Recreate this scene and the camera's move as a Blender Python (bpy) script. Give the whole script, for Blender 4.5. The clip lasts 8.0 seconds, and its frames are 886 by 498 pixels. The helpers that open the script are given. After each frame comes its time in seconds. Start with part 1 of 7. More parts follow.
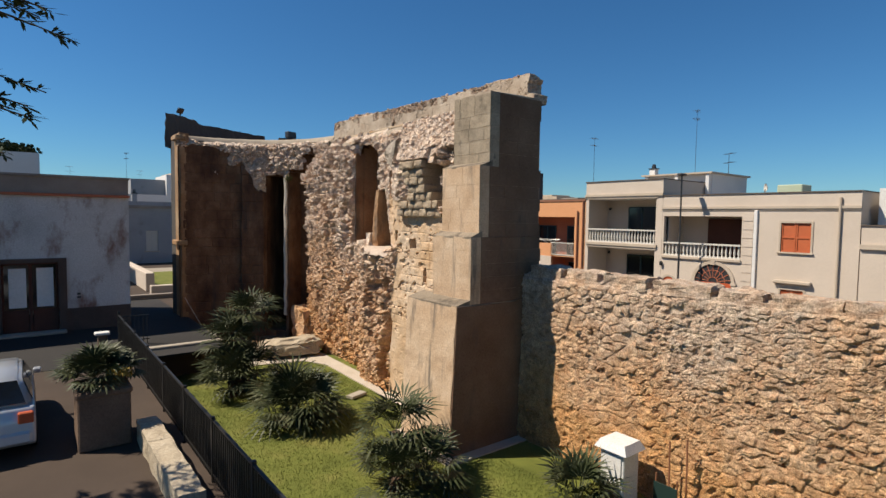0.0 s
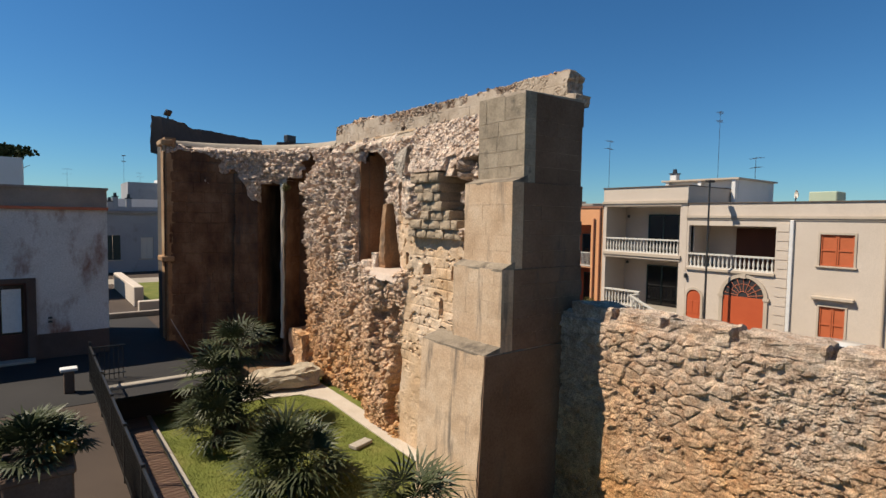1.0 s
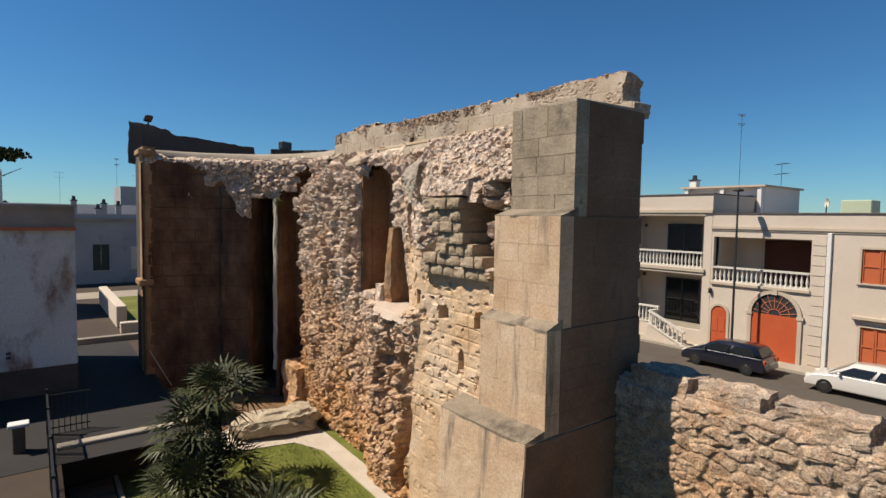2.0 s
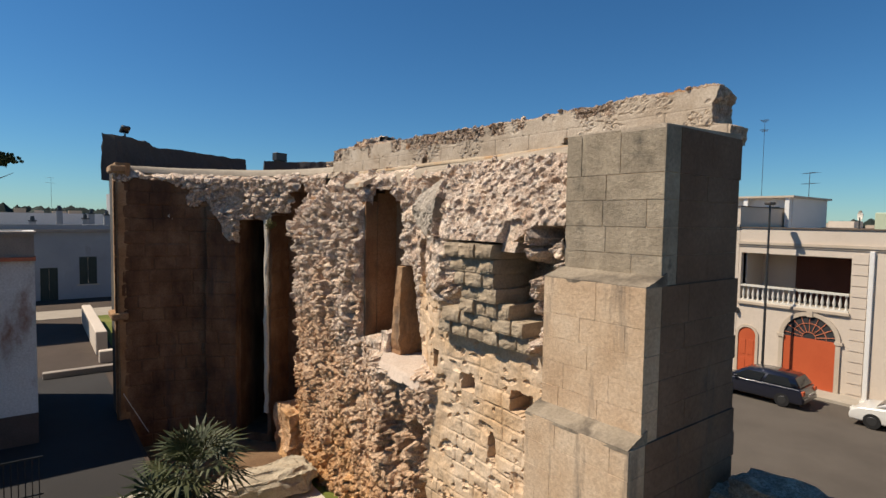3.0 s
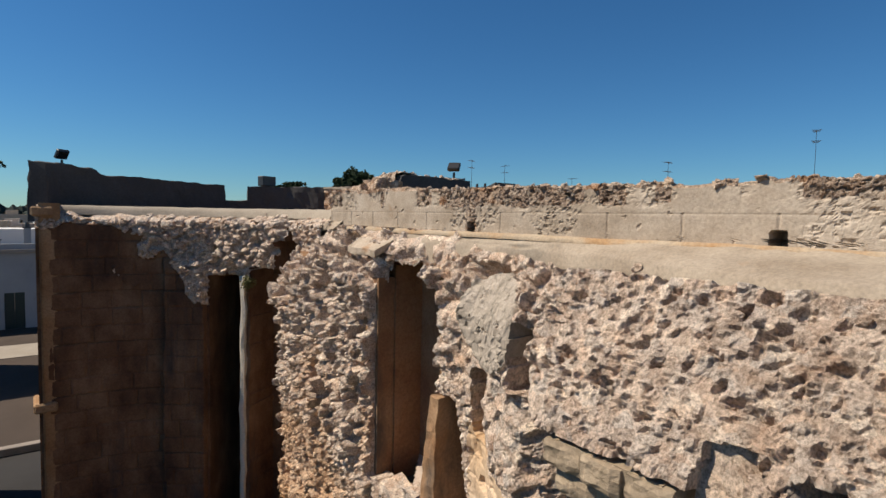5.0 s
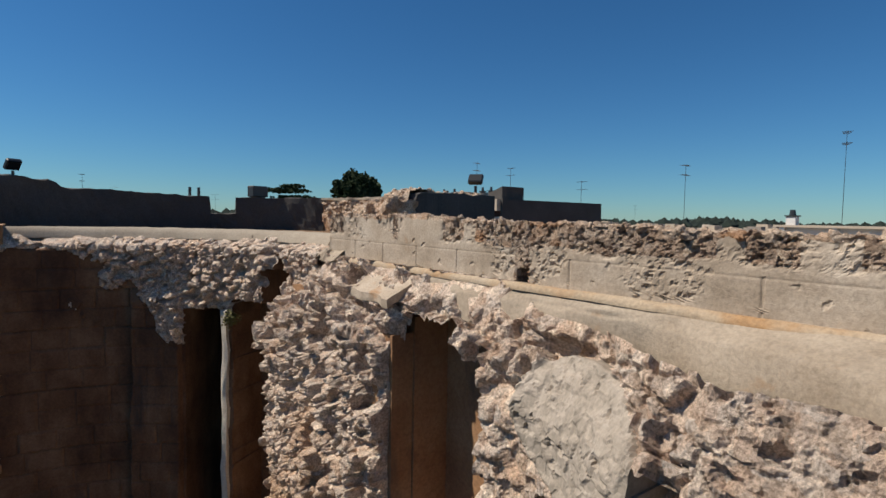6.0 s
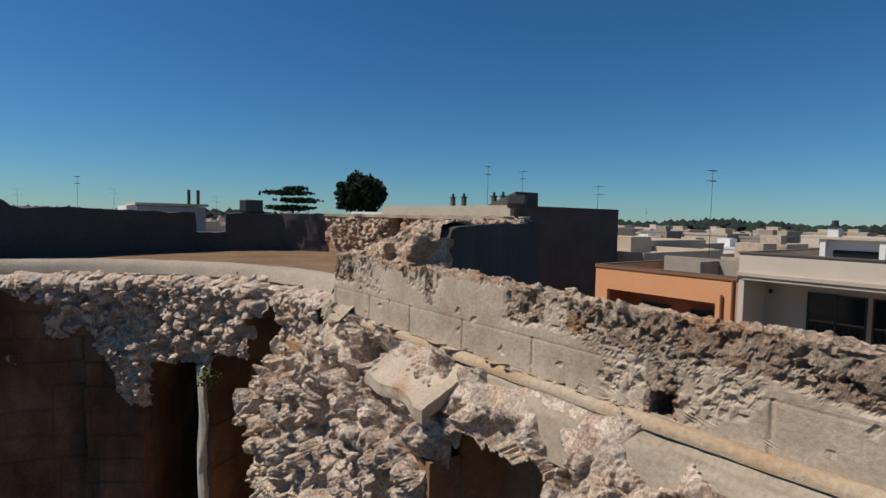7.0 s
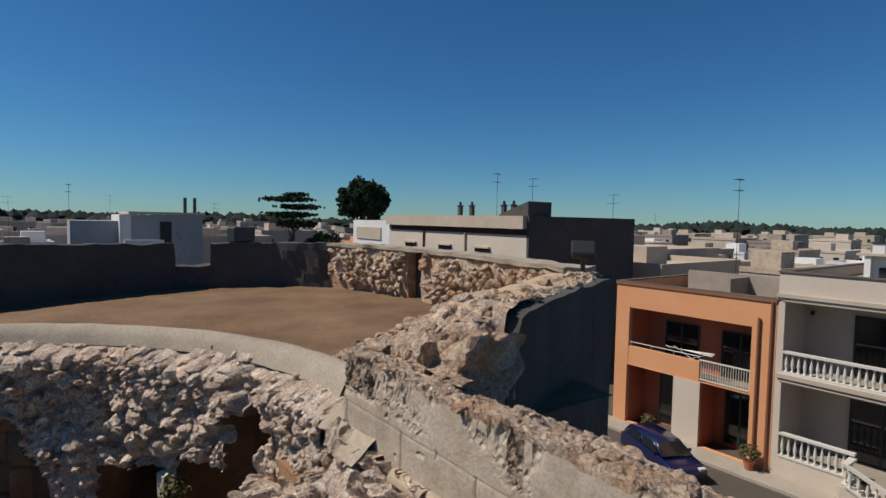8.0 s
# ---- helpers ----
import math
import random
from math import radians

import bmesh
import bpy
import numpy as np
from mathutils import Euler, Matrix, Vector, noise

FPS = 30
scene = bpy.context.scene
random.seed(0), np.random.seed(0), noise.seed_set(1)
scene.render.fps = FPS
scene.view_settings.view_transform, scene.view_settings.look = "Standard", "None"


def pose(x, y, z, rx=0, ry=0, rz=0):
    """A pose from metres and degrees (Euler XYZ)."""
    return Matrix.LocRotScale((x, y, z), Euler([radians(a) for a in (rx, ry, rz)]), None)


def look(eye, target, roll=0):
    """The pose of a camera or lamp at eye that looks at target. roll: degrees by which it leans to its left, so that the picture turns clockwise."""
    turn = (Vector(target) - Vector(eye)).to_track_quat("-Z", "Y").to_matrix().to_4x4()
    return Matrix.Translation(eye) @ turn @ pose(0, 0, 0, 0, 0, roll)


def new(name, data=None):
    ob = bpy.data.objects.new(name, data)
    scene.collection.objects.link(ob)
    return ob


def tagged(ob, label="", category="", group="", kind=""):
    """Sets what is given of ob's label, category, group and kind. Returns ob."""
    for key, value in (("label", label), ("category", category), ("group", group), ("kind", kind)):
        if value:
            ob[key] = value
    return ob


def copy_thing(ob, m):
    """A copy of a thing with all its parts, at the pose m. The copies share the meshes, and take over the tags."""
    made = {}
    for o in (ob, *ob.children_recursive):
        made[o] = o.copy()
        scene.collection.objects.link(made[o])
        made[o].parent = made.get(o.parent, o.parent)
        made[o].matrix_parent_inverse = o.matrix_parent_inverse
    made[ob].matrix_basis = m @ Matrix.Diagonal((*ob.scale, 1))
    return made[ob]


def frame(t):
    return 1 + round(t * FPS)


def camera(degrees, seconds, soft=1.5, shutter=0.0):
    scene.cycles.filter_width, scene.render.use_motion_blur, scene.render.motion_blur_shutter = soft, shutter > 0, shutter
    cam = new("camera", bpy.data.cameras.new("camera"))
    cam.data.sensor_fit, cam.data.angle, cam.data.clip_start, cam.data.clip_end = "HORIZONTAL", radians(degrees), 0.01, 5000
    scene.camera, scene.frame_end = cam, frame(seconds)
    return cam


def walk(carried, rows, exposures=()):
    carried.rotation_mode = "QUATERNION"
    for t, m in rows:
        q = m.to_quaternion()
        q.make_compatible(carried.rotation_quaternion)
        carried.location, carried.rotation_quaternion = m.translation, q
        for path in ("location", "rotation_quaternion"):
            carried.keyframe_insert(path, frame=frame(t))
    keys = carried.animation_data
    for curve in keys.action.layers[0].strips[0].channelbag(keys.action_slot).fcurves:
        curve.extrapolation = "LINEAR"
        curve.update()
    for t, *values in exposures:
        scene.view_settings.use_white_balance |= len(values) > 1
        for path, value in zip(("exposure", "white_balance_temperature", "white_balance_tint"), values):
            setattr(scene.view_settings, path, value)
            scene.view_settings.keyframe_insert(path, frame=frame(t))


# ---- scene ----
cam = camera(78.9, 8.0)
PATH = [
    (0, (3.836, 1.884, 5.427), (5.06, 3.462, 5.311), 0.8),
    (0.5, (4.393, 2.889, 5.685), (5.611, 4.471, 5.572), 0.8),
    (1, (4.928, 3.928, 5.923), (6.141, 5.514, 5.81), 0.9),
    (1.5, (5.474, 4.969, 6.235), (6.685, 6.557, 6.12), 0.9),
    (3, (7.042, 8.005, 7.303), (8.252, 9.594, 7.193), 0.9),
    (3.5, (7.523, 9.007, 7.709), (8.732, 10.596, 7.598), 0.9),
    (4, (8.014, 9.981, 8.091), (9.223, 11.571, 7.979), 1.0),
    (4.5, (8.473, 10.893, 8.41), (9.682, 12.482, 8.296), 1.1),
    (6, (9.87, 13.772, 9.127), (11.081, 15.359, 9.012), 1.0),
    (6.5, (10.359, 14.781, 9.366), (11.565, 16.372, 9.252), 1.1),
    (7, (10.851, 15.874, 9.645), (12.052, 17.469, 9.529), 1.2),
    (7.5, (11.28, 16.841, 9.907), (12.479, 18.438, 9.795), 1.1),
    (8, (11.77, 17.98, 10.274), (12.968, 19.578, 10.166), 1.1),
]
walk(cam, [(t, look(eye, target, roll)) for t, eye, target, roll in PATH], [(0.0, 0.48, 6700, 10), (3.0, 0.42, 6750, 10), (4.5, 0.38, 6700, 10), (6.5, 0.10, 6350, 10), (8.0, -0.04, 6250, 10)])

# ---- world, sun ----
SUN_AZ = Vector((0.823, -0.568, 0)).normalized()      # way the light travels over the ground
SUN_EL = radians(52)
world = bpy.data.worlds.new("sky")
scene.world = world
world.use_nodes = True
wn = world.node_tree
sky = wn.nodes.new("ShaderNodeTexSky")
sky.sky_type, sky.sun_disc = "NISHITA", False
sky.sun_elevation = SUN_EL
sky.sun_rotation = math.atan2(-SUN_AZ.x, -SUN_AZ.y)
sky.air_density, sky.dust_density, sky.ozone_density = 1.0, 0.0, 5.0
rich = wn.nodes.new("ShaderNodeHueSaturation")     # deep Mediterranean blue
rich.inputs["Saturation"].default_value = 1.06
rich.inputs["Value"].default_value = 0.97
clear = wn.nodes.new("ShaderNodeMix")
clear.data_type, clear.blend_type = "RGBA", "MULTIPLY"
clear.inputs[0].default_value, clear.inputs[7].default_value = 1.0, (0.67, 1.03, 1.26, 1)
wn.links.new(sky.outputs["Color"], clear.inputs[6])
wn.links.new(clear.outputs[2], rich.inputs["Color"])
wn.links.new(rich.outputs["Color"], wn.nodes["Background"].inputs["Color"])
wn.nodes["Background"].inputs["Strength"].default_value = 0.055
sun = new("sun", bpy.data.lights.new("sun", "SUN"))
sun.data.energy, sun.data.angle, sun.data.color = 5.0, radians(0.53), (1.0, 0.91, 0.78)
sun.matrix_world = look((0, 0, 60), Vector((0, 0, 60)) + SUN_AZ * math.cos(SUN_EL) - Vector((0, 0, math.sin(SUN_EL))))

# ---- materials ----


def nodes_of(name):
    m = bpy.data.materials.new(name)
    m.use_nodes = True
    return m, m.node_tree.nodes, m.node_tree.links, m.node_tree.nodes["Principled BSDF"]


def noise_tex(n, l, scale, detail=6, rough=0.6, squash=None):
    c = n.new("ShaderNodeNewGeometry")
    mp = n.new("ShaderNodeMapping")
    if squash:
        mp.inputs["Scale"].default_value = squash
    l.new(c.outputs["Position"], mp.inputs["Vector"])
    t = n.new("ShaderNodeTexNoise")
    t.inputs["Scale"].default_value, t.inputs["Detail"].default_value, t.inputs["Roughness"].default_value = scale, detail, rough
    l.new(mp.outputs["Vector"], t.inputs["Vector"])
    return t.outputs["Fac"]


def ramp(n, l, fac, stops):
    r = n.new("ShaderNodeValToRGB")
    e = r.color_ramp.elements
    while len(e) < len(stops):
        e.new(0.5)
    for k, (p, c) in zip(e, stops):
        k.position, k.color = p, (*c, 1)
    l.new(fac, r.inputs["Fac"])
    return r.outputs["Color"]


def blend(n, l, a, b, fac, how="MIX"):
    m = n.new("ShaderNodeMix")
    m.data_type, m.blend_type = "RGBA", how
    for s, v in ((6, a), (7, b)):
        if isinstance(v, tuple):
            m.inputs[s].default_value = (*v, 1)
        else:
            l.new(v, m.inputs[s])
    if isinstance(fac, float):
        m.inputs[0].default_value = fac
    else:
        l.new(fac, m.inputs[0])
    return m.outputs[2]


def bump(n, l, p, parts):
    last = None
    for h, strength, dist in parts:
        b = n.new("ShaderNodeBump")
        b.inputs["Strength"].default_value, b.inputs["Distance"].default_value = strength, dist
        l.new(h, b.inputs["Height"])
        if last:
            l.new(last, b.inputs["Normal"])
        last = b.outputs["Normal"]
    l.new(last, p.inputs["Normal"])


def surface(name, colours, scale=1.0, grain=30.0, rough=0.9, relief=0.02, spread=0.25, squash=None, vary=0.0, stain=None, gloss=0.3):
    """Weathered surface: broad patches through a ramp of colours, fine grain, optional streaks of stain and change from piece to piece."""
    m, n, l, p = nodes_of(name)
    big = noise_tex(n, l, scale, 5, 0.6, squash)
    fine = noise_tex(n, l, grain, 8, 0.7)
    k = len(colours)
    col = ramp(n, l, big, [(0.5 + spread * (2 * i / max(1, k - 1) - 1), c) for i, c in enumerate(colours)])
    dark = ramp(n, l, fine, [(0.3, (0.62, 0.62, 0.62)), (0.62, (1.06, 1.06, 1.06))])
    col = blend(n, l, col, dark, 0.8, "MULTIPLY")
    if stain:
        s_col, s_scale, s_from, s_squash = stain
        s = noise_tex(n, l, s_scale, 6, 0.65, s_squash)
        f = ramp(n, l, s, [(s_from, (0, 0, 0)), (s_from + 0.14, (1, 1, 1))])
        col = blend(n, l, col, s_col, f)
    if vary:
        info = n.new("ShaderNodeObjectInfo")
        v = ramp(n, l, info.outputs["Random"], [(0, (1 - vary,) * 3), (0.5, (1, 1 - vary * 0.12, 1 - vary * 0.3)), (1, (1 + vary * 0.5,) * 3)])
        col = blend(n, l, col, v, 1.0, "MULTIPLY")
    l.new(col, p.inputs["Base Color"])
    p.inputs["Roughness"].default_value = rough
    p.inputs["Specular IOR Level"].default_value = gloss
    bump(n, l, p, [(big, 0.4, relief * 2), (fine, 0.7, relief)])
    return m


def plain(name, colour, rough=0.5, metal=0.0, grain=60.0, relief=0.001):
    m, n, l, p = nodes_of(name)
    f = noise_tex(n, l, grain, 4)
    c = ramp(n, l, f, [(0.3, tuple(x * 0.85 for x in colour)), (0.7, tuple(min(1, x * 1.1) for x in colour))])
    l.new(c, p.inputs["Base Color"])
    p.inputs["Roughness"].default_value, p.inputs["Metallic"].default_value = rough, metal
    bump(n, l, p, [(f, 0.3, relief)])
    return m


def glassy(name, colour, rough=0.05):
    m, n, l, p = nodes_of(name)
    p.inputs["Base Color"].default_value = (*colour, 1)
    p.inputs["Roughness"].default_value = rough
    p.inputs["Specular IOR Level"].default_value = 0.6
    return m


def stone_wall_material(name, top, low, z0, z1, rusty=0.62):
    """Rubble limestone: pale grey above, ochre below where the earth has bled into it, in patches."""
    m, n, l, p = nodes_of(name)
    c = n.new("ShaderNodeNewGeometry")
    sep = n.new("ShaderNodeSeparateXYZ")
    l.new(c.outputs["Position"], sep.inputs["Vector"])
    rise = n.new("ShaderNodeMapRange")
    rise.inputs["From Min"].default_value, rise.inputs["From Max"].default_value = z0, z1
    l.new(sep.outputs["Z"], rise.inputs["Value"])
    big = noise_tex(n, l, 0.55, 5)
    add = n.new("ShaderNodeMath")
    add.operation = "MULTIPLY_ADD"
    l.new(big, add.inputs[0])
    add.inputs[1].default_value = 1.5
    add.inputs[2].default_value = -0.75
    tot = n.new("ShaderNodeMath")
    tot.operation = "ADD"
    tot.use_clamp = True
    l.new(rise.outputs["Result"], tot.inputs[0])
    l.new(add.outputs[0], tot.inputs[1])
    col = ramp(n, l, tot.outputs[0], [(0.0, low), (0.5, tuple((a + b) / 2 for a, b in zip(low, top))), (0.9, top)])
    mid = noise_tex(n, l, 4.5, 5)
    fine = noise_tex(n, l, 34, 8, 0.75)
    col = blend(n, l, col, ramp(n, l, mid, [(0.32, (0.74, 0.66, 0.6)), (0.5, (1, 1, 1)), (0.68, (1.2, 1.16, 1.1))]), 0.85, "MULTIPLY")
    col = blend(n, l, col, ramp(n, l, fine, [(0.36, (0.36, 0.33, 0.31)), (0.58, (1.14, 1.14, 1.14))]), 0.85, "MULTIPLY")
    cell = n.new("ShaderNodeTexVoronoi")
    cell.inputs["Scale"].default_value = 9.0
    l.new(c.outputs["Position"], cell.inputs["Vector"])
    sepc = n.new("ShaderNodeSeparateColor")
    l.new(cell.outputs["Color"], sepc.inputs["Color"])
    col = blend(n, l, col, ramp(n, l, sepc.outputs["Red"], [(0.0, (0.72, 0.66, 0.62)), (0.25, (1.05, 0.90, 0.80)), (0.55, (0.96, 0.96, 0.97)), (0.8, (1.12, 1.03, 0.97)), (1.0, (1.36, 1.33, 1.27))]), 0.8, "MULTIPLY")
    rust = noise_tex(n, l, 1.3, 4)
    col = blend(n, l, col, (0.42, 0.2, 0.08), ramp(n, l, rust, [(rusty, (0, 0, 0)), (rusty + 0.14, (0.75, 0.75, 0.75))]))
    l.new(col, p.inputs["Base Color"])
    p.inputs["Roughness"].default_value, p.inputs["Specular IOR Level"].default_value = 0.95, 0.15
    bump(n, l, p, [(mid, 0.7, 0.06), (noise_tex(n, l, 13, 6, 0.7), 0.9, 0.05), (fine, 1.0, 0.025)])
    return m


M_RUBBLE = stone_wall_material("rubble_limestone", (0.66, 0.565, 0.475), (0.55, 0.33, 0.155), -0.4, 6.6, 0.65)
M_PRECINCT = stone_wall_material("boundary_rubble", (0.54, 0.445, 0.355), (0.54, 0.32, 0.15), 0.7, 4.5, 0.66)
M_ASHLAR = surface("grey_ashlar", [(0.42, 0.282, 0.172), (0.52, 0.372, 0.245), (0.59, 0.45, 0.318)], 1.4, 26, 0.93, 0.012, 0.2, None, 0.05, ((0.17, 0.135, 0.102), 1.5, 0.545, (2.2, 2.2, 0.30)))
M_ASHLAR_TOP = surface("lichened_ashlar", [(0.22, 0.178, 0.128), (0.30, 0.245, 0.178), (0.38, 0.315, 0.232)], 2.2, 24, 0.93, 0.02, 0.2, None, 0.12, ((0.09, 0.078, 0.062), 3.4, 0.59, (1.0, 1.0, 0.6)))
# darker ashlar for the sunless side of the buttress: shade put into colour
M_ASHLAR_SHADE = surface("shaded_ashlar", [(0.13, 0.074, 0.044), (0.185, 0.11, 0.069), (0.23, 0.145, 0.094)], 0.8, 20, 0.93, 0.014, 0.22, None, 0.05, ((0.10, 0.075, 0.058), 1.2, 0.60, (1.3, 1.3, 0.4)))
M_CORBEL = surface("grey_corbel_stone", [(0.28, 0.215, 0.145), (0.38, 0.295, 0.205), (0.46, 0.37, 0.265)], 2.4, 22, 0.93, 0.03, 0.2, None, 0.14, ((0.16, 0.135, 0.11), 2.4, 0.60, None))
M_ASHLAR_WARM = surface("ochre_ashlar", [(0.22, 0.115, 0.055), (0.32, 0.195, 0.105), (0.38, 0.28, 0.18)], 0.9, 22, 0.93, 0.02, 0.22, None, 0.15)
# ochre stone taken darker, so the apse's shade is partly in the colour
M_APSE = surface("apse_ashlar_shaded", [(0.066, 0.032, 0.019), (0.15, 0.078, 0.042), (0.26, 0.155, 0.093)], 1.1, 22, 0.93, 0.012, 0.2, (1, 1, 0.6), 0.2, ((0.055, 0.043, 0.038), 0.9, 0.56, (1.2, 1.2, 0.25)))
M_PLASTER = surface("parapet_plaster", [(0.33, 0.26, 0.19), (0.43, 0.35, 0.268), (0.50, 0.42, 0.335)], 1.7, 38, 0.93, 0.007, 0.2, None, 0, ((0.30, 0.15, 0.055), 1.6, 0.62, None))
M_LEDGE = surface("ledge_weathering", [(0.20, 0.16, 0.115), (0.30, 0.245, 0.18)], 1.7, 30, 0.93, 0.008, 0.2, None, 0, ((0.10, 0.08, 0.06), 1.6, 0.5, None))
M_MORTAR = surface("mortar_patch", [(0.44, 0.34, 0.27), (0.52, 0.425, 0.345)], 1.6, 30, 0.93, 0.01)
M_PATCH = surface("grey_plaster_patch", [(0.28, 0.235, 0.185), (0.36, 0.305, 0.245), (0.43, 0.365, 0.30)], 3.2, 24, 0.93, 0.010, 0.2, None, 0, ((0.20, 0.17, 0.135), 2.6, 0.58, None))
M_SANDSTONE = surface("yellow_sandstone", [(0.50, 0.325, 0.18), (0.57, 0.405, 0.26), (0.61, 0.475, 0.345)], 1.0, 22, 0.93, 0.012, 0.2, None, 0, ((0.34, 0.21, 0.11), 2.2, 0.60, None))
M_SUNLIT_JAMB = surface("sunlit_jamb", [(0.50, 0.43, 0.34), (0.62, 0.55, 0.46)], 2.0, 30, 0.93, 0.01)
M_SHELF = surface("ledge_mortar", [(0.27, 0.21, 0.15), (0.35, 0.285, 0.215), (0.41, 0.34, 0.26)], 1.6, 30, 0.93, 0.012, 0.2, None, 0, ((0.33, 0.19, 0.09), 1.4, 0.62, None))
M_BANK = surface("dry_ochre_earth", [(0.34, 0.21, 0.11), (0.42, 0.31, 0.20), (0.48, 0.39, 0.28)], 1.6, 20, 0.95, 0.02)
M_EARTH = surface("terrace_earth", [(0.12, 0.068, 0.036), (0.18, 0.108, 0.058), (0.24, 0.15, 0.085)], 1.0, 18, 0.95, 0.02, 0.25, None, 0, ((0.36, 0.28, 0.19), 1.5, 0.66, (1, 2.2, 1)))
M_GREYSTONE = stone_wall_material("grey_pitted_stone", (0.43, 0.355, 0.285), (0.43, 0.355, 0.285), 0, 5, 0.58)
M_DIRTTOP = stone_wall_material("ochre_rubble_top", (0.58, 0.475, 0.375), (0.58, 0.475, 0.375), 0, 5, 0.525)
M_GUTTER = surface("gutter_mortar", [(0.38, 0.23, 0.115), (0.41, 0.315, 0.215), (0.43, 0.35, 0.26)], 1.4, 30, 0.93, 0.014, 0.16)
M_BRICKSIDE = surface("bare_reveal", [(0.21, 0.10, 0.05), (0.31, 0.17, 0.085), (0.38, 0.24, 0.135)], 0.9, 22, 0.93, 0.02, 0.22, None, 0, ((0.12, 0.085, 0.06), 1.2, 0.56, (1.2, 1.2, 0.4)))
M_ASPHALT = surface("asphalt", [(0.075, 0.062, 0.05), (0.11, 0.092, 0.075)], 0.4, 60, 0.9, 0.006)
M_TARMAC_SHADE = surface("shaded_tarmac", [(0.022, 0.020, 0.019), (0.036, 0.033, 0.031)], 0.4, 60, 0.9, 0.006)
M_LIGHTROAD = surface("worn_street", [(0.046, 0.032, 0.023), (0.075, 0.053, 0.039)], 0.5, 50, 0.9, 0.006)
M_PAVING = surface("paving", [(0.300, 0.255, 0.203), (0.375, 0.330, 0.270)], 1.0, 40, 0.88, 0.006, 0.25, None, 0.15)
M_STRIP = surface("pale_strip", [(0.44, 0.37, 0.29), (0.55, 0.48, 0.4)], 1.5, 40, 0.9, 0.006)
M_LAWN = surface("turf", [(0.085, 0.10, 0.016), (0.13, 0.145, 0.026), (0.19, 0.18, 0.045)], 0.7, 40, 0.95, 0.02, 0.2)
M_WHITEWALL = surface("stained_whitewash", [(0.42, 0.42, 0.41), (0.56, 0.56, 0.55), (0.62, 0.62, 0.61)], 0.5, 20, 0.9, 0.006, 0.22, None, 0, ((0.22, 0.13, 0.10), 0.9, 0.535, (1, 1, 0.45)))
M_CREAM = surface("cream_render", [(0.53, 0.445, 0.36), (0.61, 0.52, 0.43)], 0.4, 45, 0.88, 0.004)
M_CREAMDK = surface("cornice_stone", [(0.43, 0.355, 0.27), (0.52, 0.43, 0.34)], 0.8, 45, 0.88, 0.004)
M_ORANGE = surface("orange_render", [(0.62, 0.285, 0.13), (0.68, 0.335, 0.165)], 0.4, 45, 0.88, 0.004)
M_TERRA = surface("terracotta_render", [(0.42, 0.13, 0.07), (0.5, 0.17, 0.09)], 0.5, 45, 0.88, 0.004)
M_WHITE = surface("white_render", [(0.630, 0.612, 0.576), (0.720, 0.702, 0.675)], 0.4, 40, 0.88, 0.004)
# dark grey; on the sunless walls it carries their shade in the colour
M_GREYSHADE = surface("grey_render_and_shade", [(0.062, 0.056, 0.052), (0.098, 0.09, 0.083)], 0.6, 24, 0.92, 0.02)
M_FARWALL = surface("blue_grey_render", [(0.273, 0.280, 0.293), (0.358, 0.358, 0.364)], 0.4, 30, 0.9, 0.005, 0.22, None, 0, ((0.195, 0.176, 0.169), 0.7, 0.6, (1, 1, 0.5)))
M_CURB = surface("curb_mortar", [(0.25, 0.205, 0.155), (0.34, 0.285, 0.22), (0.40, 0.34, 0.265)], 1.4, 34, 0.92, 0.008)
M_CAP = surface("coping_stone", [(0.24, 0.20, 0.17), (0.36, 0.31, 0.26)], 0.9, 30, 0.92, 0.01)
M_TANK = surface("pale_green_paint", [(0.36, 0.42, 0.30), (0.43, 0.48, 0.36)], 0.8, 30, 0.7, 0.002)
M_COPING = surface("brown_coping", [(0.10, 0.075, 0.06), (0.15, 0.115, 0.09)], 1.0, 30, 0.9, 0.004)
M_BLACK = plain("black_paint", (0.015, 0.015, 0.015), 0.45)
M_DARKMETAL = plain("dark_metal", (0.06, 0.06, 0.06), 0.45, 0.6)
M_ROOM = plain("dark_interior", (0.02, 0.02, 0.022), 0.8)
M_GLASS = glassy("window_glass", (0.012, 0.014, 0.016), 0.08)
M_GREEN = plain("green_shutter", (0.012, 0.03, 0.026), 0.5)
M_SHUTTER = surface("red_shutter", [(0.42, 0.10, 0.035), (0.5, 0.13, 0.05)], 1.2, 40, 0.7, 0.002)
M_BROWNWOOD = surface("brown_shutter", [(0.075, 0.025, 0.015), (0.11, 0.04, 0.025)], 1.2, 40, 0.7, 0.002)
M_REDDOOR = surface("red_door", [(0.42, 0.075, 0.025), (0.5, 0.10, 0.035)], 0.8, 40, 0.6, 0.001)
M_RAILWHITE = plain("white_paint", (0.56, 0.53, 0.47), 0.6)
M_DOWNPIPE = plain("copper_pipe", (0.30, 0.13, 0.07), 0.5, 0.3)
M_FROND = surface("palm_leaf", [(0.024, 0.032, 0.012), (0.05, 0.06, 0.022), (0.10, 0.10, 0.045)], 1.5, 30, 0.55, 0.002, 0.2)
M_TRUNK = surface("palm_trunk", [(0.07, 0.045, 0.03), (0.14, 0.09, 0.055)], 6, 40, 0.95, 0.02)
M_NEEDLE = surface("tree_leaf", [(0.015, 0.03, 0.012), (0.03, 0.05, 0.018), (0.05, 0.07, 0.025)], 0.6, 12, 0.8, 0.01)
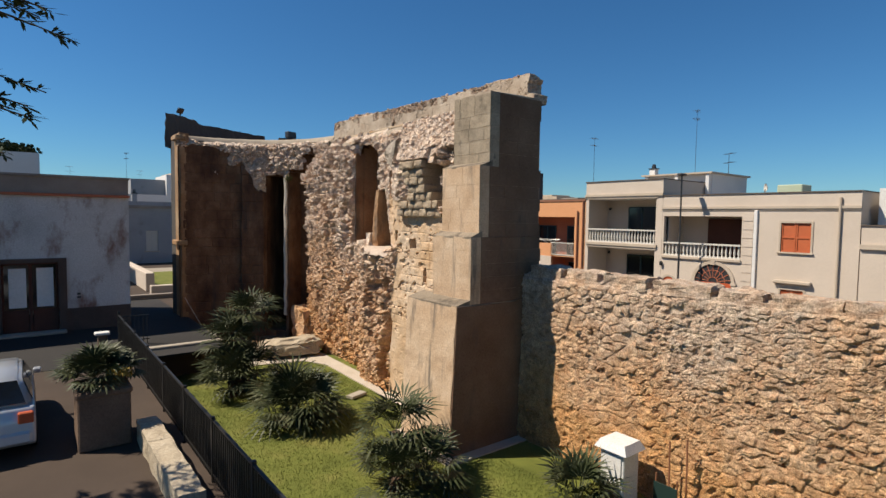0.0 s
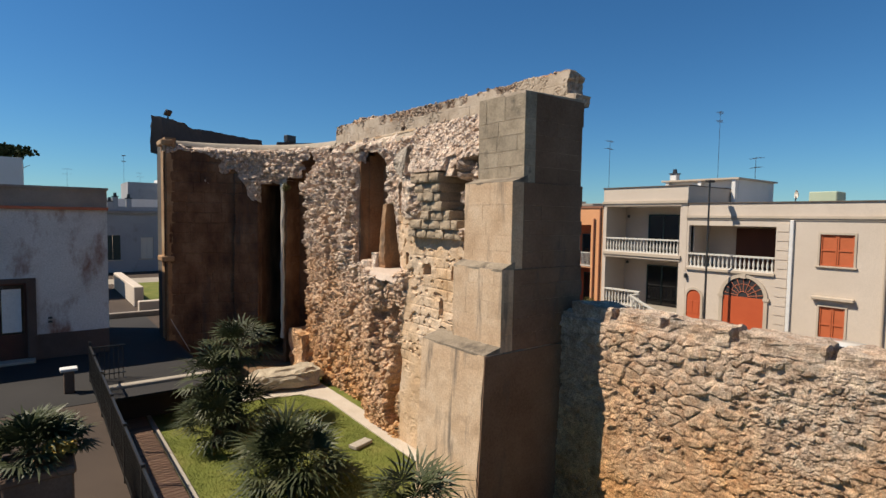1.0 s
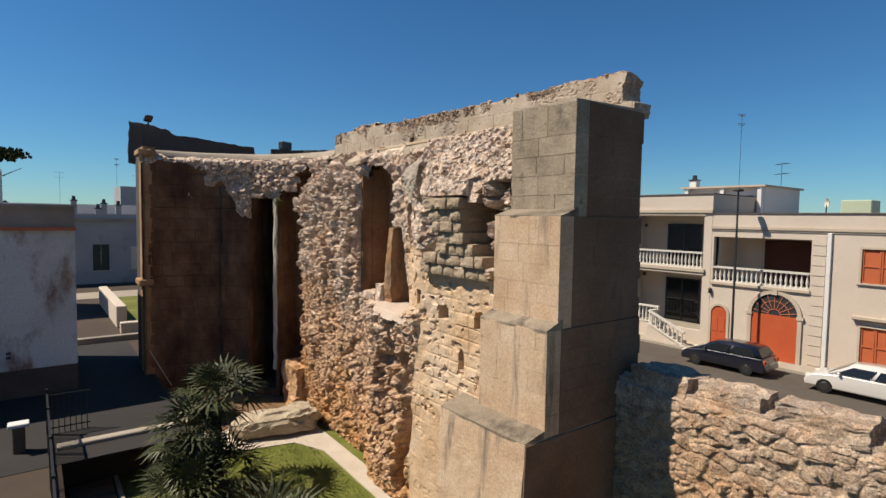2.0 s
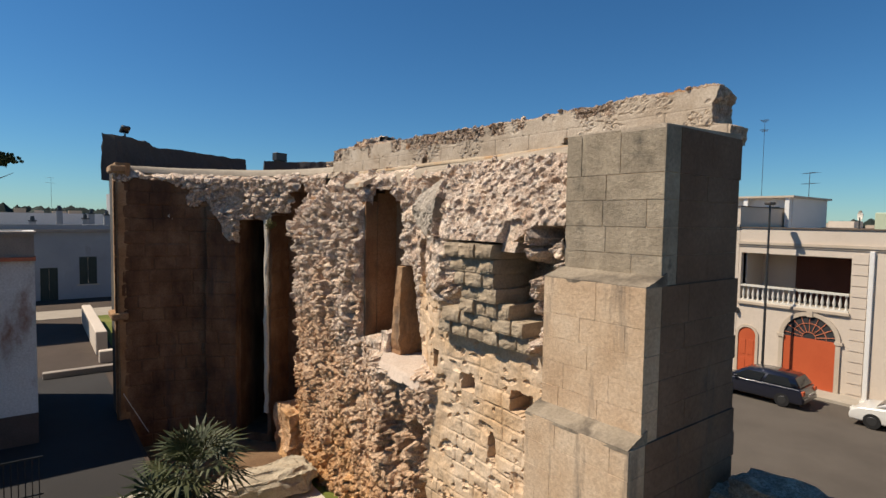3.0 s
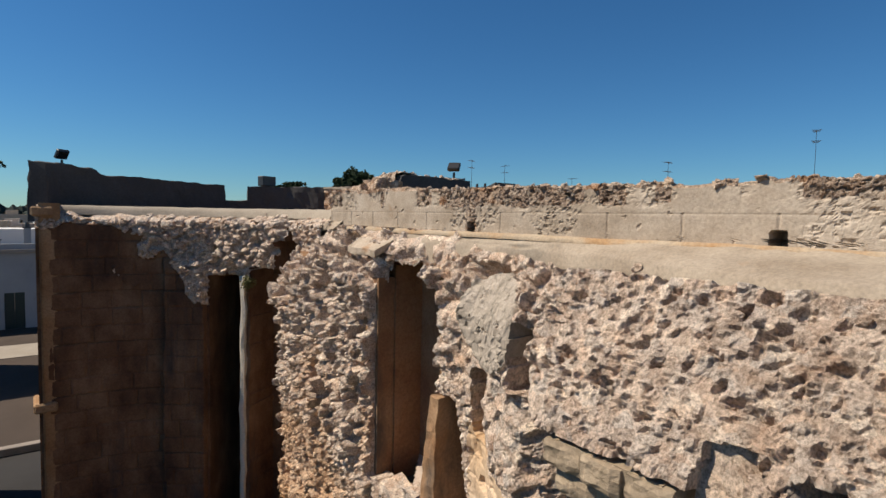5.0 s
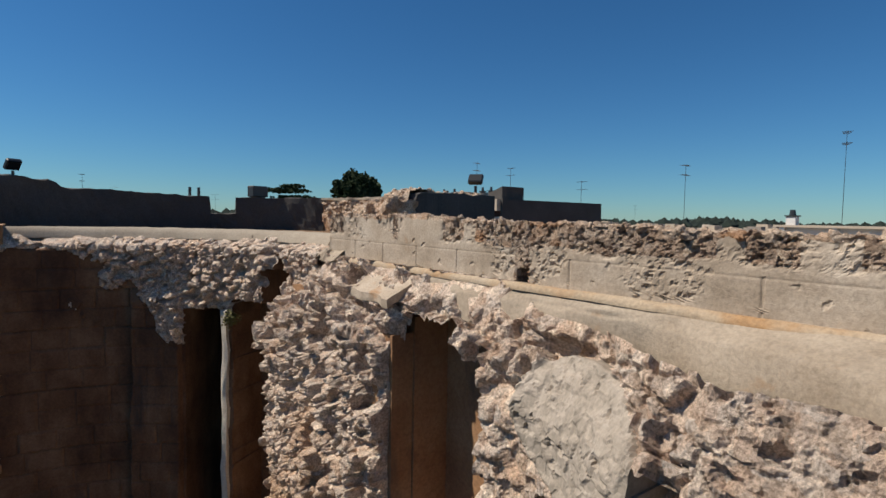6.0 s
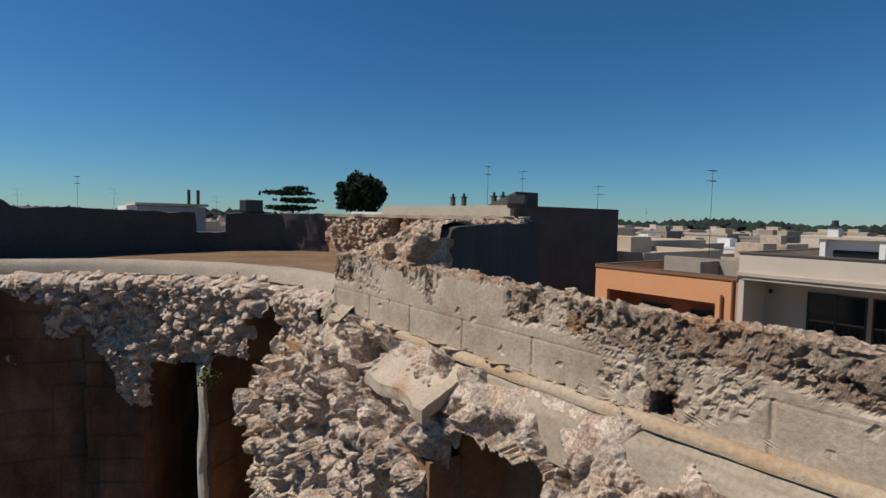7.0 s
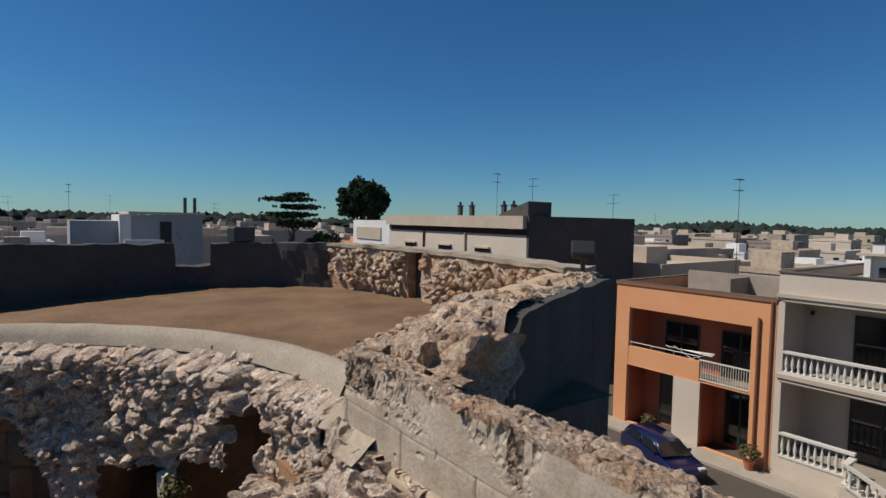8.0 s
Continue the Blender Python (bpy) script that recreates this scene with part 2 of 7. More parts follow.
M_BUSH = surface("yellow_green_leaf", [(0.06, 0.06, 0.015), (0.11, 0.10, 0.03), (0.15, 0.14, 0.05)], 0.8, 12, 0.8, 0.01)
M_WOODS = surface("distant_woods", [(0.012, 0.02, 0.016), (0.022, 0.032, 0.024)], 0.05, 1, 0.95, 0.01)
M_BARK = surface("bark", [(0.08, 0.055, 0.04), (0.14, 0.10, 0.07)], 5, 30, 0.95, 0.02)
M_WOOD = surface("boardwalk_wood", [(0.16, 0.09, 0.06), (0.24, 0.15, 0.10)], 2, 40, 0.85, 0.004, 0.25, (1, 4, 1), 0.25)
M_ROCK = surface("pale_boulder", [(0.36, 0.29, 0.20), (0.5, 0.42, 0.31)], 2.5, 20, 0.95, 0.03)
M_DADO = surface("brown_dado", [(0.075, 0.052, 0.042), (0.12, 0.085, 0.07)], 1.2, 30, 0.9, 0.006)
M_PLANTER = surface("planter_stone", [(0.12, 0.075, 0.05), (0.19, 0.125, 0.085)], 1.5, 30, 0.92, 0.01)

# ---- mesh helpers ----


def link_mesh(name, bm, material, parent=None, label="", smooth=False):
    me = bpy.data.meshes.new(name)
    bm.to_mesh(me)
    bm.free()
    me.materials.append(material)
    if smooth:
        me.polygons.foreach_set("use_smooth", [True] * len(me.polygons))
    ob = new(name, me)
    if parent:
        ob.parent = parent
    if label:
        tagged(ob, label)
    return ob


part = link_mesh


def structure(ob, label, category):
    return tagged(ob, label, category, "", "structure")


def thing(name, label, category, group="", at=(0, 0, 0), turn=0.0):
    ob = new(name)
    ob.empty_display_size = 0.2
    ob.matrix_world = pose(*at, 0, 0, turn)
    return tagged(ob, label, category, group)


def box(bm, x0, x1, y0, y1, z0, z1, bevel=0.0):
    v = [bm.verts.new((x, y, z)) for z in (z0, z1) for y in (y0, y1) for x in (x0, x1)]
    f = [bm.faces.new([v[i] for i in q]) for q in ((0, 2, 3, 1), (4, 5, 7, 6), (0, 1, 5, 4), (1, 3, 7, 5), (3, 2, 6, 7), (2, 0, 4, 6))]
    if bevel:
        bmesh.ops.bevel(bm, geom=list({e for q in f for e in q.edges}), offset=bevel, segments=1, affect="EDGES")
    return v


def box_bm(*a, **k):
    bm = bmesh.new()
    box(bm, *a, **k)
    return bm


def pieces(name, boxes, material, parent, label=""):
    """Several boxes, each a part of its own."""
    return [part(name, box_bm(*q), material, parent, label) for q in boxes]


def solid_cells(bm, us, vs, full, place, t0, t1):
    """One closed body from the filled cells of a grid; place(u, v, t) gives a corner."""
    seen = {}

    def vert(u, v, t):
        k = (round(u, 4), round(v, 4), round(t, 4))
        if k not in seen:
            seen[k] = bm.verts.new(place(u, v, t))
        return seen[k]

    def solid(i, j):
        return 0 <= i < len(us) - 1 and 0 <= j < len(vs) - 1 and full(i, j)

    for i in range(len(us) - 1):
        for j in range(len(vs) - 1):
            if not full(i, j):
                continue
            a, b, c, d = us[i], us[i + 1], vs[j], vs[j + 1]
            bm.faces.new((vert(a, c, t0), vert(b, c, t0), vert(b, d, t0), vert(a, d, t0)))
            bm.faces.new((vert(a, d, t1), vert(b, d, t1), vert(b, c, t1), vert(a, c, t1)))
            for ni, nj, (p, q) in ((i - 1, j, ((a, d), (a, c))), (i + 1, j, ((b, c), (b, d))), (i, j - 1, ((a, c), (b, c))), (i, j + 1, ((b, d), (a, d)))):
                if not solid(ni, nj):
                    bm.faces.new((vert(*q, t0), vert(*p, t0), vert(*p, t1), vert(*q, t1)))
    bmesh.ops.recalc_face_normals(bm, faces=bm.faces[:])


def ring(bm, x0, x1, y0, y1, t, z0, z1):
    """A square ring of walls, t thick."""
    solid_cells(bm, [x0, x0 + t, x1 - t, x1], [y0, y0 + t, y1 - t, y1], lambda i, j: not (i == 1 and j == 1), lambda u, v, w: (u, v, w), z0, z1)


def tube(bm, a, b, r, r2=None, sides=8):
    a, b = Vector(a), Vector(b)
    d = (b - a)
    q = d.to_track_quat("Z", "Y").to_matrix()
    r2 = r if r2 is None else r2
    rings = []
    for c, rr in ((a, r), (b, r2)):
        rings.append([bm.verts.new(c + q @ Vector((rr * math.cos(2 * math.pi * i / sides), rr * math.sin(2 * math.pi * i / sides), 0))) for i in range(sides)])
    for i in range(sides):
        j = (i + 1) % sides
        bm.faces.new((rings[0][i], rings[0][j], rings[1][j], rings[1][i]))
    bm.faces.new(rings[0][::-1])
    bm.faces.new(rings[1])


def tube_bm(*a, **k):
    bm = bmesh.new()
    tube(bm, *a, **k)
    return bm


def prism(bm, outline, z0, z1):
    """A closed block over a plan outline, anticlockwise."""
    lo = [bm.verts.new((x, y, z0)) for x, y in outline]
    hi = [bm.verts.new((x, y, z1)) for x, y in outline]
    k = len(outline)
    for i in range(k):
        j = (i + 1) % k
        bm.faces.new((lo[i], lo[j], hi[j], hi[i]))
    bm.faces.new(hi)
    bm.faces.new(lo[::-1])


def grid_mesh(name, P, material, mask=None, parent=None, label="", smooth=True, flip=False):
    """A sheet from an array of places (rows, columns, 3); mask drops cells."""
    r, c = P.shape[:2]
    me = bpy.data.meshes.new(name)
    idx = np.arange(r * c).reshape(r, c)
    q = np.stack([idx[:-1, :-1], idx[:-1, 1:], idx[1:, 1:], idx[1:, :-1]], -1)
    if flip:
        q = q[..., ::-1]
    q = q.reshape(-1, 4)
    if mask is not None:
        q = q[~mask.reshape(-1)]
    me.vertices.add(r * c)
    me.vertices.foreach_set("co", P.reshape(-1).astype(np.float32))
    me.loops.add(q.size)
    me.loops.foreach_set("vertex_index", q.reshape(-1).astype(np.int32))
    me.polygons.add(len(q))
    me.polygons.foreach_set("loop_start", np.arange(0, q.size, 4, dtype=np.int32))
    me.polygons.foreach_set("use_smooth", np.full(len(q), smooth))
    me.update(calc_edges=True)
    me.validate()
    me.materials.append(material)
    ob = new(name, me)
    if parent:
        ob.parent = parent
    if label:
        tagged(ob, label)
    return ob


def hash2(i, j, seed):
    h = np.sin(i * 127.1 + j * 311.7 + seed * 74.7) * 43758.5453
    return h - np.floor(h)


def value_noise(u, v, seed):
    i, j = np.floor(u), np.floor(v)
    a, b = u - i, v - j
    a, b = a * a * (3 - 2 * a), b * b * (3 - 2 * b)
    return (hash2(i, j, seed) * (1 - a) + hash2(i + 1, j, seed) * a) * (1 - b) + (hash2(i, j + 1, seed) * (1 - a) + hash2(i + 1, j + 1, seed) * a) * b


def fbm(u, v, seed, octaves=4):
    s, a, t = 0, 1.0, 0
    for k in range(octaves):
        s = s + a * value_noise(u * 2 ** k, v * 2 ** k, seed + k * 13)
        t += a
        a *= 0.5
    return s / t


def cells(u, v, seed, jitter=0.9):
    """Distances to the two nearest of scattered points, and a random number for the nearest: rough stones."""
    i, j = np.floor(u), np.floor(v)
    f1 = np.full(u.shape, 9.0)
    f2 = np.full(u.shape, 9.0)
    who = np.zeros(u.shape)
    for di in (-1, 0, 1):
        for dj in (-1, 0, 1):
            a, b = i + di, j + dj
            px = a + 0.5 + jitter * (hash2(a, b, seed) - 0.5)
            py = b + 0.5 + jitter * (hash2(a, b, seed + 5) - 0.5)
            d = np.hypot(px - u, py - v)
            w = hash2(a, b, seed + 9)
            near = d < f1
            f2 = np.where(near, f1, np.minimum(f2, d))
            who = np.where(near, w, who)
            f1 = np.where(near, d, f1)
    return f1, f2, who


def rubble(u, v, size, depth, seed, flat=1.5):
    """Height of a face of rubble stones, in metres: stones stand out of hollow joints by uneven amounts."""
    wu = u + 0.25 * size * (fbm(u / size * 0.7, v / size * 0.7, seed + 2, 3) - 0.5) * 2
    wv = v + 0.25 * size * (fbm(u / size * 0.7 + 31, v / size * 0.7, seed + 3, 3) - 0.5) * 2
    f1, f2, who = cells(wu / (size * flat), wv / size, seed)
    face = np.clip((f2 - f1) * 2.0, 0, 1)
    face = np.sqrt(1 - (1 - face) ** 2)
    return depth * (face * (0.45 + 0.55 * who) + 0.3 * (fbm(u / size * 2.2, v / size * 2.2, seed + 7, 3) - 0.5))


def knobs(u, v, size, depth, seed, few=0.0, flat=1.15):
    """Height of single stones standing out of a mortar bed; few is the share of them that has fallen out."""
    wu = u + 0.55 * size * (fbm(u / size * 1.1, v / size * 1.1, seed + 2, 3) - 0.5) * 2
    wv = v + 0.55 * size * (fbm(u / size * 1.1 + 31, v / size * 1.1, seed + 3, 3) - 0.5) * 2
    f1, f2, who = cells(wu / (size * flat), wv / size, seed, 1.0)
    face = np.clip((f2 - f1) * 2.6 - 0.10, 0, 1) ** 0.6
    level = np.clip((who - few) / max(1e-6, 1 - few), 0, 1)
    tilt = 0.5 * (hash2(np.floor(who * 997), who * 0, seed + 1) - 0.5) * (f1 * 2)
    return depth * face * np.where(who > few, 0.3 + 0.7 * level + tilt, 0)


def stones(u, v, size, depth, seed, flat=1.25, gone=0.12):
    """Height of single broken stones, each with its own level and tilt, in deep joints; some have fallen out."""
    wu = u + 0.35 * size * (fbm(u / size * 0.9, v / size * 0.9, seed + 2, 3) - 0.5) * 2
    wv = v + 0.35 * size * (fbm(u / size * 0.9 + 31, v / size * 0.9, seed + 3, 3) - 0.5) * 2
    U, V = wu / (size * flat), wv / size
    f1, f2, who = cells(U, V, seed, 1.0)
    body = np.clip((f2 - f1) * 4.2 - 0.22, 0, 1) ** 0.75
    k = np.floor(who * 9973)
    turn = hash2(k, k * 0, seed + 1) * 6.283
    ramp_ = (np.cos(turn) * (U - np.floor(U) - 0.5) + np.sin(turn) * (V - np.floor(V) - 0.5)) * 0.5
    level = 0.35 + 0.65 * hash2(k, k * 0 + 2, seed + 4) + ramp_ * (0.3 + 0.7 * hash2(k, k * 0 + 7, seed + 6))
    return depth * np.where(who > gone, body * level, -0.7 * body)


def pocks(u, v, size, depth, seed, share):
    """Depth of sharp holes where small stones are missing."""
    wu = u + 0.35 * size * (fbm(u / size, v / size, seed + 2, 3) - 0.5) * 2
    wv = v + 0.35 * size * (fbm(u / size + 31, v / size, seed + 3, 3) - 0.5) * 2
    f1, f2, who = cells(wu / (size * 1.25), wv / size, seed, 1.0)
    return depth * np.where(who < share, np.clip((f2 - f1) * 3.5 - 0.15, 0, 1), 0)


def courses(u, v, length, height, joint, depth, seed):
    """Height of a face of squared blocks with recessed joints."""
    row = np.floor(v / height)
    sh = hash2(row, row * 0 + 3, seed)
    uu = u / length + sh
    col = np.floor(uu)
    du = np.minimum(uu - col, 1 - (uu - col)) * length
    dv = np.minimum(v / height - row, 1 - (v / height - row)) * height
    edge = np.clip(np.minimum(du, dv) / joint, 0, 1)
    return depth * (edge - 1) + depth * 0.8 * (hash2(col, row, seed + 4) - 0.5)

# ---- ground ----
Z_LAWN, Z_UP, Z_STREET = 0.0, 1.0, -1.0
bm = bmesh.new()
bmesh.ops.create_grid(bm, x_segments=40, y_segments=40, size=3000)
for v in bm.verts:
    v.co.z = Z_STREET - 0.02
ground = structure(link_mesh("ground", bm, M_ASPHALT), "dark grey asphalt of the town streets", "ground")
gy, gx = np.meshgrid(np.linspace(-9, 22.6, 300), np.linspace(6.45, 13.5, 90), indexing="ij")
P = np.stack([gx, gy, 0.03 * fbm(gx * 0.8, gy * 0.8, 3) + 0.025 * fbm(gx * 9, gy * 9, 4)], -1)
lawn = structure(grid_mesh("lawn", P, M_LAWN), "short mown green lawn with dry patches", "lawn")
bm = bmesh.new()
prism(bm, [(6.45, -9), (13.5, -9), (13.5, 23), (6.45, 23)], -1.5, -0.03)
structure(link_mesh("ground_bank", bm, M_EARTH), "earth under the sunken lawn", "ground")
bm = bmesh.new()
prism(bm, [(-60, -20), (6.4, -20), (6.4, 21.3), (9.3, 21.3), (9.3, 27), (16, 33), (16, 62), (-60, 62)], -1.6, Z_UP)
upper_street = structure(link_mesh("road_upper", bm, M_LIGHTROAD), "worn brownish street paving above the lawn", "road")
bm = bmesh.new()
prism(bm, [(9.0, 21.3), (20, 21.3), (20, 33), (16, 33), (9.3, 27)], -1.5, 0.02)
structure(link_mesh("ground_apse", bm, M_EARTH), "bare earth floor of the ruined apse", "ground")
# pavement in front of the houses
structure(link_mesh("pavement", box_bm(36.7, 38.1, 0, 60, Z_STREET - 0.1, Z_STREET + 0.14, bevel=0.02), M_PAVING), "pale concrete pavement along the house fronts", "pavement")
# strip of pale paving along the foot of the ruin
bm = bmesh.new()
prism(bm, [(10.95, 10.75), (13.6, 10.75), (13.6, 11.0), (12.75, 12.6), (12.95, 22.3), (9.0, 22.9), (9.0, 21.3), (11.9, 20.6), (12.35, 19.6), (12.15, 13.25), (10.95, 13.1)], -0.02, 0.055)
bmesh.ops.recalc_face_normals(bm, faces=bm.faces[:])
structure(link_mesh("path_strip", bm, M_STRIP), "pale stone strip along the foot of the wall", "path")

# ---- the tall ruined wall ----
Y0 = 12.42


def soft(a, lo, hi):
    t = np.clip((a - lo) / (hi - lo), 0, 1)
    return t * t * (3 - 2 * t)


def in_box(y, z, y0, y1, z0, z1, rag):
    return (y > y0 + rag) & (y < y1 - rag) & (z > z0 + rag) & (z < z1 - rag)


wall = structure(new("wall_nave"), "tall ruined rubble wall of pale limestone with broken window openings", "wall")
STEP = 0.019
Z_TOP, Y1 = 8.5, 23.46
zz, yy = np.meshgrid(np.arange(-0.05, Z_TOP, STEP), np.arange(Y0, Y1, STEP), indexing="ij")
wob = fbm(yy * 0.9, zz * 0.9, 21, 3) - 0.5
fine_rag = 0.22 * (fbm(yy * 3, zz * 3, 22, 3) - 0.5)
# plan of the face: flush with the pier at the north, swelling out towards the buttress
high = 13.22 - 0.66 * soft(16.9 - yy, 0, 1.6)
low_x = 12.56 + 0.68 * soft(yy, 17.2, 19.0)
lower = 1 - soft(zz, 4.34 + 0.5 * fine_rag, 4.5 + 0.5 * fine_rag)
base = high * (1 - lower) + low_x * lower + 0.10 * wob
pier = soft(yy, 19.0, 19.4)
base += 0.10 * soft(yy, 22.4, 23.4) * (1 - soft(zz, 6, 7.5))
# squared masonry low down beside the buttress
ash = soft(15.75 + 0.5 * wob - yy - 0.35 * soft(zz, 2.3, 4.2), 0, 0.14) * (1 - soft(zz, 5.42 + 0.3 * fine_rag, 5.50 + 0.3 * fine_rag))
plain_up = soft(16.9 - yy, 0, 0.1) * soft(yy, 15.0 + fine_rag, 15.12 + fine_rag) * soft(zz, 4.5, 4.6) * (1 - soft(zz, 5.85 + fine_rag + 0.25 * soft(yy, 15.9, 16.4), 5.95 + fine_rag + 0.25 * soft(yy, 15.9, 16.4)))
quiet = soft(yy, 15.1, 15.4) * soft(17.7 - yy, 0, 0.2) * soft(zz, 4.5, 4.6) * (1 - soft(zz, 7.5, 7.7))
# ragged hollows where the facing has fallen, between the squared masonry and the bulge
hol = np.exp(-((yy - 16.75) / 0.6) ** 2 - ((zz - 2.7) / 1.3) ** 2)
cleft = soft(0.22 + 0.5 * fine_rag + 0.10 * wob - np.abs(yy - 15.98 - 0.10 * np.sin(zz * 2.3)), 0, 0.14) * soft(zz, 0.1, 0.6) * (1 - soft(zz, 3.4 + fine_rag, 3.6 + fine_rag))
base += 0.30 * hol * (1 - ash) + 0.38 * cleft
# haunch of a lost vault: leans out over a stump of coursed blocks, with a dark hollow beside them
over = soft(15.35 + fine_rag - yy, 0, 0.45)
foot_z = 6.95 + 0.25 * fine_rag + 0.25 * soft(13.2 - yy, 0, 0.3) + 0.35 * soft(yy, 14.75, 15.2)
haunch = 12.30 + 0.58 * (zz - 7.15)
above = soft(zz, foot_z, foot_z + 0.05)
lean = 0.46 * soft(yy, 21.6, 23.0) * soft(zz, 6.9, 7.9) + 0.34 * soft(zz, 7.5, 8.2) + 0.26 * soft(zz, 8.1, 8.5)
base = np.where(zz > 5.45, base + lean * (1 - over), base)
base = base * (1 - over * above) + haunch * over * above
behind = over * (1 - above) * soft(zz, 5.46, 5.52)
base = base * (1 - behind) + 12.82 * behind
# rough broken core next to the buttress
core_b = soft(13.08 + 0.8 * fine_rag - yy, 0, 0.08) * (1 - above) * soft(zz, 5.46, 5.55)
base -= 0.20 * core_b
pit_b = soft(yy, 13.05 + 0.6 * fine_rag, 13.12 + 0.6 * fine_rag) * soft(13.72 - yy + 0.25 * soft(zz, 6.0, 6.6), 0, 0.1) * (1 - above) * soft(zz, 5.62 + fine_rag, 5.72 + fine_rag)
base += 0.55 * pit_b
gap_l = soft(yy, 14.42, 14.48) * soft(14.98 + 0.6 * fine_rag - yy, 0, 0.08) * soft(zz, 5.62, 5.7) * (1 - soft(zz, 6.32 + fine_rag, 6.42 + fine_rag))
base += 0.35 * gap_l
slope = np.gradient(base, STEP, axis=0)
slope = np.clip(slope, 0, 1.2) * (zz > 7.0)
upright = 1 / np.sqrt(1 + slope ** 2)
flat_z = zz
zz = np.cumsum(1 / upright, axis=0) * STEP - 0.05 - STEP      # height along the leaning face
rough_amt = 1.0 + 0.35 * hol + 0.30 * pier * soft(flat_z, 3.5, 6) + 0.8 * core_b
mixr = soft(fbm(yy * 1.1, zz * 1.1, 61, 3), 0.40, 0.54)
coarse = np.clip(1.3 * hol + 0.5 * pier * soft(fbm(yy * 1.3, zz * 1.3, 68, 3), 0.42, 0.5) + 1.4 * core_b + 0.7 * soft(fbm(yy * 0.7, zz * 0.7, 69, 3), 0.5, 0.58), 0, 1)
grit = 0.030 * (fbm(yy * 16, zz * 16, 55, 3) - 0.5)
disp = stones(yy, zz, 0.085, 0.085, 31) * (1 - mixr) + stones(yy, zz, 0.15, 0.13, 47, 1.3) * mixr
disp = disp * (1 - coarse) + (stones(yy, zz, 0.25, 0.20, 35, 1.2, 0.2) + 0.35 * stones(yy, zz, 0.08, 0.07, 36)) * coarse
disp = disp + grit + 0.14 * (fbm(yy * 1.8, zz * 1.8, 64, 4) - 0.5) - pocks(yy, zz, 0.15, 0.16, 63, 0.10)
# stones bedded in mortar on the haunch
bed = over * above
thin = np.maximum(stones(yy, zz, 0.095, 0.058, 33, 1.35, 0.10), 0.02 + 0.02 * (fbm(yy * 3, zz * 3, 34, 3) - 0.5)) + 0.5 * grit + 0.06 * (fbm(yy * 2.4, zz * 2.4, 66, 4) - 0.5) - pocks(yy, zz, 0.09, 0.08, 39, 0.11) - 0.7 * pocks(yy, zz, 0.055, 0.06, 40, 0.12)
disp = rough_amt * (disp * (1 - bed) + (thin + 0.05) * bed)
disp *= 1 - 0.6 * quiet
# rounded patch of smooth plaster
py_c = (yy - 16.28) / 0.86
pz_c = np.where(flat_z > 7.5, (flat_z - 7.5) / 0.58, (flat_z - 7.5) / 0.55)
patch = soft(1 - np.hypot(py_c, pz_c) + 0.35 * fine_rag, 0, 0.10)
smooth_low = soft(16.3 - yy + 0.3 * wob, 0, 0.3) * (1 - soft(zz, 2.4 + 2 * fine_rag + 0.3 * (14 - yy), 2.7 + 2 * fine_rag + 0.3 * (14 - yy)))
ashd = courses(yy + 0.03 * (fbm(yy * 3, zz * 3, 75, 3) - 0.5), zz + 0.05 * (fbm(yy * 1.5, zz * 2, 76, 3) - 0.5), 0.46, 0.25, 0.03, 0.011, 77) * (0.3 + 1.2 * soft(fbm(yy * 0.9, zz * 0.9, 74, 3), 0.4, 0.6)) + 0.05 * (fbm(yy * 5, zz * 5, 78, 4) - 0.5) - pocks(yy, zz, 0.09, 0.04, 79, 0.10) - pocks(yy, zz, 0.2, 0.05, 80, 0.10)
ash = np.clip(ash + plain_up, 0, 1)
disp = disp * (1 - ash) + ashd * ash * (1 - 0.8 * smooth_low)
disp = disp * (1 - patch) + (0.06 + 0.07 * (fbm(yy * 2.5, flat_z * 2.5, 81, 4) - 0.5) + 0.4 * np.maximum(stones(yy, flat_z, 0.1, 0.06, 84, 1.3, 0.3), -0.02) - pocks(yy, flat_z, 0.06, 0.03, 82, 0.05)) * patch
# smooth skim of mortar sloping off under the parapet, in patches
skim = soft(flat_z, 8.12 + 1.2 * fine_rag, 8.2 + 1.2 * fine_rag) * (1 - over) * soft(fbm(yy * 1.2, flat_z * 1.5, 83, 3), 0.40, 0.5)
disp = disp * (1 - 0.85 * skim) + 0.07 * skim
zz = flat_z
face_z = zz + disp * slope * upright
face_x = base - disp * upright
# pale slab leaning over the hollow
edge_s = 0.05 * (fbm(yy * 6, zz * 6, 92, 3) - 0.5)
lean_slab = (yy > 13.17 + 0.16 * (7.25 - zz) + edge_s) & (yy < 13.46 + 0.12 * (7.25 - zz) + edge_s) & (zz > 6.86 + edge_s) & (zz < 7.26 + edge_s)
face_x = np.where(lean_slab, 12.25 + 0.3 * (zz - 6.86) + 0.25 * edge_s, face_x)
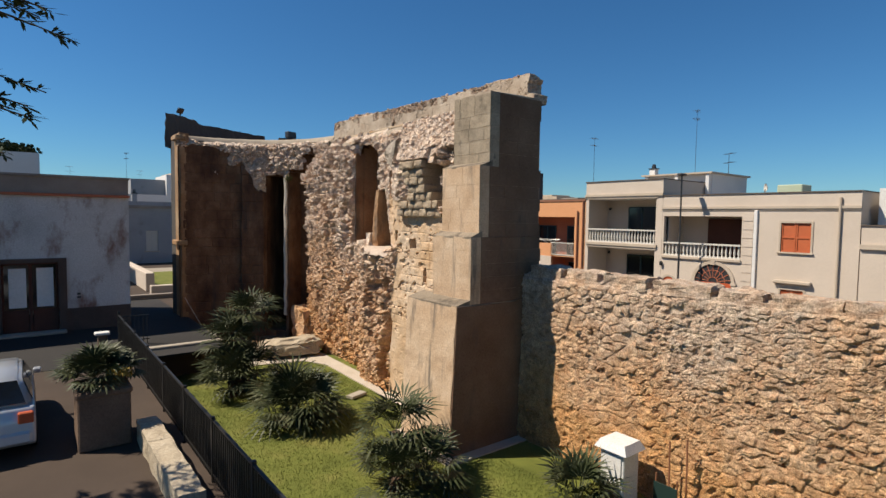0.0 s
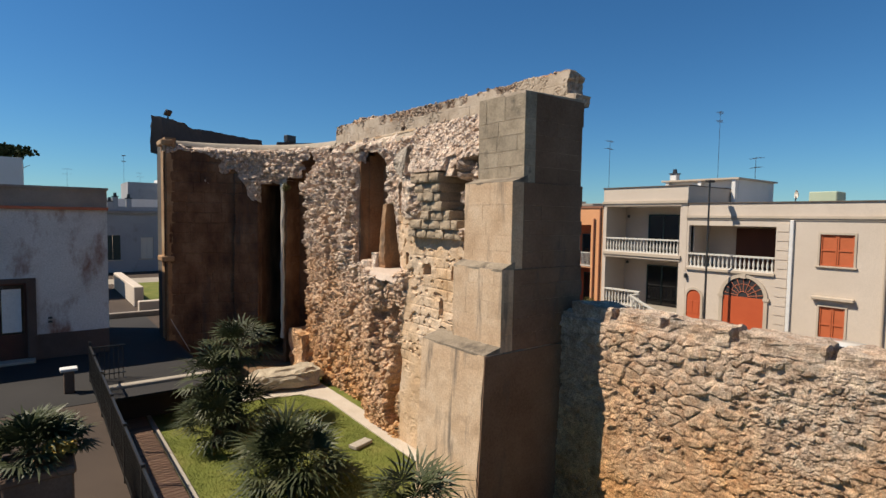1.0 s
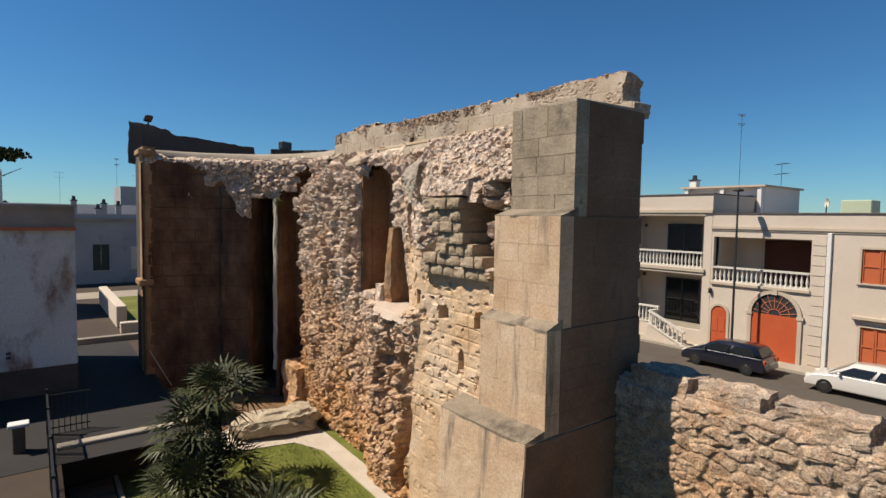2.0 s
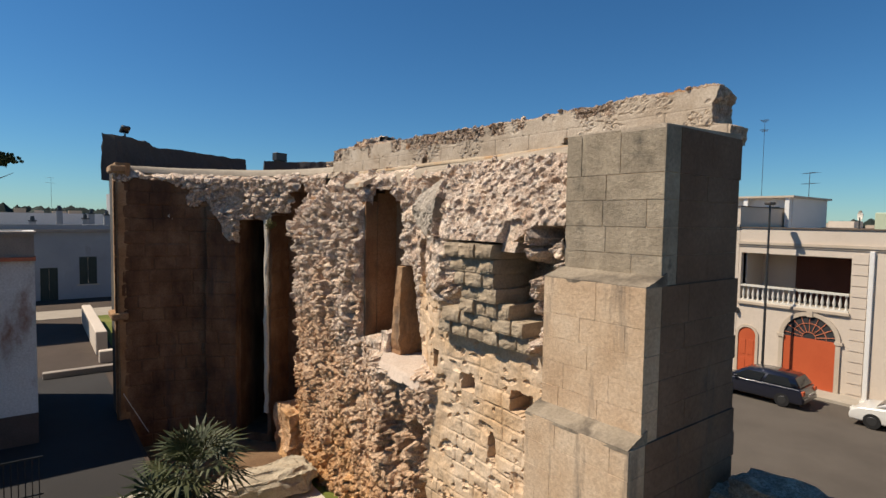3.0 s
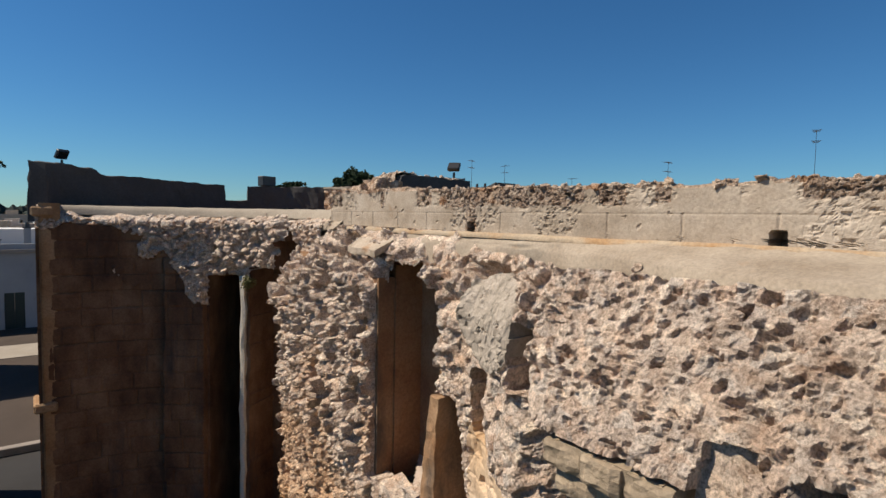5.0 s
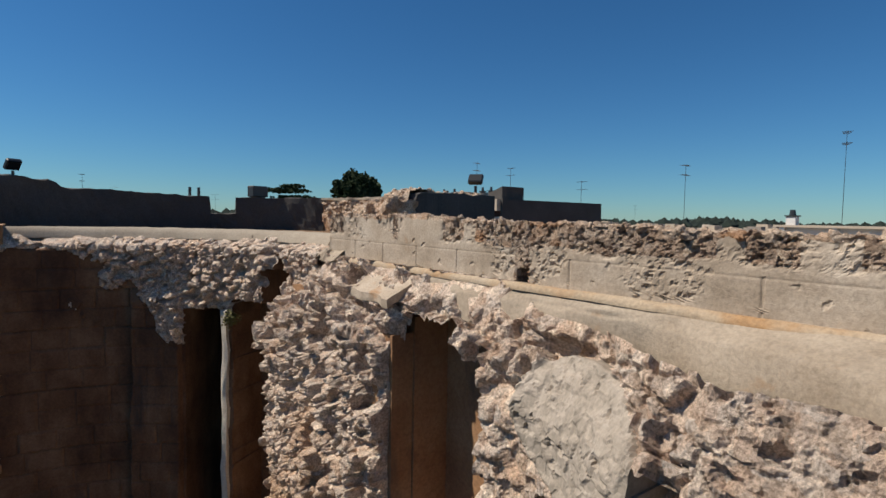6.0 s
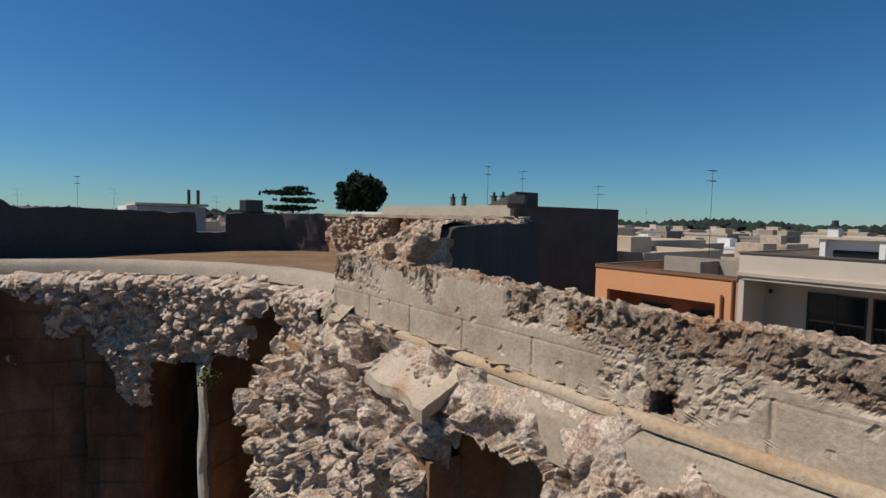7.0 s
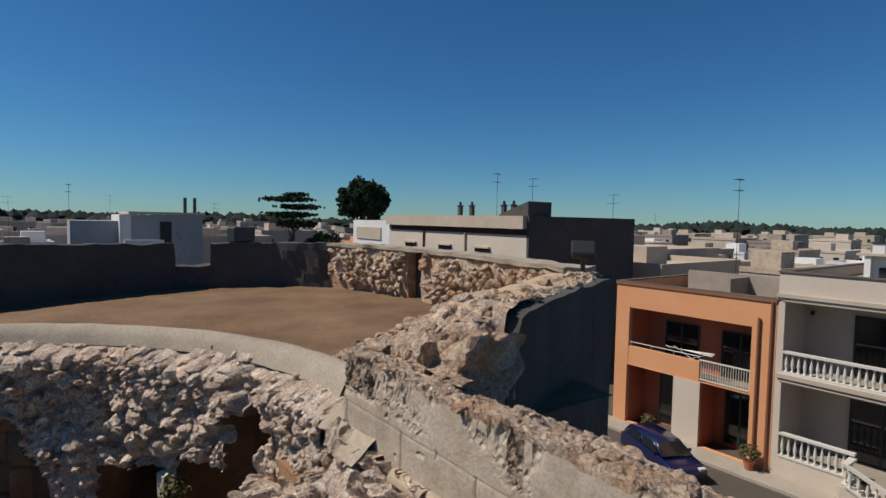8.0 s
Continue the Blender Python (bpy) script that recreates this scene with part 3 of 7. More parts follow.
# putlog holes and small hollows: y from, y to, z from, z to, depth
for a, b, c, d, dep in ((14.40, 14.72, 4.55, 4.80, 0.4), (13.12, 13.55, 4.5, 4.82, 0.4), (13.90, 14.05, 3.62, 4.02, 0.35), (15.38, 15.55, 4.72, 5.02, 0.35), (15.22, 15.52, 7.02, 7.66, 0.4), (16.36, 16.73, 6.06, 6.9, 0.45),
                       (19.5, 19.8, 7.2, 7.5, 0.35), (20.85, 21.22, 7.36, 7.78, 0.4), (21.0, 21.3, 7.88, 8.08, 0.3), (20.4, 20.75, 8.08, 8.3, 0.3), (19.6, 20.0, 6.6, 6.85, 0.3), (16.5, 16.8, 2.72, 3.0, 0.4), (17.35, 17.6, 2.4, 2.7, 0.3), (15.7, 16.15, 2.9, 3.5, 0.4), (16.85, 17.2, 1.5, 1.75, 0.35), (22.1, 22.45, 7.55, 7.9, 0.35), (21.9, 22.2, 8.05, 8.25, 0.3)):
    hole = in_box(yy, zz, a, b, c, d, 0.08 * (fbm(yy * 7, zz * 7, 90, 2) - 0.5))
    face_x = np.where(hole, face_x + dep, face_x)


def opening(y, z, rag):
    teeth = 0.42 * soft(value_noise(y * 5.5, y * 0, 96), 0.45, 0.72) * (0.3 + value_noise(y * 2.1, y * 0, 97)) * soft(z, 7.0, 7.3)
    arch = (np.abs(y - 18.42) < 0.87 - rag) & (z > 4.5 + rag) & (z < 7.72 + 0.32 * np.sqrt(np.clip(1 - ((y - 18.42) / 0.87) ** 2, 0, 1)) - 1.0 * rag - teeth)
    low = (y > 16.82 + 0.17 * (z - 4.7) + 0.6 * rag) & (y < 17.7) & (z > 4.3 + rag) & (z < 6.33 - 0.6 * rag)
    return arch | low


op_rag = (0.12 + 0.30 * soft(zz, 7.3, 7.8)) * (fbm(yy * 4, zz * 1.5, 95, 3) - 0.45)
hole = opening(yy, zz, op_rag)
face_x = np.where(hole, 13.45, face_x)
inner = hole.copy()
inner[1:, :] &= hole[:-1, :]
inner[:-1, :] &= hole[1:, :]
inner[:, 1:] &= hole[:, :-1]
inner[:, :-1] &= hole[:, 1:]
cell = inner[:-1, :-1] & inner[1:, :-1] & inner[:-1, 1:] & inner[1:, 1:]
cell = cell | (zz > 8.20 + 0.06 * wob + 0.36 * soft(yy, 17.0, 17.9))[:-1, :-1]
patch_cell = (patch > 0.5)[:-1, :-1] & ~cell
ash_cell = (ash > 0.5)[:-1, :-1] & ~cell & ~patch_cell
FACE = np.stack([face_x, yy, face_z], -1)
grid_mesh("rubble_face", FACE, M_RUBBLE, cell | patch_cell | ash_cell, wall, "pale rubble masonry with ochre stains", smooth=False, flip=True)
grid_mesh("plaster_patch", FACE, M_PATCH, ~patch_cell, wall, "rounded patch of smooth grey plaster", smooth=False, flip=True)
grid_mesh("squared_masonry", FACE, M_SANDSTONE, ~ash_cell, wall, "courses of squared yellowish stone", smooth=False, flip=True)
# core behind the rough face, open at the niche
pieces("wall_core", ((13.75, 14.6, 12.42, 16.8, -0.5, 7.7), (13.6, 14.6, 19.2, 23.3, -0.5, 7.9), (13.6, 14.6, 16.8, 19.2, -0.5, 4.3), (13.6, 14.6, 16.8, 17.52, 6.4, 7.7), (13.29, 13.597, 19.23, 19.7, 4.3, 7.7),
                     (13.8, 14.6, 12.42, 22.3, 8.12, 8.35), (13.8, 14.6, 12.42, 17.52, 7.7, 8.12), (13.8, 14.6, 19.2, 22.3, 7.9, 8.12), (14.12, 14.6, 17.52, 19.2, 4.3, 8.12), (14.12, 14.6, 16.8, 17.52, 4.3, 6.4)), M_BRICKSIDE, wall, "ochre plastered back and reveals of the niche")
# stump of a pier in the niche, a ragged tapering wedge
bm = bmesh.new()
box(bm, 13.04, 14.1, 17.36, 17.56, 4.3, 6.3)
bmesh.ops.subdivide_edges(bm, edges=bm.edges[:], cuts=16, use_grid_fill=True)
for v in bm.verts:
    h = (v.co.z - 4.3) / 2.0
    k = (v.co.x - 13.04) / 1.06
    if k < 0.4:
        v.co.x += (0.10 * noise.noise(Vector((v.co.z * 3.0, 1, 3))) + 0.06 * h) * (1 - 2.5 * k)
        v.co.y += 0.22 * (1 - h) ** 2 * (v.co.y > 17.5)
    v.co.z -= 0.16 * (k if h > 0.9 else 0) * noise.noise(Vector((v.co.x * 6, 0, 0)))
    v.co += 0.022 * noise.noise_vector(v.co * 6) + 0.016 * noise.noise_vector(v.co * 15)
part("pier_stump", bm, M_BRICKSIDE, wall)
# mortar sill running forward from the niche, rubble steps at its north side
sy_, sx_ = np.meshgrid(np.arange(15.85, 19.3, 0.03), np.arange(12.42, 14.15, 0.03), indexing="ij")
sz_ = 4.46 - 0.12 * np.clip(13.1 - sx_, 0, 1) + 0.06 * (fbm(sy_ * 1.5, sx_ * 1.5, 87, 4) - 0.5) + 0.015 * (fbm(sy_ * 9, sx_ * 9, 89, 2) - 0.5) + 0.16 * soft(sy_, 17.75, 17.95)
sill_edge = 12.56 + 0.68 * soft(sy_, 17.2, 19.0) - 0.04 + 0.10 * (fbm(sy_ * 4, sy_ * 0, 88, 3) - 0.5)
sz_ -= 0.16 * soft(sill_edge + 0.10 - sx_, 0, 0.16)
grid_mesh("sill", np.stack([sx_, sy_, sz_], -1), M_MORTAR, ((sx_ < sill_edge - 0.05) | (sy_ > 17.75 + 1.2 * (sx_ - 12.9)))[:-1, :-1], wall, "smooth pinkish mortar sill", smooth=True, flip=True)
for q, (a, b, c, d, z0, z1) in enumerate(((12.98, 13.4, 17.72, 17.98, 4.4, 4.86), (12.95, 13.3, 18.0, 18.3, 4.4, 4.62), (13.1, 13.5, 18.35, 18.85, 4.42, 4.6))):
    bm = box_bm(a, b, c, d, z0, z1)
    bmesh.ops.subdivide_edges(bm, edges=bm.edges[:], cuts=5, use_grid_fill=True)
    for v in bm.verts:
        v.co += 0.05 * noise.noise_vector(v.co * 4 + Vector((q, 0, 0))) + 0.02 * noise.noise_vector(v.co * 13)
    part("sill_stone", bm, M_RUBBLE, wall)
# slabs of mortar bedded on the sloping wall top
for q, (a, b, c, d, z0, z1) in enumerate(((13.30, 13.8, 19.25, 20.35, 8.15, 8.43),)):
    bm = box_bm(a, b, c, d, -0.11, 0)
    bmesh.ops.subdivide_edges(bm, edges=bm.edges[:], cuts=9, use_grid_fill=True)
    for v in bm.verts:
        v.co.z += z0 + (z1 - z0) * (v.co.x - a) / (b - a)
        v.co.x += 0.16 * noise.noise(Vector((v.co.y * 2.2, q, 0))) * (b - v.co.x) / (b - a)
        v.co += 0.02 * noise.noise_vector(v.co * 3 + Vector((q, 0, 0))) + 0.010 * noise.noise_vector(v.co * 12)
    part("flat_slab", bm, M_PLASTER, wall, "flat pale mortar slab bedded on the wall top")
# sloping mortar ledge below the parapet
ly, ls = np.meshgrid(np.arange(11.5, 19.3, 0.05), np.linspace(0, 1, 16), indexing="ij")
LX0 = 12.90 + 0.71 * soft(ly, 12.9, 16.2)
LX = LX0 + (13.82 - LX0) * ls + 0.16 * (fbm(ly * 1.7, ls * 2, 8, 4) - 0.5) * (1 - ls)
LZ = 8.27 + 0.22 * ls ** 0.7 + 0.05 * (fbm(ly * 4, ls * 4, 9) - 0.5)
LZ = np.where(ls == 0, 8.02, LZ)
grid_mesh("mortar_ledge", np.stack([LX, ly, LZ], -1), M_SHELF, None, wall, "smooth weathered mortar ledge", smooth=True, flip=True)
ry_, rs_ = np.meshgrid(np.arange(12.3, 21.2, 0.06), np.linspace(-0.2, math.pi, 10), indexing="ij")
rr_ = 0.060 + 0.022 * (fbm(ry_ * 3, rs_, 14) - 0.5)
grid_mesh("gutter_roll", np.stack([13.765 - rr_ * np.cos(rs_) + 0.012 * np.sin(ry_ * 1.3), ry_, 8.435 + rr_ * np.sin(rs_) + 0.02 * (fbm(ry_ * 1.5, rs_ * 0, 15) - 0.5)], -1), M_GUTTER, None, wall, "rounded gutter roll stained orange", smooth=True, flip=True)

# stained mortar bed in the corner between pier, curb and parapet
cy_, cx_ = np.meshgrid(np.arange(21.5, 23.95, 0.025), np.arange(13.42, 14.3, 0.025), indexing="ij")
cz_ = 8.29 + 0.31 * soft(cx_ - 0.10 * (cy_ - 22), 13.4, 13.95) + 0.06 * (fbm(cx_ * 3, cy_ * 3, 121, 4) - 0.5) + 1.1 * stones(cy_, cx_, 0.10, 0.07, 123) * soft(fbm(cx_ * 2, cy_ * 2, 125, 3), 0.5, 0.6)
grid_mesh("mortar_corner", np.stack([cx_, cy_, cz_], -1), M_SHELF, (cx_ < 13.60 + 0.16 * (fbm(cy_ * 2.5, cx_ * 2.5, 127, 4) - 0.5) + 0.08 * (cy_ - 21.5))[:-1, :-1], wall, "pale mortar bedding at the corner", smooth=False, flip=True)

# ---- parapet on the wall ----


parapet = structure(new("wall_parapet"), "weathered plastered parapet on top of the ruined wall", "parapet")


def parapet_shell(x0, x1, y1, z0, z1, n_y, n_z, n_x):
    """Face, top and back of the parapet as one fine sheet: smooth blocks below, pitted stones above, broken near end."""
    zf = np.linspace(z0, z1, n_z)
    xt = np.linspace(x0, x1, n_x)
    px = np.concatenate([np.full(n_z, x0), xt[1:-1], np.full(n_z, x1)])
    pz = np.concatenate([zf, np.full(n_x - 2, z1), zf[::-1]])
    s, k = np.meshgrid(np.linspace(0, 1, n_y), np.arange(len(px)), indexing="ij")
    X, Z = px[k], pz[k]
    near = 11.40 - 0.06 * soft(Z, 8.80, 8.88) - 0.22 * soft(8.56 - Z, 0, 0.05) + 0.10 * (fbm(Z * 9, X * 9, 19, 3) - 0.5)
    Y = near + (y1 - near) * s
    front, top, back = (k < n_z), (k >= n_z) & (k < n_z + n_x - 2), (k >= n_z + n_x - 2)
    along = fbm(Y * 0.8, Y * 0 + 2, 27, 3)
    band = soft(Z - 0.07 + 0.22 * (fbm(Y * 1.4, Z * 0.6, 25, 3) - 0.5), 8.74, 8.80) * soft(along, 0.30, 0.40)
    band = band * (0.3 + 0.7 * soft(Y, 12.4, 13.3))
    plug = soft(Y, 13.97, 14.0) * soft(14.64 - Y, 0, 0.03)
    patch_ = soft(fbm(Y * 1.3, Z * 2.2, 29, 3), 0.60, 0.66)
    band = np.maximum(band, 0.5 * patch_) * (1 - plug)
    band = np.maximum(band, soft(17.75 - np.abs(Y - 17.6) * 1.0, 17.62, 17.66))
    pit = pocks(Y, Z, 0.06, 0.035, 41, 0.22) + pocks(Y, Z, 0.035, 0.025, 43, 0.25)
    few = pocks(Y, Z, 0.05, 0.012, 45, 0.025)
    joint = 0.012 * np.exp(-((np.mod(Y, 0.83) - 0.4) / 0.012) ** 2) * (Z < 8.76) + 0.003 * np.exp(-((Z - 8.755) / 0.01) ** 2)
    d_front = 0.02 * (fbm(Y * 3, Z * 3, 47) - 0.5) - band * (pit + 0.012) - few - joint + 0.020 * band * knobs(Y, Z, 0.055, 1.0, 49, 0.25)
    for yc in (13.68, 17.6):
        d_front = np.where((np.abs(Y - yc) < 0.065) & (Z > 8.48) & (Z < 8.62), -0.22, d_front)
    X = X - np.where(front, d_front * soft(z1 + 0.001 - Z, 0, 0.03), 0) + np.where(back, 0.04 * (fbm(Y * 6, Z * 6, 51) - 0.5), 0)
    wild = knobs(Y, X, 0.085, 0.03, 53, 0.4) + knobs(Y, X, 0.045, 0.018, 57, 0.3)
    lift = 0.10 * (fbm(Y * 1.6, X * 0.7, 59, 4) - 0.5) + wild * (1 - 0.85 * plug) - 0.03 + 0.11 * soft(Y, 15, 21) - 0.11 * soft(X, 13.95, 14.3)
    Z = Z + np.where(top, lift, 0) + np.where(front | back, lift * soft(Z, z1 - 0.14, z1), 0)
    return np.stack([X, Y, Z], -1), top | back | (front & (pz[k] > 9.03)), front & (band > 0.6)


SHELL, is_top, is_grey = parapet_shell(13.8, 14.3, 22.03, 8.3, 9.07, 860, 50, 32)
cap_cell = is_top[:-1, :-1]
grey_cell = is_grey[:-1, :-1] & ~cap_cell
grid_mesh("pitted_stones", SHELL, M_GREYSTONE, ~grey_cell, parapet, "grey pitted stones set in the parapet", smooth=False, flip=True)
grid_mesh("parapet_face", SHELL, M_PLASTER, cap_cell | grey_cell, parapet, "pale plastered blocks pitted towards the top", smooth=False, flip=True)
grid_mesh("parapet_cap", SHELL, M_DIRTTOP, ~cap_cell, parapet, "crumbling ochre rubble capping", smooth=False, flip=True)
nz_ = 50
E0 = SHELL[0]
fr, bk = E0[:nz_], E0[-nz_:][::-1]
mixw = np.linspace(0, 1, 16)[None, :, None]
ENDP = fr[:, None, :] * (1 - mixw) + bk[:, None, :] * mixw
ENDP[:, 1:-1, 1] += 0.10 * (fbm(ENDP[:, 1:-1, 0] * 7, ENDP[:, 1:-1, 2] * 7, 61, 4) - 0.5)
ENDP[-1, 1:-1, 2] = np.interp(ENDP[-1, 1:-1, 0], E0[nz_:-nz_, 0], E0[nz_:-nz_, 2])
grid_mesh("parapet_end", ENDP, M_DIRTTOP, None, parapet, "broken stones at the parapet's end", smooth=False, flip=False)
# ---- buttress of squared blocks ----
buttress = structure(new("wall_buttress"), "stepped buttress of squared grey stone blocks with black weathering", "buttress")
CUBE = box_bm(-0.5, 0.5, -0.5, 0.5, -0.5, 0.5, bevel=0.005)
block_mesh = bpy.data.meshes.new("stone_block")
CUBE.to_mesh(block_mesh)
CUBE.free()
block_mesh.materials.append(M_ASHLAR)
top_block = block_mesh.copy()
top_block.materials.clear()
top_block.materials.append(M_ASHLAR_TOP)
shaded_block = block_mesh.copy()
shaded_block.materials.clear()
shaded_block.materials.append(M_ASHLAR_SHADE)


def block(parent, x0, x1, y0, y1, z0, z1, mesh=None, name="stone_block", turn=0.0):
    ob = new(name, mesh or block_mesh)
    ob.parent = parent
    ob.matrix_world = pose((x0 + x1) / 2, (y0 + y1) / 2, (z0 + z1) / 2, 0, 0, turn) @ Matrix.Diagonal((x1 - x0, y1 - y0, z1 - z0, 1))
    return ob


TIERS = [(-0.2, 3.45, 11.36, 11.08, 13.0), (3.45, 4.99, 11.76, 11.08, 12.5), (4.99, 6.63, 12.0, 11.1, 12.46), (6.63, 8.34, 12.31, 11.12, 12.42)]
bm = bmesh.new()
for z0, z1, x0, y0, y1 in TIERS[1:]:
    box(bm, x0 + 0.007, 14.0, y0 - 0.001, y1 - 0.008, z0, z1 - 0.012)
part("core", bm, M_ASHLAR, buttress, "thin pale mortar joints")
rng = random.Random(4)
bm = box_bm(11.36, 13.98, 11.08, 13.0, -0.2, 3.44)
bmesh.ops.subdivide_edges(bm, edges=bm.edges[:], cuts=24, use_grid_fill=True)
for v in bm.verts:
    if v.co.x < 11.38:
        v.co.x -= 0.17 * (1 - (v.co.z + 0.2) / 3.7)
    v.co += noise.noise_vector(v.co * 1.3) * 0.022 + noise.noise_vector(v.co * 5) * 0.008
part("rendered_foot", bm, M_ASHLAR, buttress, "smooth worn render on the buttress foot")
# plate added over the foot's side to carry the shade colour
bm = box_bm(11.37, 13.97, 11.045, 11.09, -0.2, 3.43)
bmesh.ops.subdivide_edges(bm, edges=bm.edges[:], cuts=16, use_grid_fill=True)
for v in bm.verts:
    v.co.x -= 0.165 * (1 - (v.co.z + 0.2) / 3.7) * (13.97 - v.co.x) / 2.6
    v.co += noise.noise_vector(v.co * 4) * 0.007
part("foot_side", bm, M_ASHLAR_SHADE, buttress, "thin plate on the foot's side, coloured dark for shade")
for ti, (z0, z1, x0, y0, y1) in enumerate(TIERS):
    if ti == 0:
        continue
    rows = max(2, round((z1 - z0) / 0.29))
    g = 0.004 if ti == 3 else 0.0016
    marks = [z0 + (z1 - z0) * k / rows for k in range(rows + 1)]
    if ti == 3:
        marks = [6.63, 6.95, 7.25, 7.55, 7.84, 8.34]
    if ti == 2:
        marks = [4.99, 5.32, 5.62, 5.91, 6.2, 6.63]
    for k, (a, b) in enumerate(zip(marks, marks[1:])):
        # the foot of the lowest tier spreads
        sx = 0.16 * (1 - (a + 0.2) / 3.7) if ti == 0 else 0
        xs = x0 - sx
        w = y1 - y0
        cuts = [y0] + [y0 + w * (t + rng.uniform(-0.06, 0.06)) for t in ((0.2, 0.62), (0.5,), (0.4, 0.82), (0.3, 0.7), (0.55,))[(k + ti) % 5]] + [y1]
        for c, d in zip(cuts, cuts[1:]):
            block(buttress, xs + rng.uniform(-0.002, 0.004), xs + 0.3, c + g - (0.0 if c > y0 else 0.012), d - g, a + g, b - g, top_block if ti == 3 else None)
        # side face, in the stone darkened for shade
        length = 13.98 - (xs + 0.3)
        m = 3 if length > 1.6 else 2
        off = 0.12 * (k % 2)
        cuts = [xs + 0.31] + [xs + 0.3 + length * ((i + 1) / m - off / m) for i in range(m - 1)] + [13.98 + rng.choice((0, 0, 0.05, 0.09))]
        for c, d in zip(cuts, cuts[1:]):
            block(buttress, c + 0.0015, d - 0.0015, y0 - rng.uniform(0.006, 0.010), y0 + 0.3, a + 0.0015, b - 0.0015, shaded_block)
for (z0, z1, x0, y0, y1), (_, _, x2, _, _) in zip(TIERS, TIERS[1:]):
    bm = box_bm(x0 + 0.002, x2 + 0.1, y0 - 0.004, y1, z1 - 0.03, z1 + 0.006)
    bmesh.ops.subdivide_edges(bm, edges=bm.edges[:], cuts=8, use_grid_fill=True)
    for q in bm.verts:
        if q.co.z > z1 - 0.02:
            q.co.z += 0.10 * max(0, (q.co.x - x0) / (x2 - x0))
        q.co += noise.noise_vector(q.co * 5) * 0.010 + noise.noise_vector(q.co * 17) * 0.006
    part("weathering_ledge", bm, M_LEDGE, buttress, "worn sloping mortar ledge")
bm = bmesh.new()
v = box(bm, 12.31, 13.98, 11.12, 12.42, 8.3, 8.345)
for q in v[4:]:
    if q.co.x > 13:
        q.co.z += 0.05
part("top_slab", bm, M_PLASTER, buttress)

# ---- corbelled blocks, stump of a vault ----
corbel = structure(new("wall_corbel"), "stump of grey coursed stone vaulting projecting from the rubble wall", "corbel")
rng = random.Random(9)
rough_blocks = []
for q in range(5):
    bm = box_bm(-0.5, 0.5, -0.5, 0.5, -0.5, 0.5)
    bmesh.ops.subdivide_edges(bm, edges=bm.edges[:], cuts=4, use_grid_fill=True)
    for v in bm.verts:
        corner = sum(abs(a) > 0.49 for a in v.co)
        v.co *= 1 - 0.05 * (corner > 1) - 0.03 * (corner > 2)
        v.co += noise.noise_vector(v.co * 2.3 + Vector((q * 9, 0, 0))) * 0.04 + noise.noise_vector(v.co * 6 + Vector((q * 5, 3, 0))) * 0.018
    me = bpy.data.meshes.new("rough_block")
    bm.to_mesh(me)
    bm.free()
    me.materials.append(M_CORBEL)
    rough_blocks.append(me)
bm = bmesh.new()
for k in range(7):
    box(bm, 12.435 - 0.046 * k, 13.2, (13.2, 13.28, 13.5, 13.7, 13.74, 13.7, 13.66)[k], (15.0, 14.86, 14.38, 14.36, 14.4, 14.5, 14.56)[k], 5.46 + k * 0.214, 5.46 + (k + 1) * 0.214)
part("mortar_core", bm, M_CORBEL, corbel)
for k in range(7):
    z = 5.46 + k * 0.214
    out = 12.40 - 0.046 * k
    y = (13.08, 13.16, 13.4, 13.6, 13.66, 13.62, 13.58)[k] + rng.uniform(-0.03, 0.03)
    end = (15.12, 14.98, 14.46, 14.44, 14.5, 14.62, 14.68)[k] + rng.uniform(-0.03, 0.03)
    while y < end - 0.05:
        w = rng.uniform(0.22, 0.46)
        e = end if end - y - w < 0.12 else y + w
        block(corbel, out + rng.uniform(-0.03, 0.03), 12.9, y + 0.002, e - 0.002, z + rng.uniform(-0.008, 0.0), z + rng.uniform(0.208, 0.218), rough_blocks[rng.randrange(5)], turn=rng.uniform(-1.5, 1.5))
        y = e

# ---- boundary wall ----
precinct = structure(new("wall_boundary"), "high boundary wall of rough ochre and grey rubble stones", "wall")
pz_, py_ = np.meshgrid(np.arange(-0.2, 4.14, 0.021), np.arange(-3.0, 11.1, 0.021), indexing="ij")
pmix = soft(fbm(py_ * 0.9, pz_ * 1.1, 151, 3), 0.40, 0.56)
pbig = soft(fbm(py_ * 0.6, pz_ * 0.9, 153, 3), 0.54, 0.62)
pr = stones(py_, pz_, 0.065, 0.045, 131, 1.6, 0.12) * (1 - pmix) + stones(py_, pz_, 0.105, 0.060, 141, 1.8, 0.10) * pmix
pr = pr * (1 - pbig) + stones(py_, pz_, 0.17, 0.070, 143, 1.9, 0.06) * pbig + 0.025 * (fbm(py_ * 16, pz_ * 16, 144, 3) - 0.5)
pr += 0.06 * (fbm(py_ * 2.4, pz_ * 2.4, 145, 4) - 0.5) - pocks(py_, pz_, 0.12, 0.10, 147, 0.06)
calm = soft(fbm(py_ * 0.35, pz_ * 0.8, 171, 3), 0.5, 0.66)
pr *= 0.68 * (1 - 0.4 * calm)
px_ = 13.46 - pr - 0.10 * (1 - soft(pz_, 0, 3.5)) + 0.07 * (fbm(py_ * 0.6, pz_ * 0.6, 161) - 0.5)
px_ += 0.22 * soft(pz_, 3.98, 4.14)
grid_mesh("rubble_face", np.stack([px_, py_, pz_], -1), M_PRECINCT, None, precinct, "rough grey and ochre rubble stones", smooth=False, flip=True)
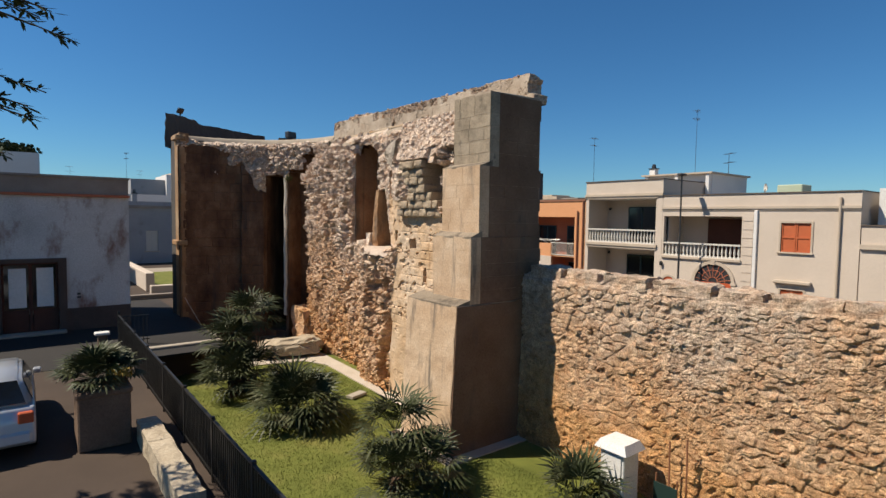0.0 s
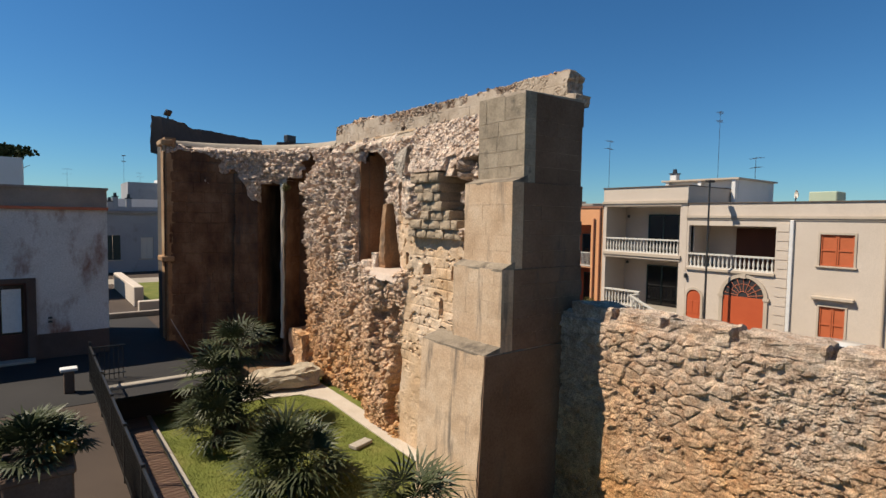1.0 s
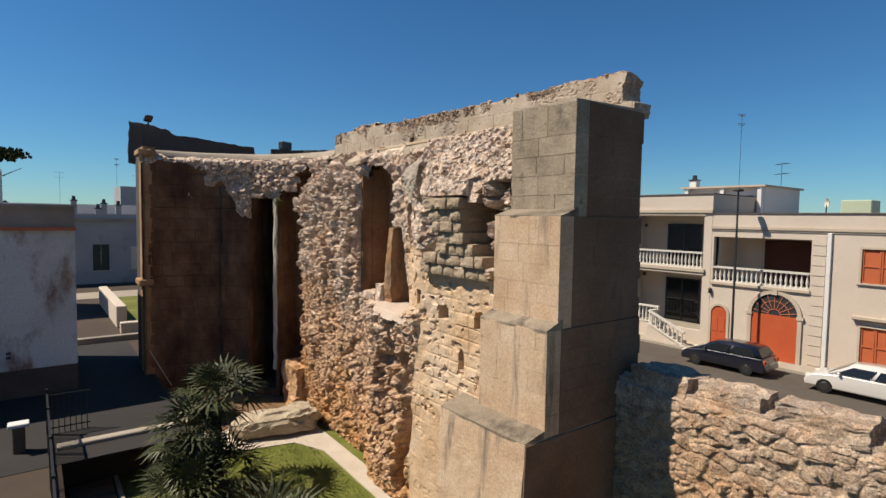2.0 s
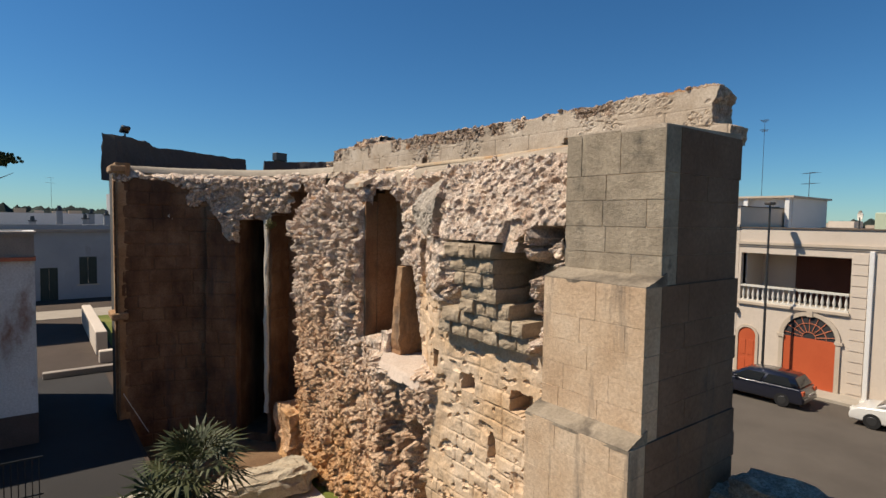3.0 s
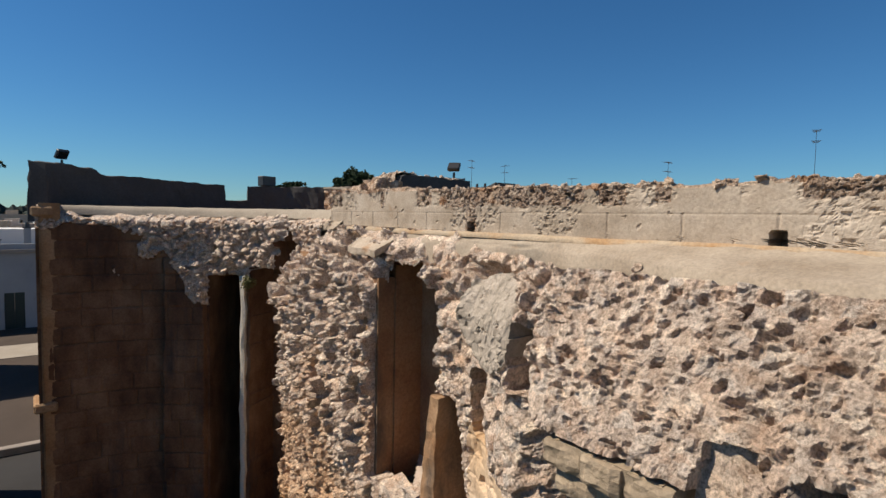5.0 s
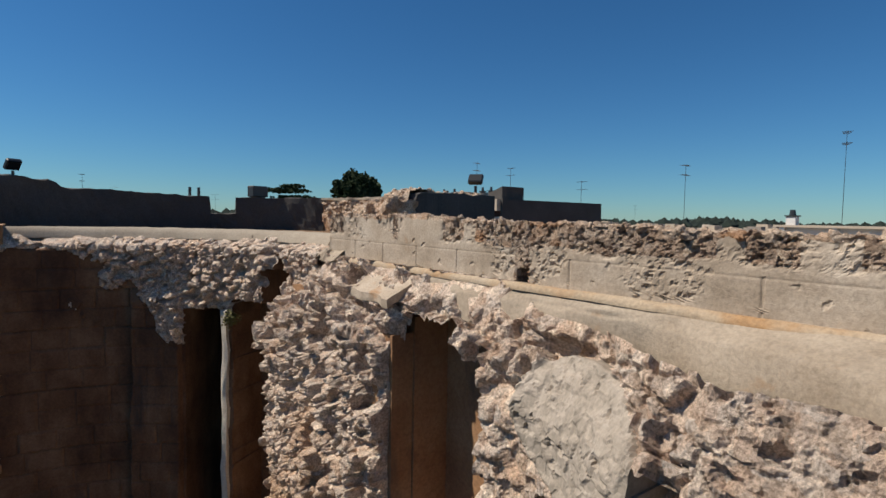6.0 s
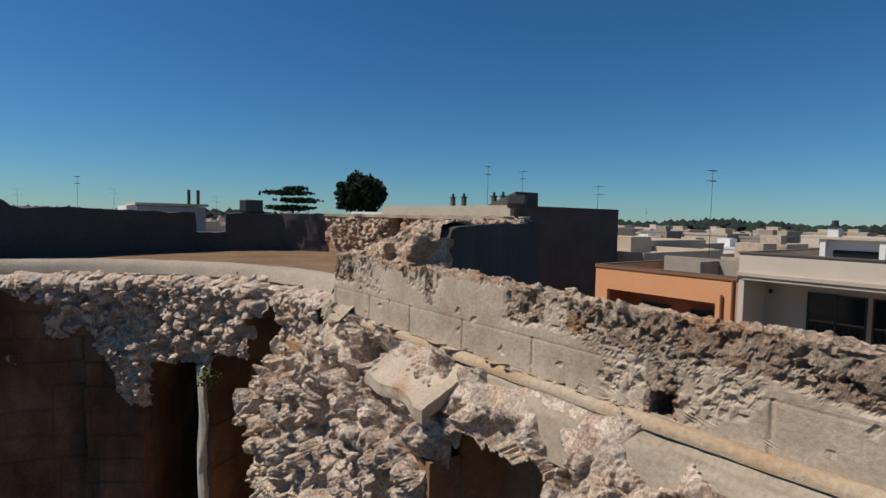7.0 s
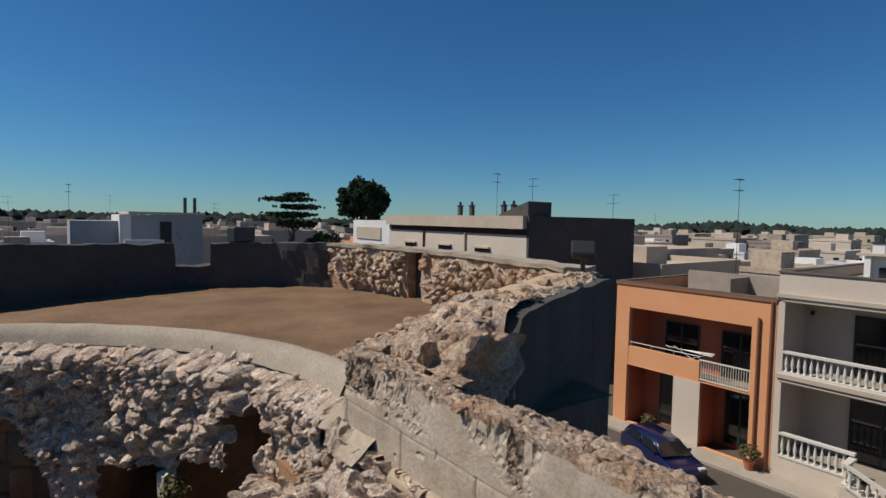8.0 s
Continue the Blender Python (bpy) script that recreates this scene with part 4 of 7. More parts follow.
part("wall_core", box_bm(13.5, 14.15, -7, 11.1, -1.2, 4.08), M_PRECINCT, precinct)
rng = random.Random(12)
y = 10.85
while y > -3.4:
    w = rng.uniform(0.7, 1.15)
    bm = box_bm(13.5 + rng.uniform(-0.05, 0.04), 14.1, y - w, y, 3.98, 4.27 + rng.uniform(-0.06, 0.07))
    bmesh.ops.subdivide_edges(bm, edges=bm.edges[:], cuts=7, use_grid_fill=True)
    for v in bm.verts:
        v.co += 0.07 * noise.noise_vector(v.co * 2.9) + 0.035 * noise.noise_vector(v.co * 9) + 0.015 * noise.noise_vector(v.co * 23)
    part("coping_stone", bm, M_PRECINCT, precinct)
    y -= w + rng.choice((0.03, 0.12, 0.14, 0.16))

# ---- apse ----
CX, CY, RI = 9.4, 22.5, 4.3


def polar(a, r):
    return CX + r * math.cos(radians(a)), CY + r * math.sin(radians(a))


apse = structure(new("wall_apse"), "curved apse wall of ochre stone blocks darkened for shade, with a tall window slit", "wall")
az, aa = np.meshgrid(np.arange(0.0, 8.72, 0.028), np.arange(-2, 96.2, 0.36), indexing="ij")
arc = np.radians(aa) * RI
top_rub = soft(az + 3.4 * (fbm(arc * 1.3, az * 1.0, 201, 4) - 0.5), 7.05, 7.2) * soft(72 - aa + 26 * (fbm(arc * 1.4, az * 1.4, 203, 4) - 0.5), 0, 4)
top_rub = np.maximum(top_rub, soft(az + 2.6 * (fbm(arc * 2.2, az * 2.2, 205, 4) - 0.5), 6.7, 6.85) * soft(aa - 30, 0, 2) * soft(60 - aa + 0.22 * 0, 0, 3) * soft(az - 6.3 - 0.09 * (aa - 48), 0, 0.3))
top_rub = np.maximum(top_rub, soft(az + 0.5 * (fbm(arc * 2, az * 2, 207, 3) - 0.5), 8.3, 8.4))
top_rub = np.maximum(top_rub, soft(28 - aa, 0, 2) * soft(14.5 - aa, 0, 1.5))
ad = courses(arc, az, 0.62, 0.40, 0.03, 0.028, 211) + 0.05 * (fbm(arc * 0.6, az * 0.6, 213) - 0.5) + 0.012 * (fbm(arc * 9, az * 9, 217, 3) - 0.5)
amix = soft(fbm(arc * 1.2, az * 1.2, 229, 3), 0.42, 0.55)
ar = stones(arc, az, 0.10, 0.10, 221, 1.3) * (1 - amix) + stones(arc, az, 0.19, 0.16, 225, 1.3, 0.18) * amix + 0.03 * (fbm(arc * 14, az * 14, 226, 3) - 0.5) + 0.18 * (fbm(arc * 1.6, az * 1.6, 223, 4) - 0.5)
rad = RI - (ad * (1 - top_rub) + (ar - 0.04) * top_rub)
rad += 0.45 * soft(az, 8.45, 8.72)
# shallow broken step left of the slit, and the deep blocked bay beside the nave wall
rad -= 0.14 * soft(62 - aa + 3 * (fbm(az, az, 231) - 0.5), 0, 0.6) * soft(aa - 48, 0, 0.5) * (1 - soft(az, 7.3, 7.7))
edge_w = 1.2 * (fbm(az * 2.5, az, 241, 3) - 0.5)
bay = (aa > 12 + edge_w) & (aa < 32.6 + 0.4 * edge_w) & (az < 7.42)
bay |= (aa > 12 + edge_w) & (aa < 22 + 0.6 * edge_w) & (az < 8.1 + 0.05 * edge_w)
bay |= (aa > 14.5 + edge_w) & (aa < 18 + edge_w) & (az < 8.4)
rad = np.where(bay, RI + 0.85 + 0.5 * (ad), rad)
slit = (aa > 34.9 + 0.4 * edge_w) & (aa < 47.2 + 0.3 * edge_w) & (az > 0.3) & (az < 7.18 + 0.08 * edge_w)
rad = np.where(slit, RI + 3.0, rad)
AP = np.stack([CX + rad * np.cos(np.radians(aa)), CY + rad * np.sin(np.radians(aa)), az], -1)
is_rub = (top_rub > 0.5) & ~bay & ~slit
rub_cell = is_rub[:-1, :-1]
grid_mesh("block_face", AP, M_APSE, rub_cell, apse, "ochre block facing, darkened for shade", smooth=False)
grid_mesh("rubble_band", AP, M_RUBBLE, ~rub_cell, apse, "broken pale rubble at the top of the apse", smooth=False)
OUTER = [(9.05, 26.72), (9.05, 28.6), (9.3, 29.1), (10.1, 29.75), (11.3, 30.4), (12.9, 31.05), (14.1, 31.35), (14.95, 31.2), (16.3, 30.9), (17.5, 30.0), (18.0, 29.0), (18.2, 27.2), (18.0, 25.2), (17.5, 22.2)]
INNER = [polar(a, RI + (3.1 if 33 < a < 49 else 1.4)) for a in (94, 88, 82, 76, 70, 64, 58, 52, 49.2, 49.1 - 0.2, 47, 44, 41, 38, 35, 33.2, 33, 28, 22, 16, 10, 4, -2)]
# thin edge of the slit that catches the sun; its colour is paled for that
bm = bmesh.new()
box(bm, -0.06, 0.10, -0.02, 0.11, 1.0, 7.2)
bmesh.ops.subdivide_edges(bm, edges=bm.edges[:], cuts=24, use_grid_fill=True)
sx, sy = polar(34.2, RI - 0.02)
for v in bm.verts:
    v.co += 0.03 * noise.noise_vector(Vector((v.co.x, v.co.y, v.co.z * 2.6))) + 0.03 * noise.noise_vector(v.co * 9)
    v.co = Vector((sx, sy, 0)) + Matrix.Rotation(radians(34.2), 3, "Z") @ v.co
part("slit_jamb", bm, M_SUNLIT_JAMB, apse, "narrow broken edge beside the window slit, coloured pale as sunlit")
bm = bmesh.new()
prism(bm, (INNER + [(14.35, 21.0)] + OUTER[::-1])[::-1], -1.2, 8.62)
bmesh.ops.recalc_face_normals(bm, faces=bm.faces[:])
part("outer_wall", bm, M_GREYSHADE, apse, "outer wall coloured dark grey for its shaded side")
# end of the apse wall, broken edge
bm = bmesh.new()
prism(bm, [(9.02, 26.75), (9.42, 26.85), (9.42, 28.2), (9.02, 27.9)], -0.5, 8.85)
part("end_face", bm, M_ASHLAR_WARM, apse, "pale stone edge of the broken apse wall")
for z, d in ((8.55, 0.1), (4.1, 0.14)):
    part("string_course", box_bm(8.92 - d / 2, 9.3, 26.7, 27.6, z, z + 0.22, bevel=0.04), M_ASHLAR_WARM, apse)

# ---- terrace on the apse ----
terrace = structure(new("floor_terrace"), "bare earth roof terrace on top of the apse", "terrace")
fy_, fx_ = np.meshgrid(np.arange(21.0, 31.4, 0.06), np.arange(9.0, 18.3, 0.06), indexing="ij")
inside = np.zeros(fx_.shape, bool)
ring_pts = OUTER + [(14.4, 21.0), (13.9, 22.2)]
for (ax_, ay_), (bx_, by_) in zip(ring_pts, ring_pts[1:] + ring_pts[:1]):
    cross_ = (ay_ > fy_) != (by_ > fy_)
    inside ^= cross_ & (fx_ < (bx_ - ax_) * (fy_ - ay_) / (by_ - ay_ if by_ != ay_ else 1) + ax_)
inside |= (np.hypot(fx_ - CX, fy_ - CY) < RI + 2.5) & (fx_ > 9.05)
inside &= np.hypot(fx_ - CX, fy_ - CY) > RI + 0.7
fz_ = 8.655 + 0.05 * (fbm(fx_ * 0.7, fy_ * 0.7, 331, 3) - 0.5) + 0.02 * (fbm(fx_ * 5, fy_ * 5, 333, 3) - 0.5)
grid_mesh("terrace_floor", np.stack([fx_, fy_, fz_], -1), M_EARTH, ~inside[:-1, :-1], terrace, "bare brown earth with pale worn patches", smooth=True, flip=True)
# rounded mortar curb along the inner edge
ca, cs = np.meshgrid(np.arange(0, 95.1, 1.0), np.linspace(0, 1, 12), indexing="ij")
cr = RI + 0.28 + 0.55 * cs
cz = 8.60 + 0.22 * np.sin(np.clip(cs * 1.15, 0, 1) * math.pi) ** 0.6 + 0.02 * (fbm(ca * 0.3, cs * 2, 5) - 0.5) - 0.03 * (ca < 0)
grid_mesh("curb", np.stack([CX + cr * np.cos(np.radians(ca)), CY + cr * np.sin(np.radians(ca)), cz], -1), M_CURB, None, terrace, "rounded pale mortar curb", smooth=True, flip=True)


def wall_run(name, pts, thick, z0, tops, material, parent, label="", seed=1, step=0.12, rough=0.05):
    """A roughened free-standing wall along a bent line, thick towards its left; tops: height at each point."""
    out, zs = [], []
    for (a, b), (t0, t1) in zip(zip(pts, pts[1:]), zip(tops, tops[1:])):
        k = max(2, int(math.dist(a, b) / step))
        for i in range(k):
            f = i / k
            out.append((a[0] + (b[0] - a[0]) * f, a[1] + (b[1] - a[1]) * f))
            zs.append(t0 + (t1 - t0) * f)
    out.append(pts[-1])
    zs.append(tops[-1])
    o = np.array(out)
    d = np.gradient(o, axis=0)
    d /= np.linalg.norm(d, axis=1)[:, None]
    nrm = np.stack([-d[:, 1], d[:, 0]], -1)
    prof = [(0, i / 7) for i in range(8)] + [(i / 4, 1.0) for i in range(1, 4)] + [(1, 1 - i / 7) for i in range(8)]
    rows = []
    for i in range(len(o)):
        row = []
        for s, h in prof:
            x, y = o[i] + nrm[i] * thick * s
            z = z0 + (zs[i] - z0) * h
            q = noise.noise_vector(Vector((x * 2.5, y * 2.5, z * 2.5 + seed))) * rough + noise.noise_vector(Vector((x * 8, y * 8, z * 8 + seed))) * rough * 0.6
            row.append((x + q.x, y + q.y, z + (q.z if h > 0.1 else 0)))
        rows.append(row)
    ob = grid_mesh(name, np.array(rows), material, None, parent, label, smooth=False, flip=True)
    bm = bmesh.new()
    bm.from_mesh(ob.data)
    bm.verts.ensure_lookup_table()
    c = len(prof)
    bm.faces.new([bm.verts[i] for i in range(c)])
    bm.faces.new([bm.verts[len(bm.verts) - 1 - i] for i in range(c)])
    bmesh.ops.recalc_face_normals(bm, faces=bm.faces[:])
    bm.to_mesh(ob.data)
    bm.free()
    return ob


tp = structure(new("wall_terrace"), "rough rubble parapet round the roof terrace with a gap", "parapet")
# runs facing away from the sun are coloured dark, the sunlit ones pale
wall_run("parapet_run", [(9.2, 28.4), (9.45, 28.85), (10.2, 29.3), (10.55, 29.45)], 0.4, 8.4, [9.9, 9.9, 9.84, 9.68], M_GREYSHADE, tp, "", 3)
wall_run("parapet_run", [(10.5, 29.43), (11.5, 29.88), (13.0, 30.5), (14.12, 30.87)], 0.4, 8.4, [9.70, 9.69, 9.66, 9.64], M_GREYSHADE, tp, "", 5)
wall_run("parapet_run", [(14.12, 30.87), (14.84, 30.72)], 0.4, 8.4, [9.15, 9.15], M_GREYSHADE, tp, "", 6)
wall_run("parapet_run", [(14.84, 30.72), (16.1, 30.4), (17.15, 29.55)], 0.4, 8.4, [9.64, 9.66, 9.68], M_GREYSHADE, tp, "", 7)
wall_run("parapet_run", [(17.15, 29.6), (17.65, 28.4), (17.8, 27.2)], 0.5, 8.4, [9.68, 9.66, 9.64], M_DIRTTOP, tp, "sunlit rubble parapet", 8, 0.05, 0.05)
wall_run("parapet_run", [(17.8, 26.7), (17.7, 25.4), (17.5, 23.9), (17.2, 22.5)], 0.45, 8.4, [9.62, 9.62, 9.62, 9.6], M_DIRTTOP, tp, "sunlit rubble parapet", 9, 0.05, 0.05)
# dark block added and set back to read as a shadowed gap
part("merlon", box_bm(18.02, 18.4, 26.6, 27.3, 8.6, 9.62, bevel=0.04), M_GREYSHADE, tp, "dark set-back block standing in for a gap in the parapet")
bm = bmesh.new()
for p, q in (((17.15, 29.6), (17.65, 28.4)), ((17.65, 28.4), (17.8, 26.6)), ((17.8, 26.6), (17.7, 25.4)), ((17.7, 25.4), (17.5, 23.9)), ((17.5, 23.9), (17.25, 22.6))):
    d = (Vector(q) - Vector(p)).normalized()
    nx, ny = -d.y, d.x
    c = [(p[0] - 0.05 * nx, p[1] - 0.05 * ny), (q[0] - 0.05 * nx, q[1] - 0.05 * ny), (q[0] + 0.5 * nx, q[1] + 0.5 * ny), (p[0] + 0.5 * nx, p[1] + 0.5 * ny)]
    prism(bm, c, 9.62, 9.69)
bmesh.ops.recalc_face_normals(bm, faces=bm.faces[:])
bmesh.ops.subdivide_edges(bm, edges=bm.edges[:], cuts=6, use_grid_fill=True)
for v in bm.verts:
    v.co += 0.03 * noise.noise_vector(v.co * 3) + 0.012 * noise.noise_vector(v.co * 11)
part("parapet_capping", bm, M_CURB, tp, "flat weathered mortar capping")
# earth and rubble banked up against the front wall, breaking off over the end of the nave parapet
my, mx = np.meshgrid(np.arange(20.75, 26.0, 0.03), np.arange(13.75, 17.9, 0.03), indexing="ij")
front = 20.98 + 0.40 * (mx - 14.5) + 0.22 * (fbm(mx * 2.2, mx * 0 + 4, 301, 4) - 0.5) * soft(15.0 - mx, 0, 0.4)
west = 14.12 + 0.26 * (fbm(my * 2.0, my * 0 + 2, 311, 4) - 0.5) + 0.10 * soft(my, 21.8, 22.6)
north = my - front
lift = 0.92 * soft(2.9 - north + 0.5 * (fbm(mx * 0.9, my * 0.9, 313, 3) - 0.5), 0, 2.4) * (0.50 + 0.50 * soft(mx, 14.1, 15.0))
mz = 8.66 + lift + 0.10 * (fbm(mx * 2, my * 2, 303, 4) - 0.5) * (0.3 + lift) + (knobs(mx, my, 0.16, 0.07, 305, 0.55) + knobs(mx, my, 0.07, 0.04, 309, 0.35)) * soft(lift, 0.1, 0.3) * (0.10 + 0.90 * soft(15.3 - mx, 0, 0.9))
drop = np.maximum(soft(west + 0.16 - mx, 0, 0.15), soft(front + 0.13 - my, 0, 0.12) * soft(14.75 - mx, 0, 0.1))
mz = mz * (1 - drop) + np.minimum(mz, 9.12) * drop
keep = (my > front) & (mx > west) & (mx < 17.45 + 0.06 * (my - 22)) & (lift > 0.02)
keep = keep[:-1, :-1]
grid_mesh("earth_bank", np.stack([mx, my, mz], -1), M_DIRTTOP, ~(keep & (mx < 15.0 + 0.8 * (fbm(my * 1.5, mx * 1.5, 315, 3) - 0.5))[:-1, :-1]), terrace, "ochre earth and rubble banked up at the terrace edge", smooth=False, flip=True)
grid_mesh("earth_fill", np.stack([mx, my, mz], -1), M_BANK, ~(keep & ~(mx < 15.0 + 0.8 * (fbm(my * 1.5, mx * 1.5, 315, 3) - 0.5))[:-1, :-1]), terrace, "dry ochre earth sloping up to the wall", smooth=True, flip=True)
for q, (a, b, c, d, z0, z1) in enumerate(((14.2, 14.8, 20.95, 21.45, 8.85, 9.42), (14.15, 14.5, 21.3, 21.9, 8.85, 9.3), (14.1, 14.45, 21.85, 22.35, 8.8, 9.15))):
    bm = box_bm(a, b, c, d, z0, z1)
    bmesh.ops.subdivide_edges(bm, edges=bm.edges[:], cuts=13, use_grid_fill=True)
    for v in bm.verts:
        v.co += 0.10 * noise.noise_vector(v.co * 2.6 + Vector((q, 0, 0))) + 0.06 * noise.noise_vector(v.co * 7) + 0.025 * noise.noise_vector(v.co * 17)
    part("broken_masonry", bm, M_DIRTTOP, tp, "jagged grey lump of broken masonry")
wall_run("front_wall", [(17.42, 22.36), (16.4, 21.96), (15.5, 21.6), (15.0, 21.4), (14.75, 21.3), (14.5, 21.2)], 0.3, -1.2, [9.6, 9.58, 9.56, 9.55, 9.5, 9.05], M_GREYSHADE, tp, "outer wall coloured dark for shade, with a broken top", 14, 0.15, 0.03)

# ---- houses ----


def facade(bm, y0, thick, u0, u1, z0, z1, openings):
    """A wall plate along local x with rectangular openings right through it."""
    us = sorted({u0, u1, *[a for o in openings for a in o[:2]]})
    zs = sorted({z0, z1, *[a for o in openings for a in o[2:]]})

    def full(i, j):
        u, z = (us[i] + us[i + 1]) / 2, (zs[j] + zs[j + 1]) / 2
        return not any(o[0] < u < o[1] and o[2] < z < o[3] for o in openings)

    solid_cells(bm, us, zs, full, lambda u, z, t: (u, t, z), y0, y0 + thick)


BAL = bmesh.new()
prof = [(0.055, 0.0), (0.055, 0.06), (0.03, 0.09), (0.06, 0.22), (0.068, 0.3), (0.035, 0.5), (0.028, 0.6), (0.05, 0.64), (0.05, 0.7)]
rings = [[BAL.verts.new((r * math.cos(i * math.pi / 4), r * math.sin(i * math.pi / 4), h)) for i in range(8)] for r, h in prof]
for p0, p1 in zip(rings, rings[1:]):
    for i in range(8):
        BAL.faces.new((p0[i], p0[(i + 1) % 8], p1[(i + 1) % 8], p1[i]))
baluster_mesh = bpy.data.meshes.new("baluster")
BAL.to_mesh(baluster_mesh)
BAL.free()
baluster_mesh.materials.append(M_RAILWHITE)
baluster_mesh.polygons.foreach_set("use_smooth", [True] * len(baluster_mesh.polygons))


def balustrade(parent, a, b, height, every=0.24, name="balustrade"):
    """Turned balusters between a plinth and a handrail, from a to b in the parent's space."""
    a, b = Vector(a), Vector(b)
    d = b - a
    up = Vector((0, 0, 1))
    side = d.cross(up).normalized() * 0.11
    made = []
    for lo, hi, w in ((0.0, 0.09, 1.0), (height - 0.1, height, 1.15)):
        bm = bmesh.new()
        v = [bm.verts.new(p + s * side * w + up * h) for p in (a, b) for h in (lo, hi) for s in (-1, 1)]
        for q in ((0, 1, 3, 2), (4, 6, 7, 5), (0, 2, 6, 4), (1, 5, 7, 3), (2, 3, 7, 6), (0, 4, 5, 1)):
            bm.faces.new([v[i] for i in q])
        bmesh.ops.recalc_face_normals(bm, faces=bm.faces[:])
        made.append(part(name if not made else "handrail", bm, M_RAILWHITE, made[0] if made else parent, "" if made else "cream stone balustrade with turned balusters"))
    rail = made[0]
    n = max(2, int(d.length / every))
    for i in range(n):
        ob = new("baluster", baluster_mesh)
        ob.parent = rail
        p = a + d * ((i + 0.5) / n)
        ob.location = (p.x, p.y, p.z + 0.08)
        ob.scale = (1.15, 1.15, (height - 0.18) / 0.7)
    return rail


def shutter_window(parent, u0, u1, z0, z1, y, material, name="window", leaves=2, frame_mat=None, sill=True, slats=True):
    """A framed opening closed by slatted shutter leaves."""
    fm = frame_mat or M_CREAMDK
    bm = bmesh.new()
    for a, b, c, d in ((u0 - 0.1, u0, z0, z1 + 0.1), (u1, u1 + 0.1, z0, z1 + 0.1), (u0, u1, z1, z1 + 0.1)):
        box(bm, a, b, y - 0.04, y + 0.05, c, d)
    w = part(name, bm, fm, parent)
    if sill:
        part("sill", box_bm(u0 - 0.16, u1 + 0.16, y - 0.1, y + 0.05, z0 - 0.09, z0, bevel=0.01), fm, w)
    step = (u1 - u0) / leaves
    for i in range(leaves):
        a, b = u0 + i * step + 0.01, u0 + (i + 1) * step - 0.01
        bm = bmesh.new()
        for q in ((a, a + 0.07, z0, z1), (b - 0.07, b, z0, z1), (a + 0.07, b - 0.07, z0, z0 + 0.08), (a + 0.07, b - 0.07, z1 - 0.08, z1), (a + 0.07, b - 0.07, (z0 + z1) / 2 - 0.04, (z0 + z1) / 2 + 0.04)):
            box(bm, q[0], q[1], y + 0.02, y + 0.07, q[2], q[3])
        z = z0 + 0.1
        while slats and z < z1 - 0.12:
            box(bm, a + 0.07, b - 0.07, y + 0.035, y + 0.06, z, z + 0.045)
            z += 0.075
        box(bm, a + 0.05, b - 0.05, y + 0.06, y + 0.075, z0 + 0.02, z1 - 0.02)
        part("shutter", bm, material, w)
    return w


def glazed_door(parent, u0, u1, z0, z1, y, frame_mat, name="door", leaves=2, lower=0.0):
    bm = bmesh.new()
    for a, b, c, d in ((u0, u0 + 0.07, z0, z1), (u1 - 0.07, u1, z0, z1), (u0, u1, z1 - 0.07, z1)):
        box(bm, a, b, y, y + 0.08, c, d)
    step = (u1 - u0) / leaves
    for i in range(1, leaves):
        box(bm, u0 + i * step - 0.05, u0 + i * step + 0.05, y, y + 0.08, z0, z1)
    w = part(name, bm, frame_mat, parent)
    for i in range(leaves):
        part("pane", box_bm(u0 + i * step + 0.04, u0 + (i + 1) * step - 0.04, y + 0.03, y + 0.05, z0 + lower, z1 - 0.05), M_GLASS, w)
        if lower:
            part("panel", box_bm(u0 + i * step + 0.06, u0 + (i + 1) * step - 0.06, y + 0.02, y + 0.06, z0, z0 + lower), frame_mat, w)
    return w


def arch_plate(bm, u0, u1, z0, spring, top, y0, y1, n=14):
    """A solid plate with an arched head."""
    c, r, h = (u0 + u1) / 2, (u1 - u0) / 2, top - spring
    pts = [(u0, z0), (u1, z0)] + [(c + r * math.cos(math.pi * i / n), spring + h * math.sin(math.pi * i / n)) for i in range(n + 1)]
    f = [bm.verts.new((x, y0, z)) for x, z in pts]
    g = [bm.verts.new((x, y1, z)) for x, z in pts]
    bm.faces.new(f)
    bm.faces.new(g[::-1])
    for i in range(len(pts)):
        j = (i + 1) % len(pts)
        bm.faces.new((f[j], f[i], g[i], g[j]))


def arch_ring(bm, u0, u1, z0, spring, top, wide, y0, y1, n=16):
    """A raised moulding round an arch."""
    c, r, h = (u0 + u1) / 2, (u1 - u0) / 2, top - spring
    inn = [(u1, z0)] + [(c + r * math.cos(math.pi * i / n), spring + h * math.sin(math.pi * i / n)) for i in range(n + 1)] + [(u0, z0)]
    out = [(u1 + wide, z0)] + [(c + (r + wide) * math.cos(math.pi * i / n), spring + (h + wide) * math.sin(math.pi * i / n)) for i in range(n + 1)] + [(u0 - wide, z0)]
    rows = [[bm.verts.new((x, y, z)) for x, z in s] for s, y in ((inn, y0), (out, y0), (out, y1), (inn, y1))]
    for k in range(4):
        a, b = rows[k], rows[(k + 1) % 4]
        for i in range(len(a) - 1):
            bm.faces.new((a[i], a[i + 1], b[i + 1], b[i]))


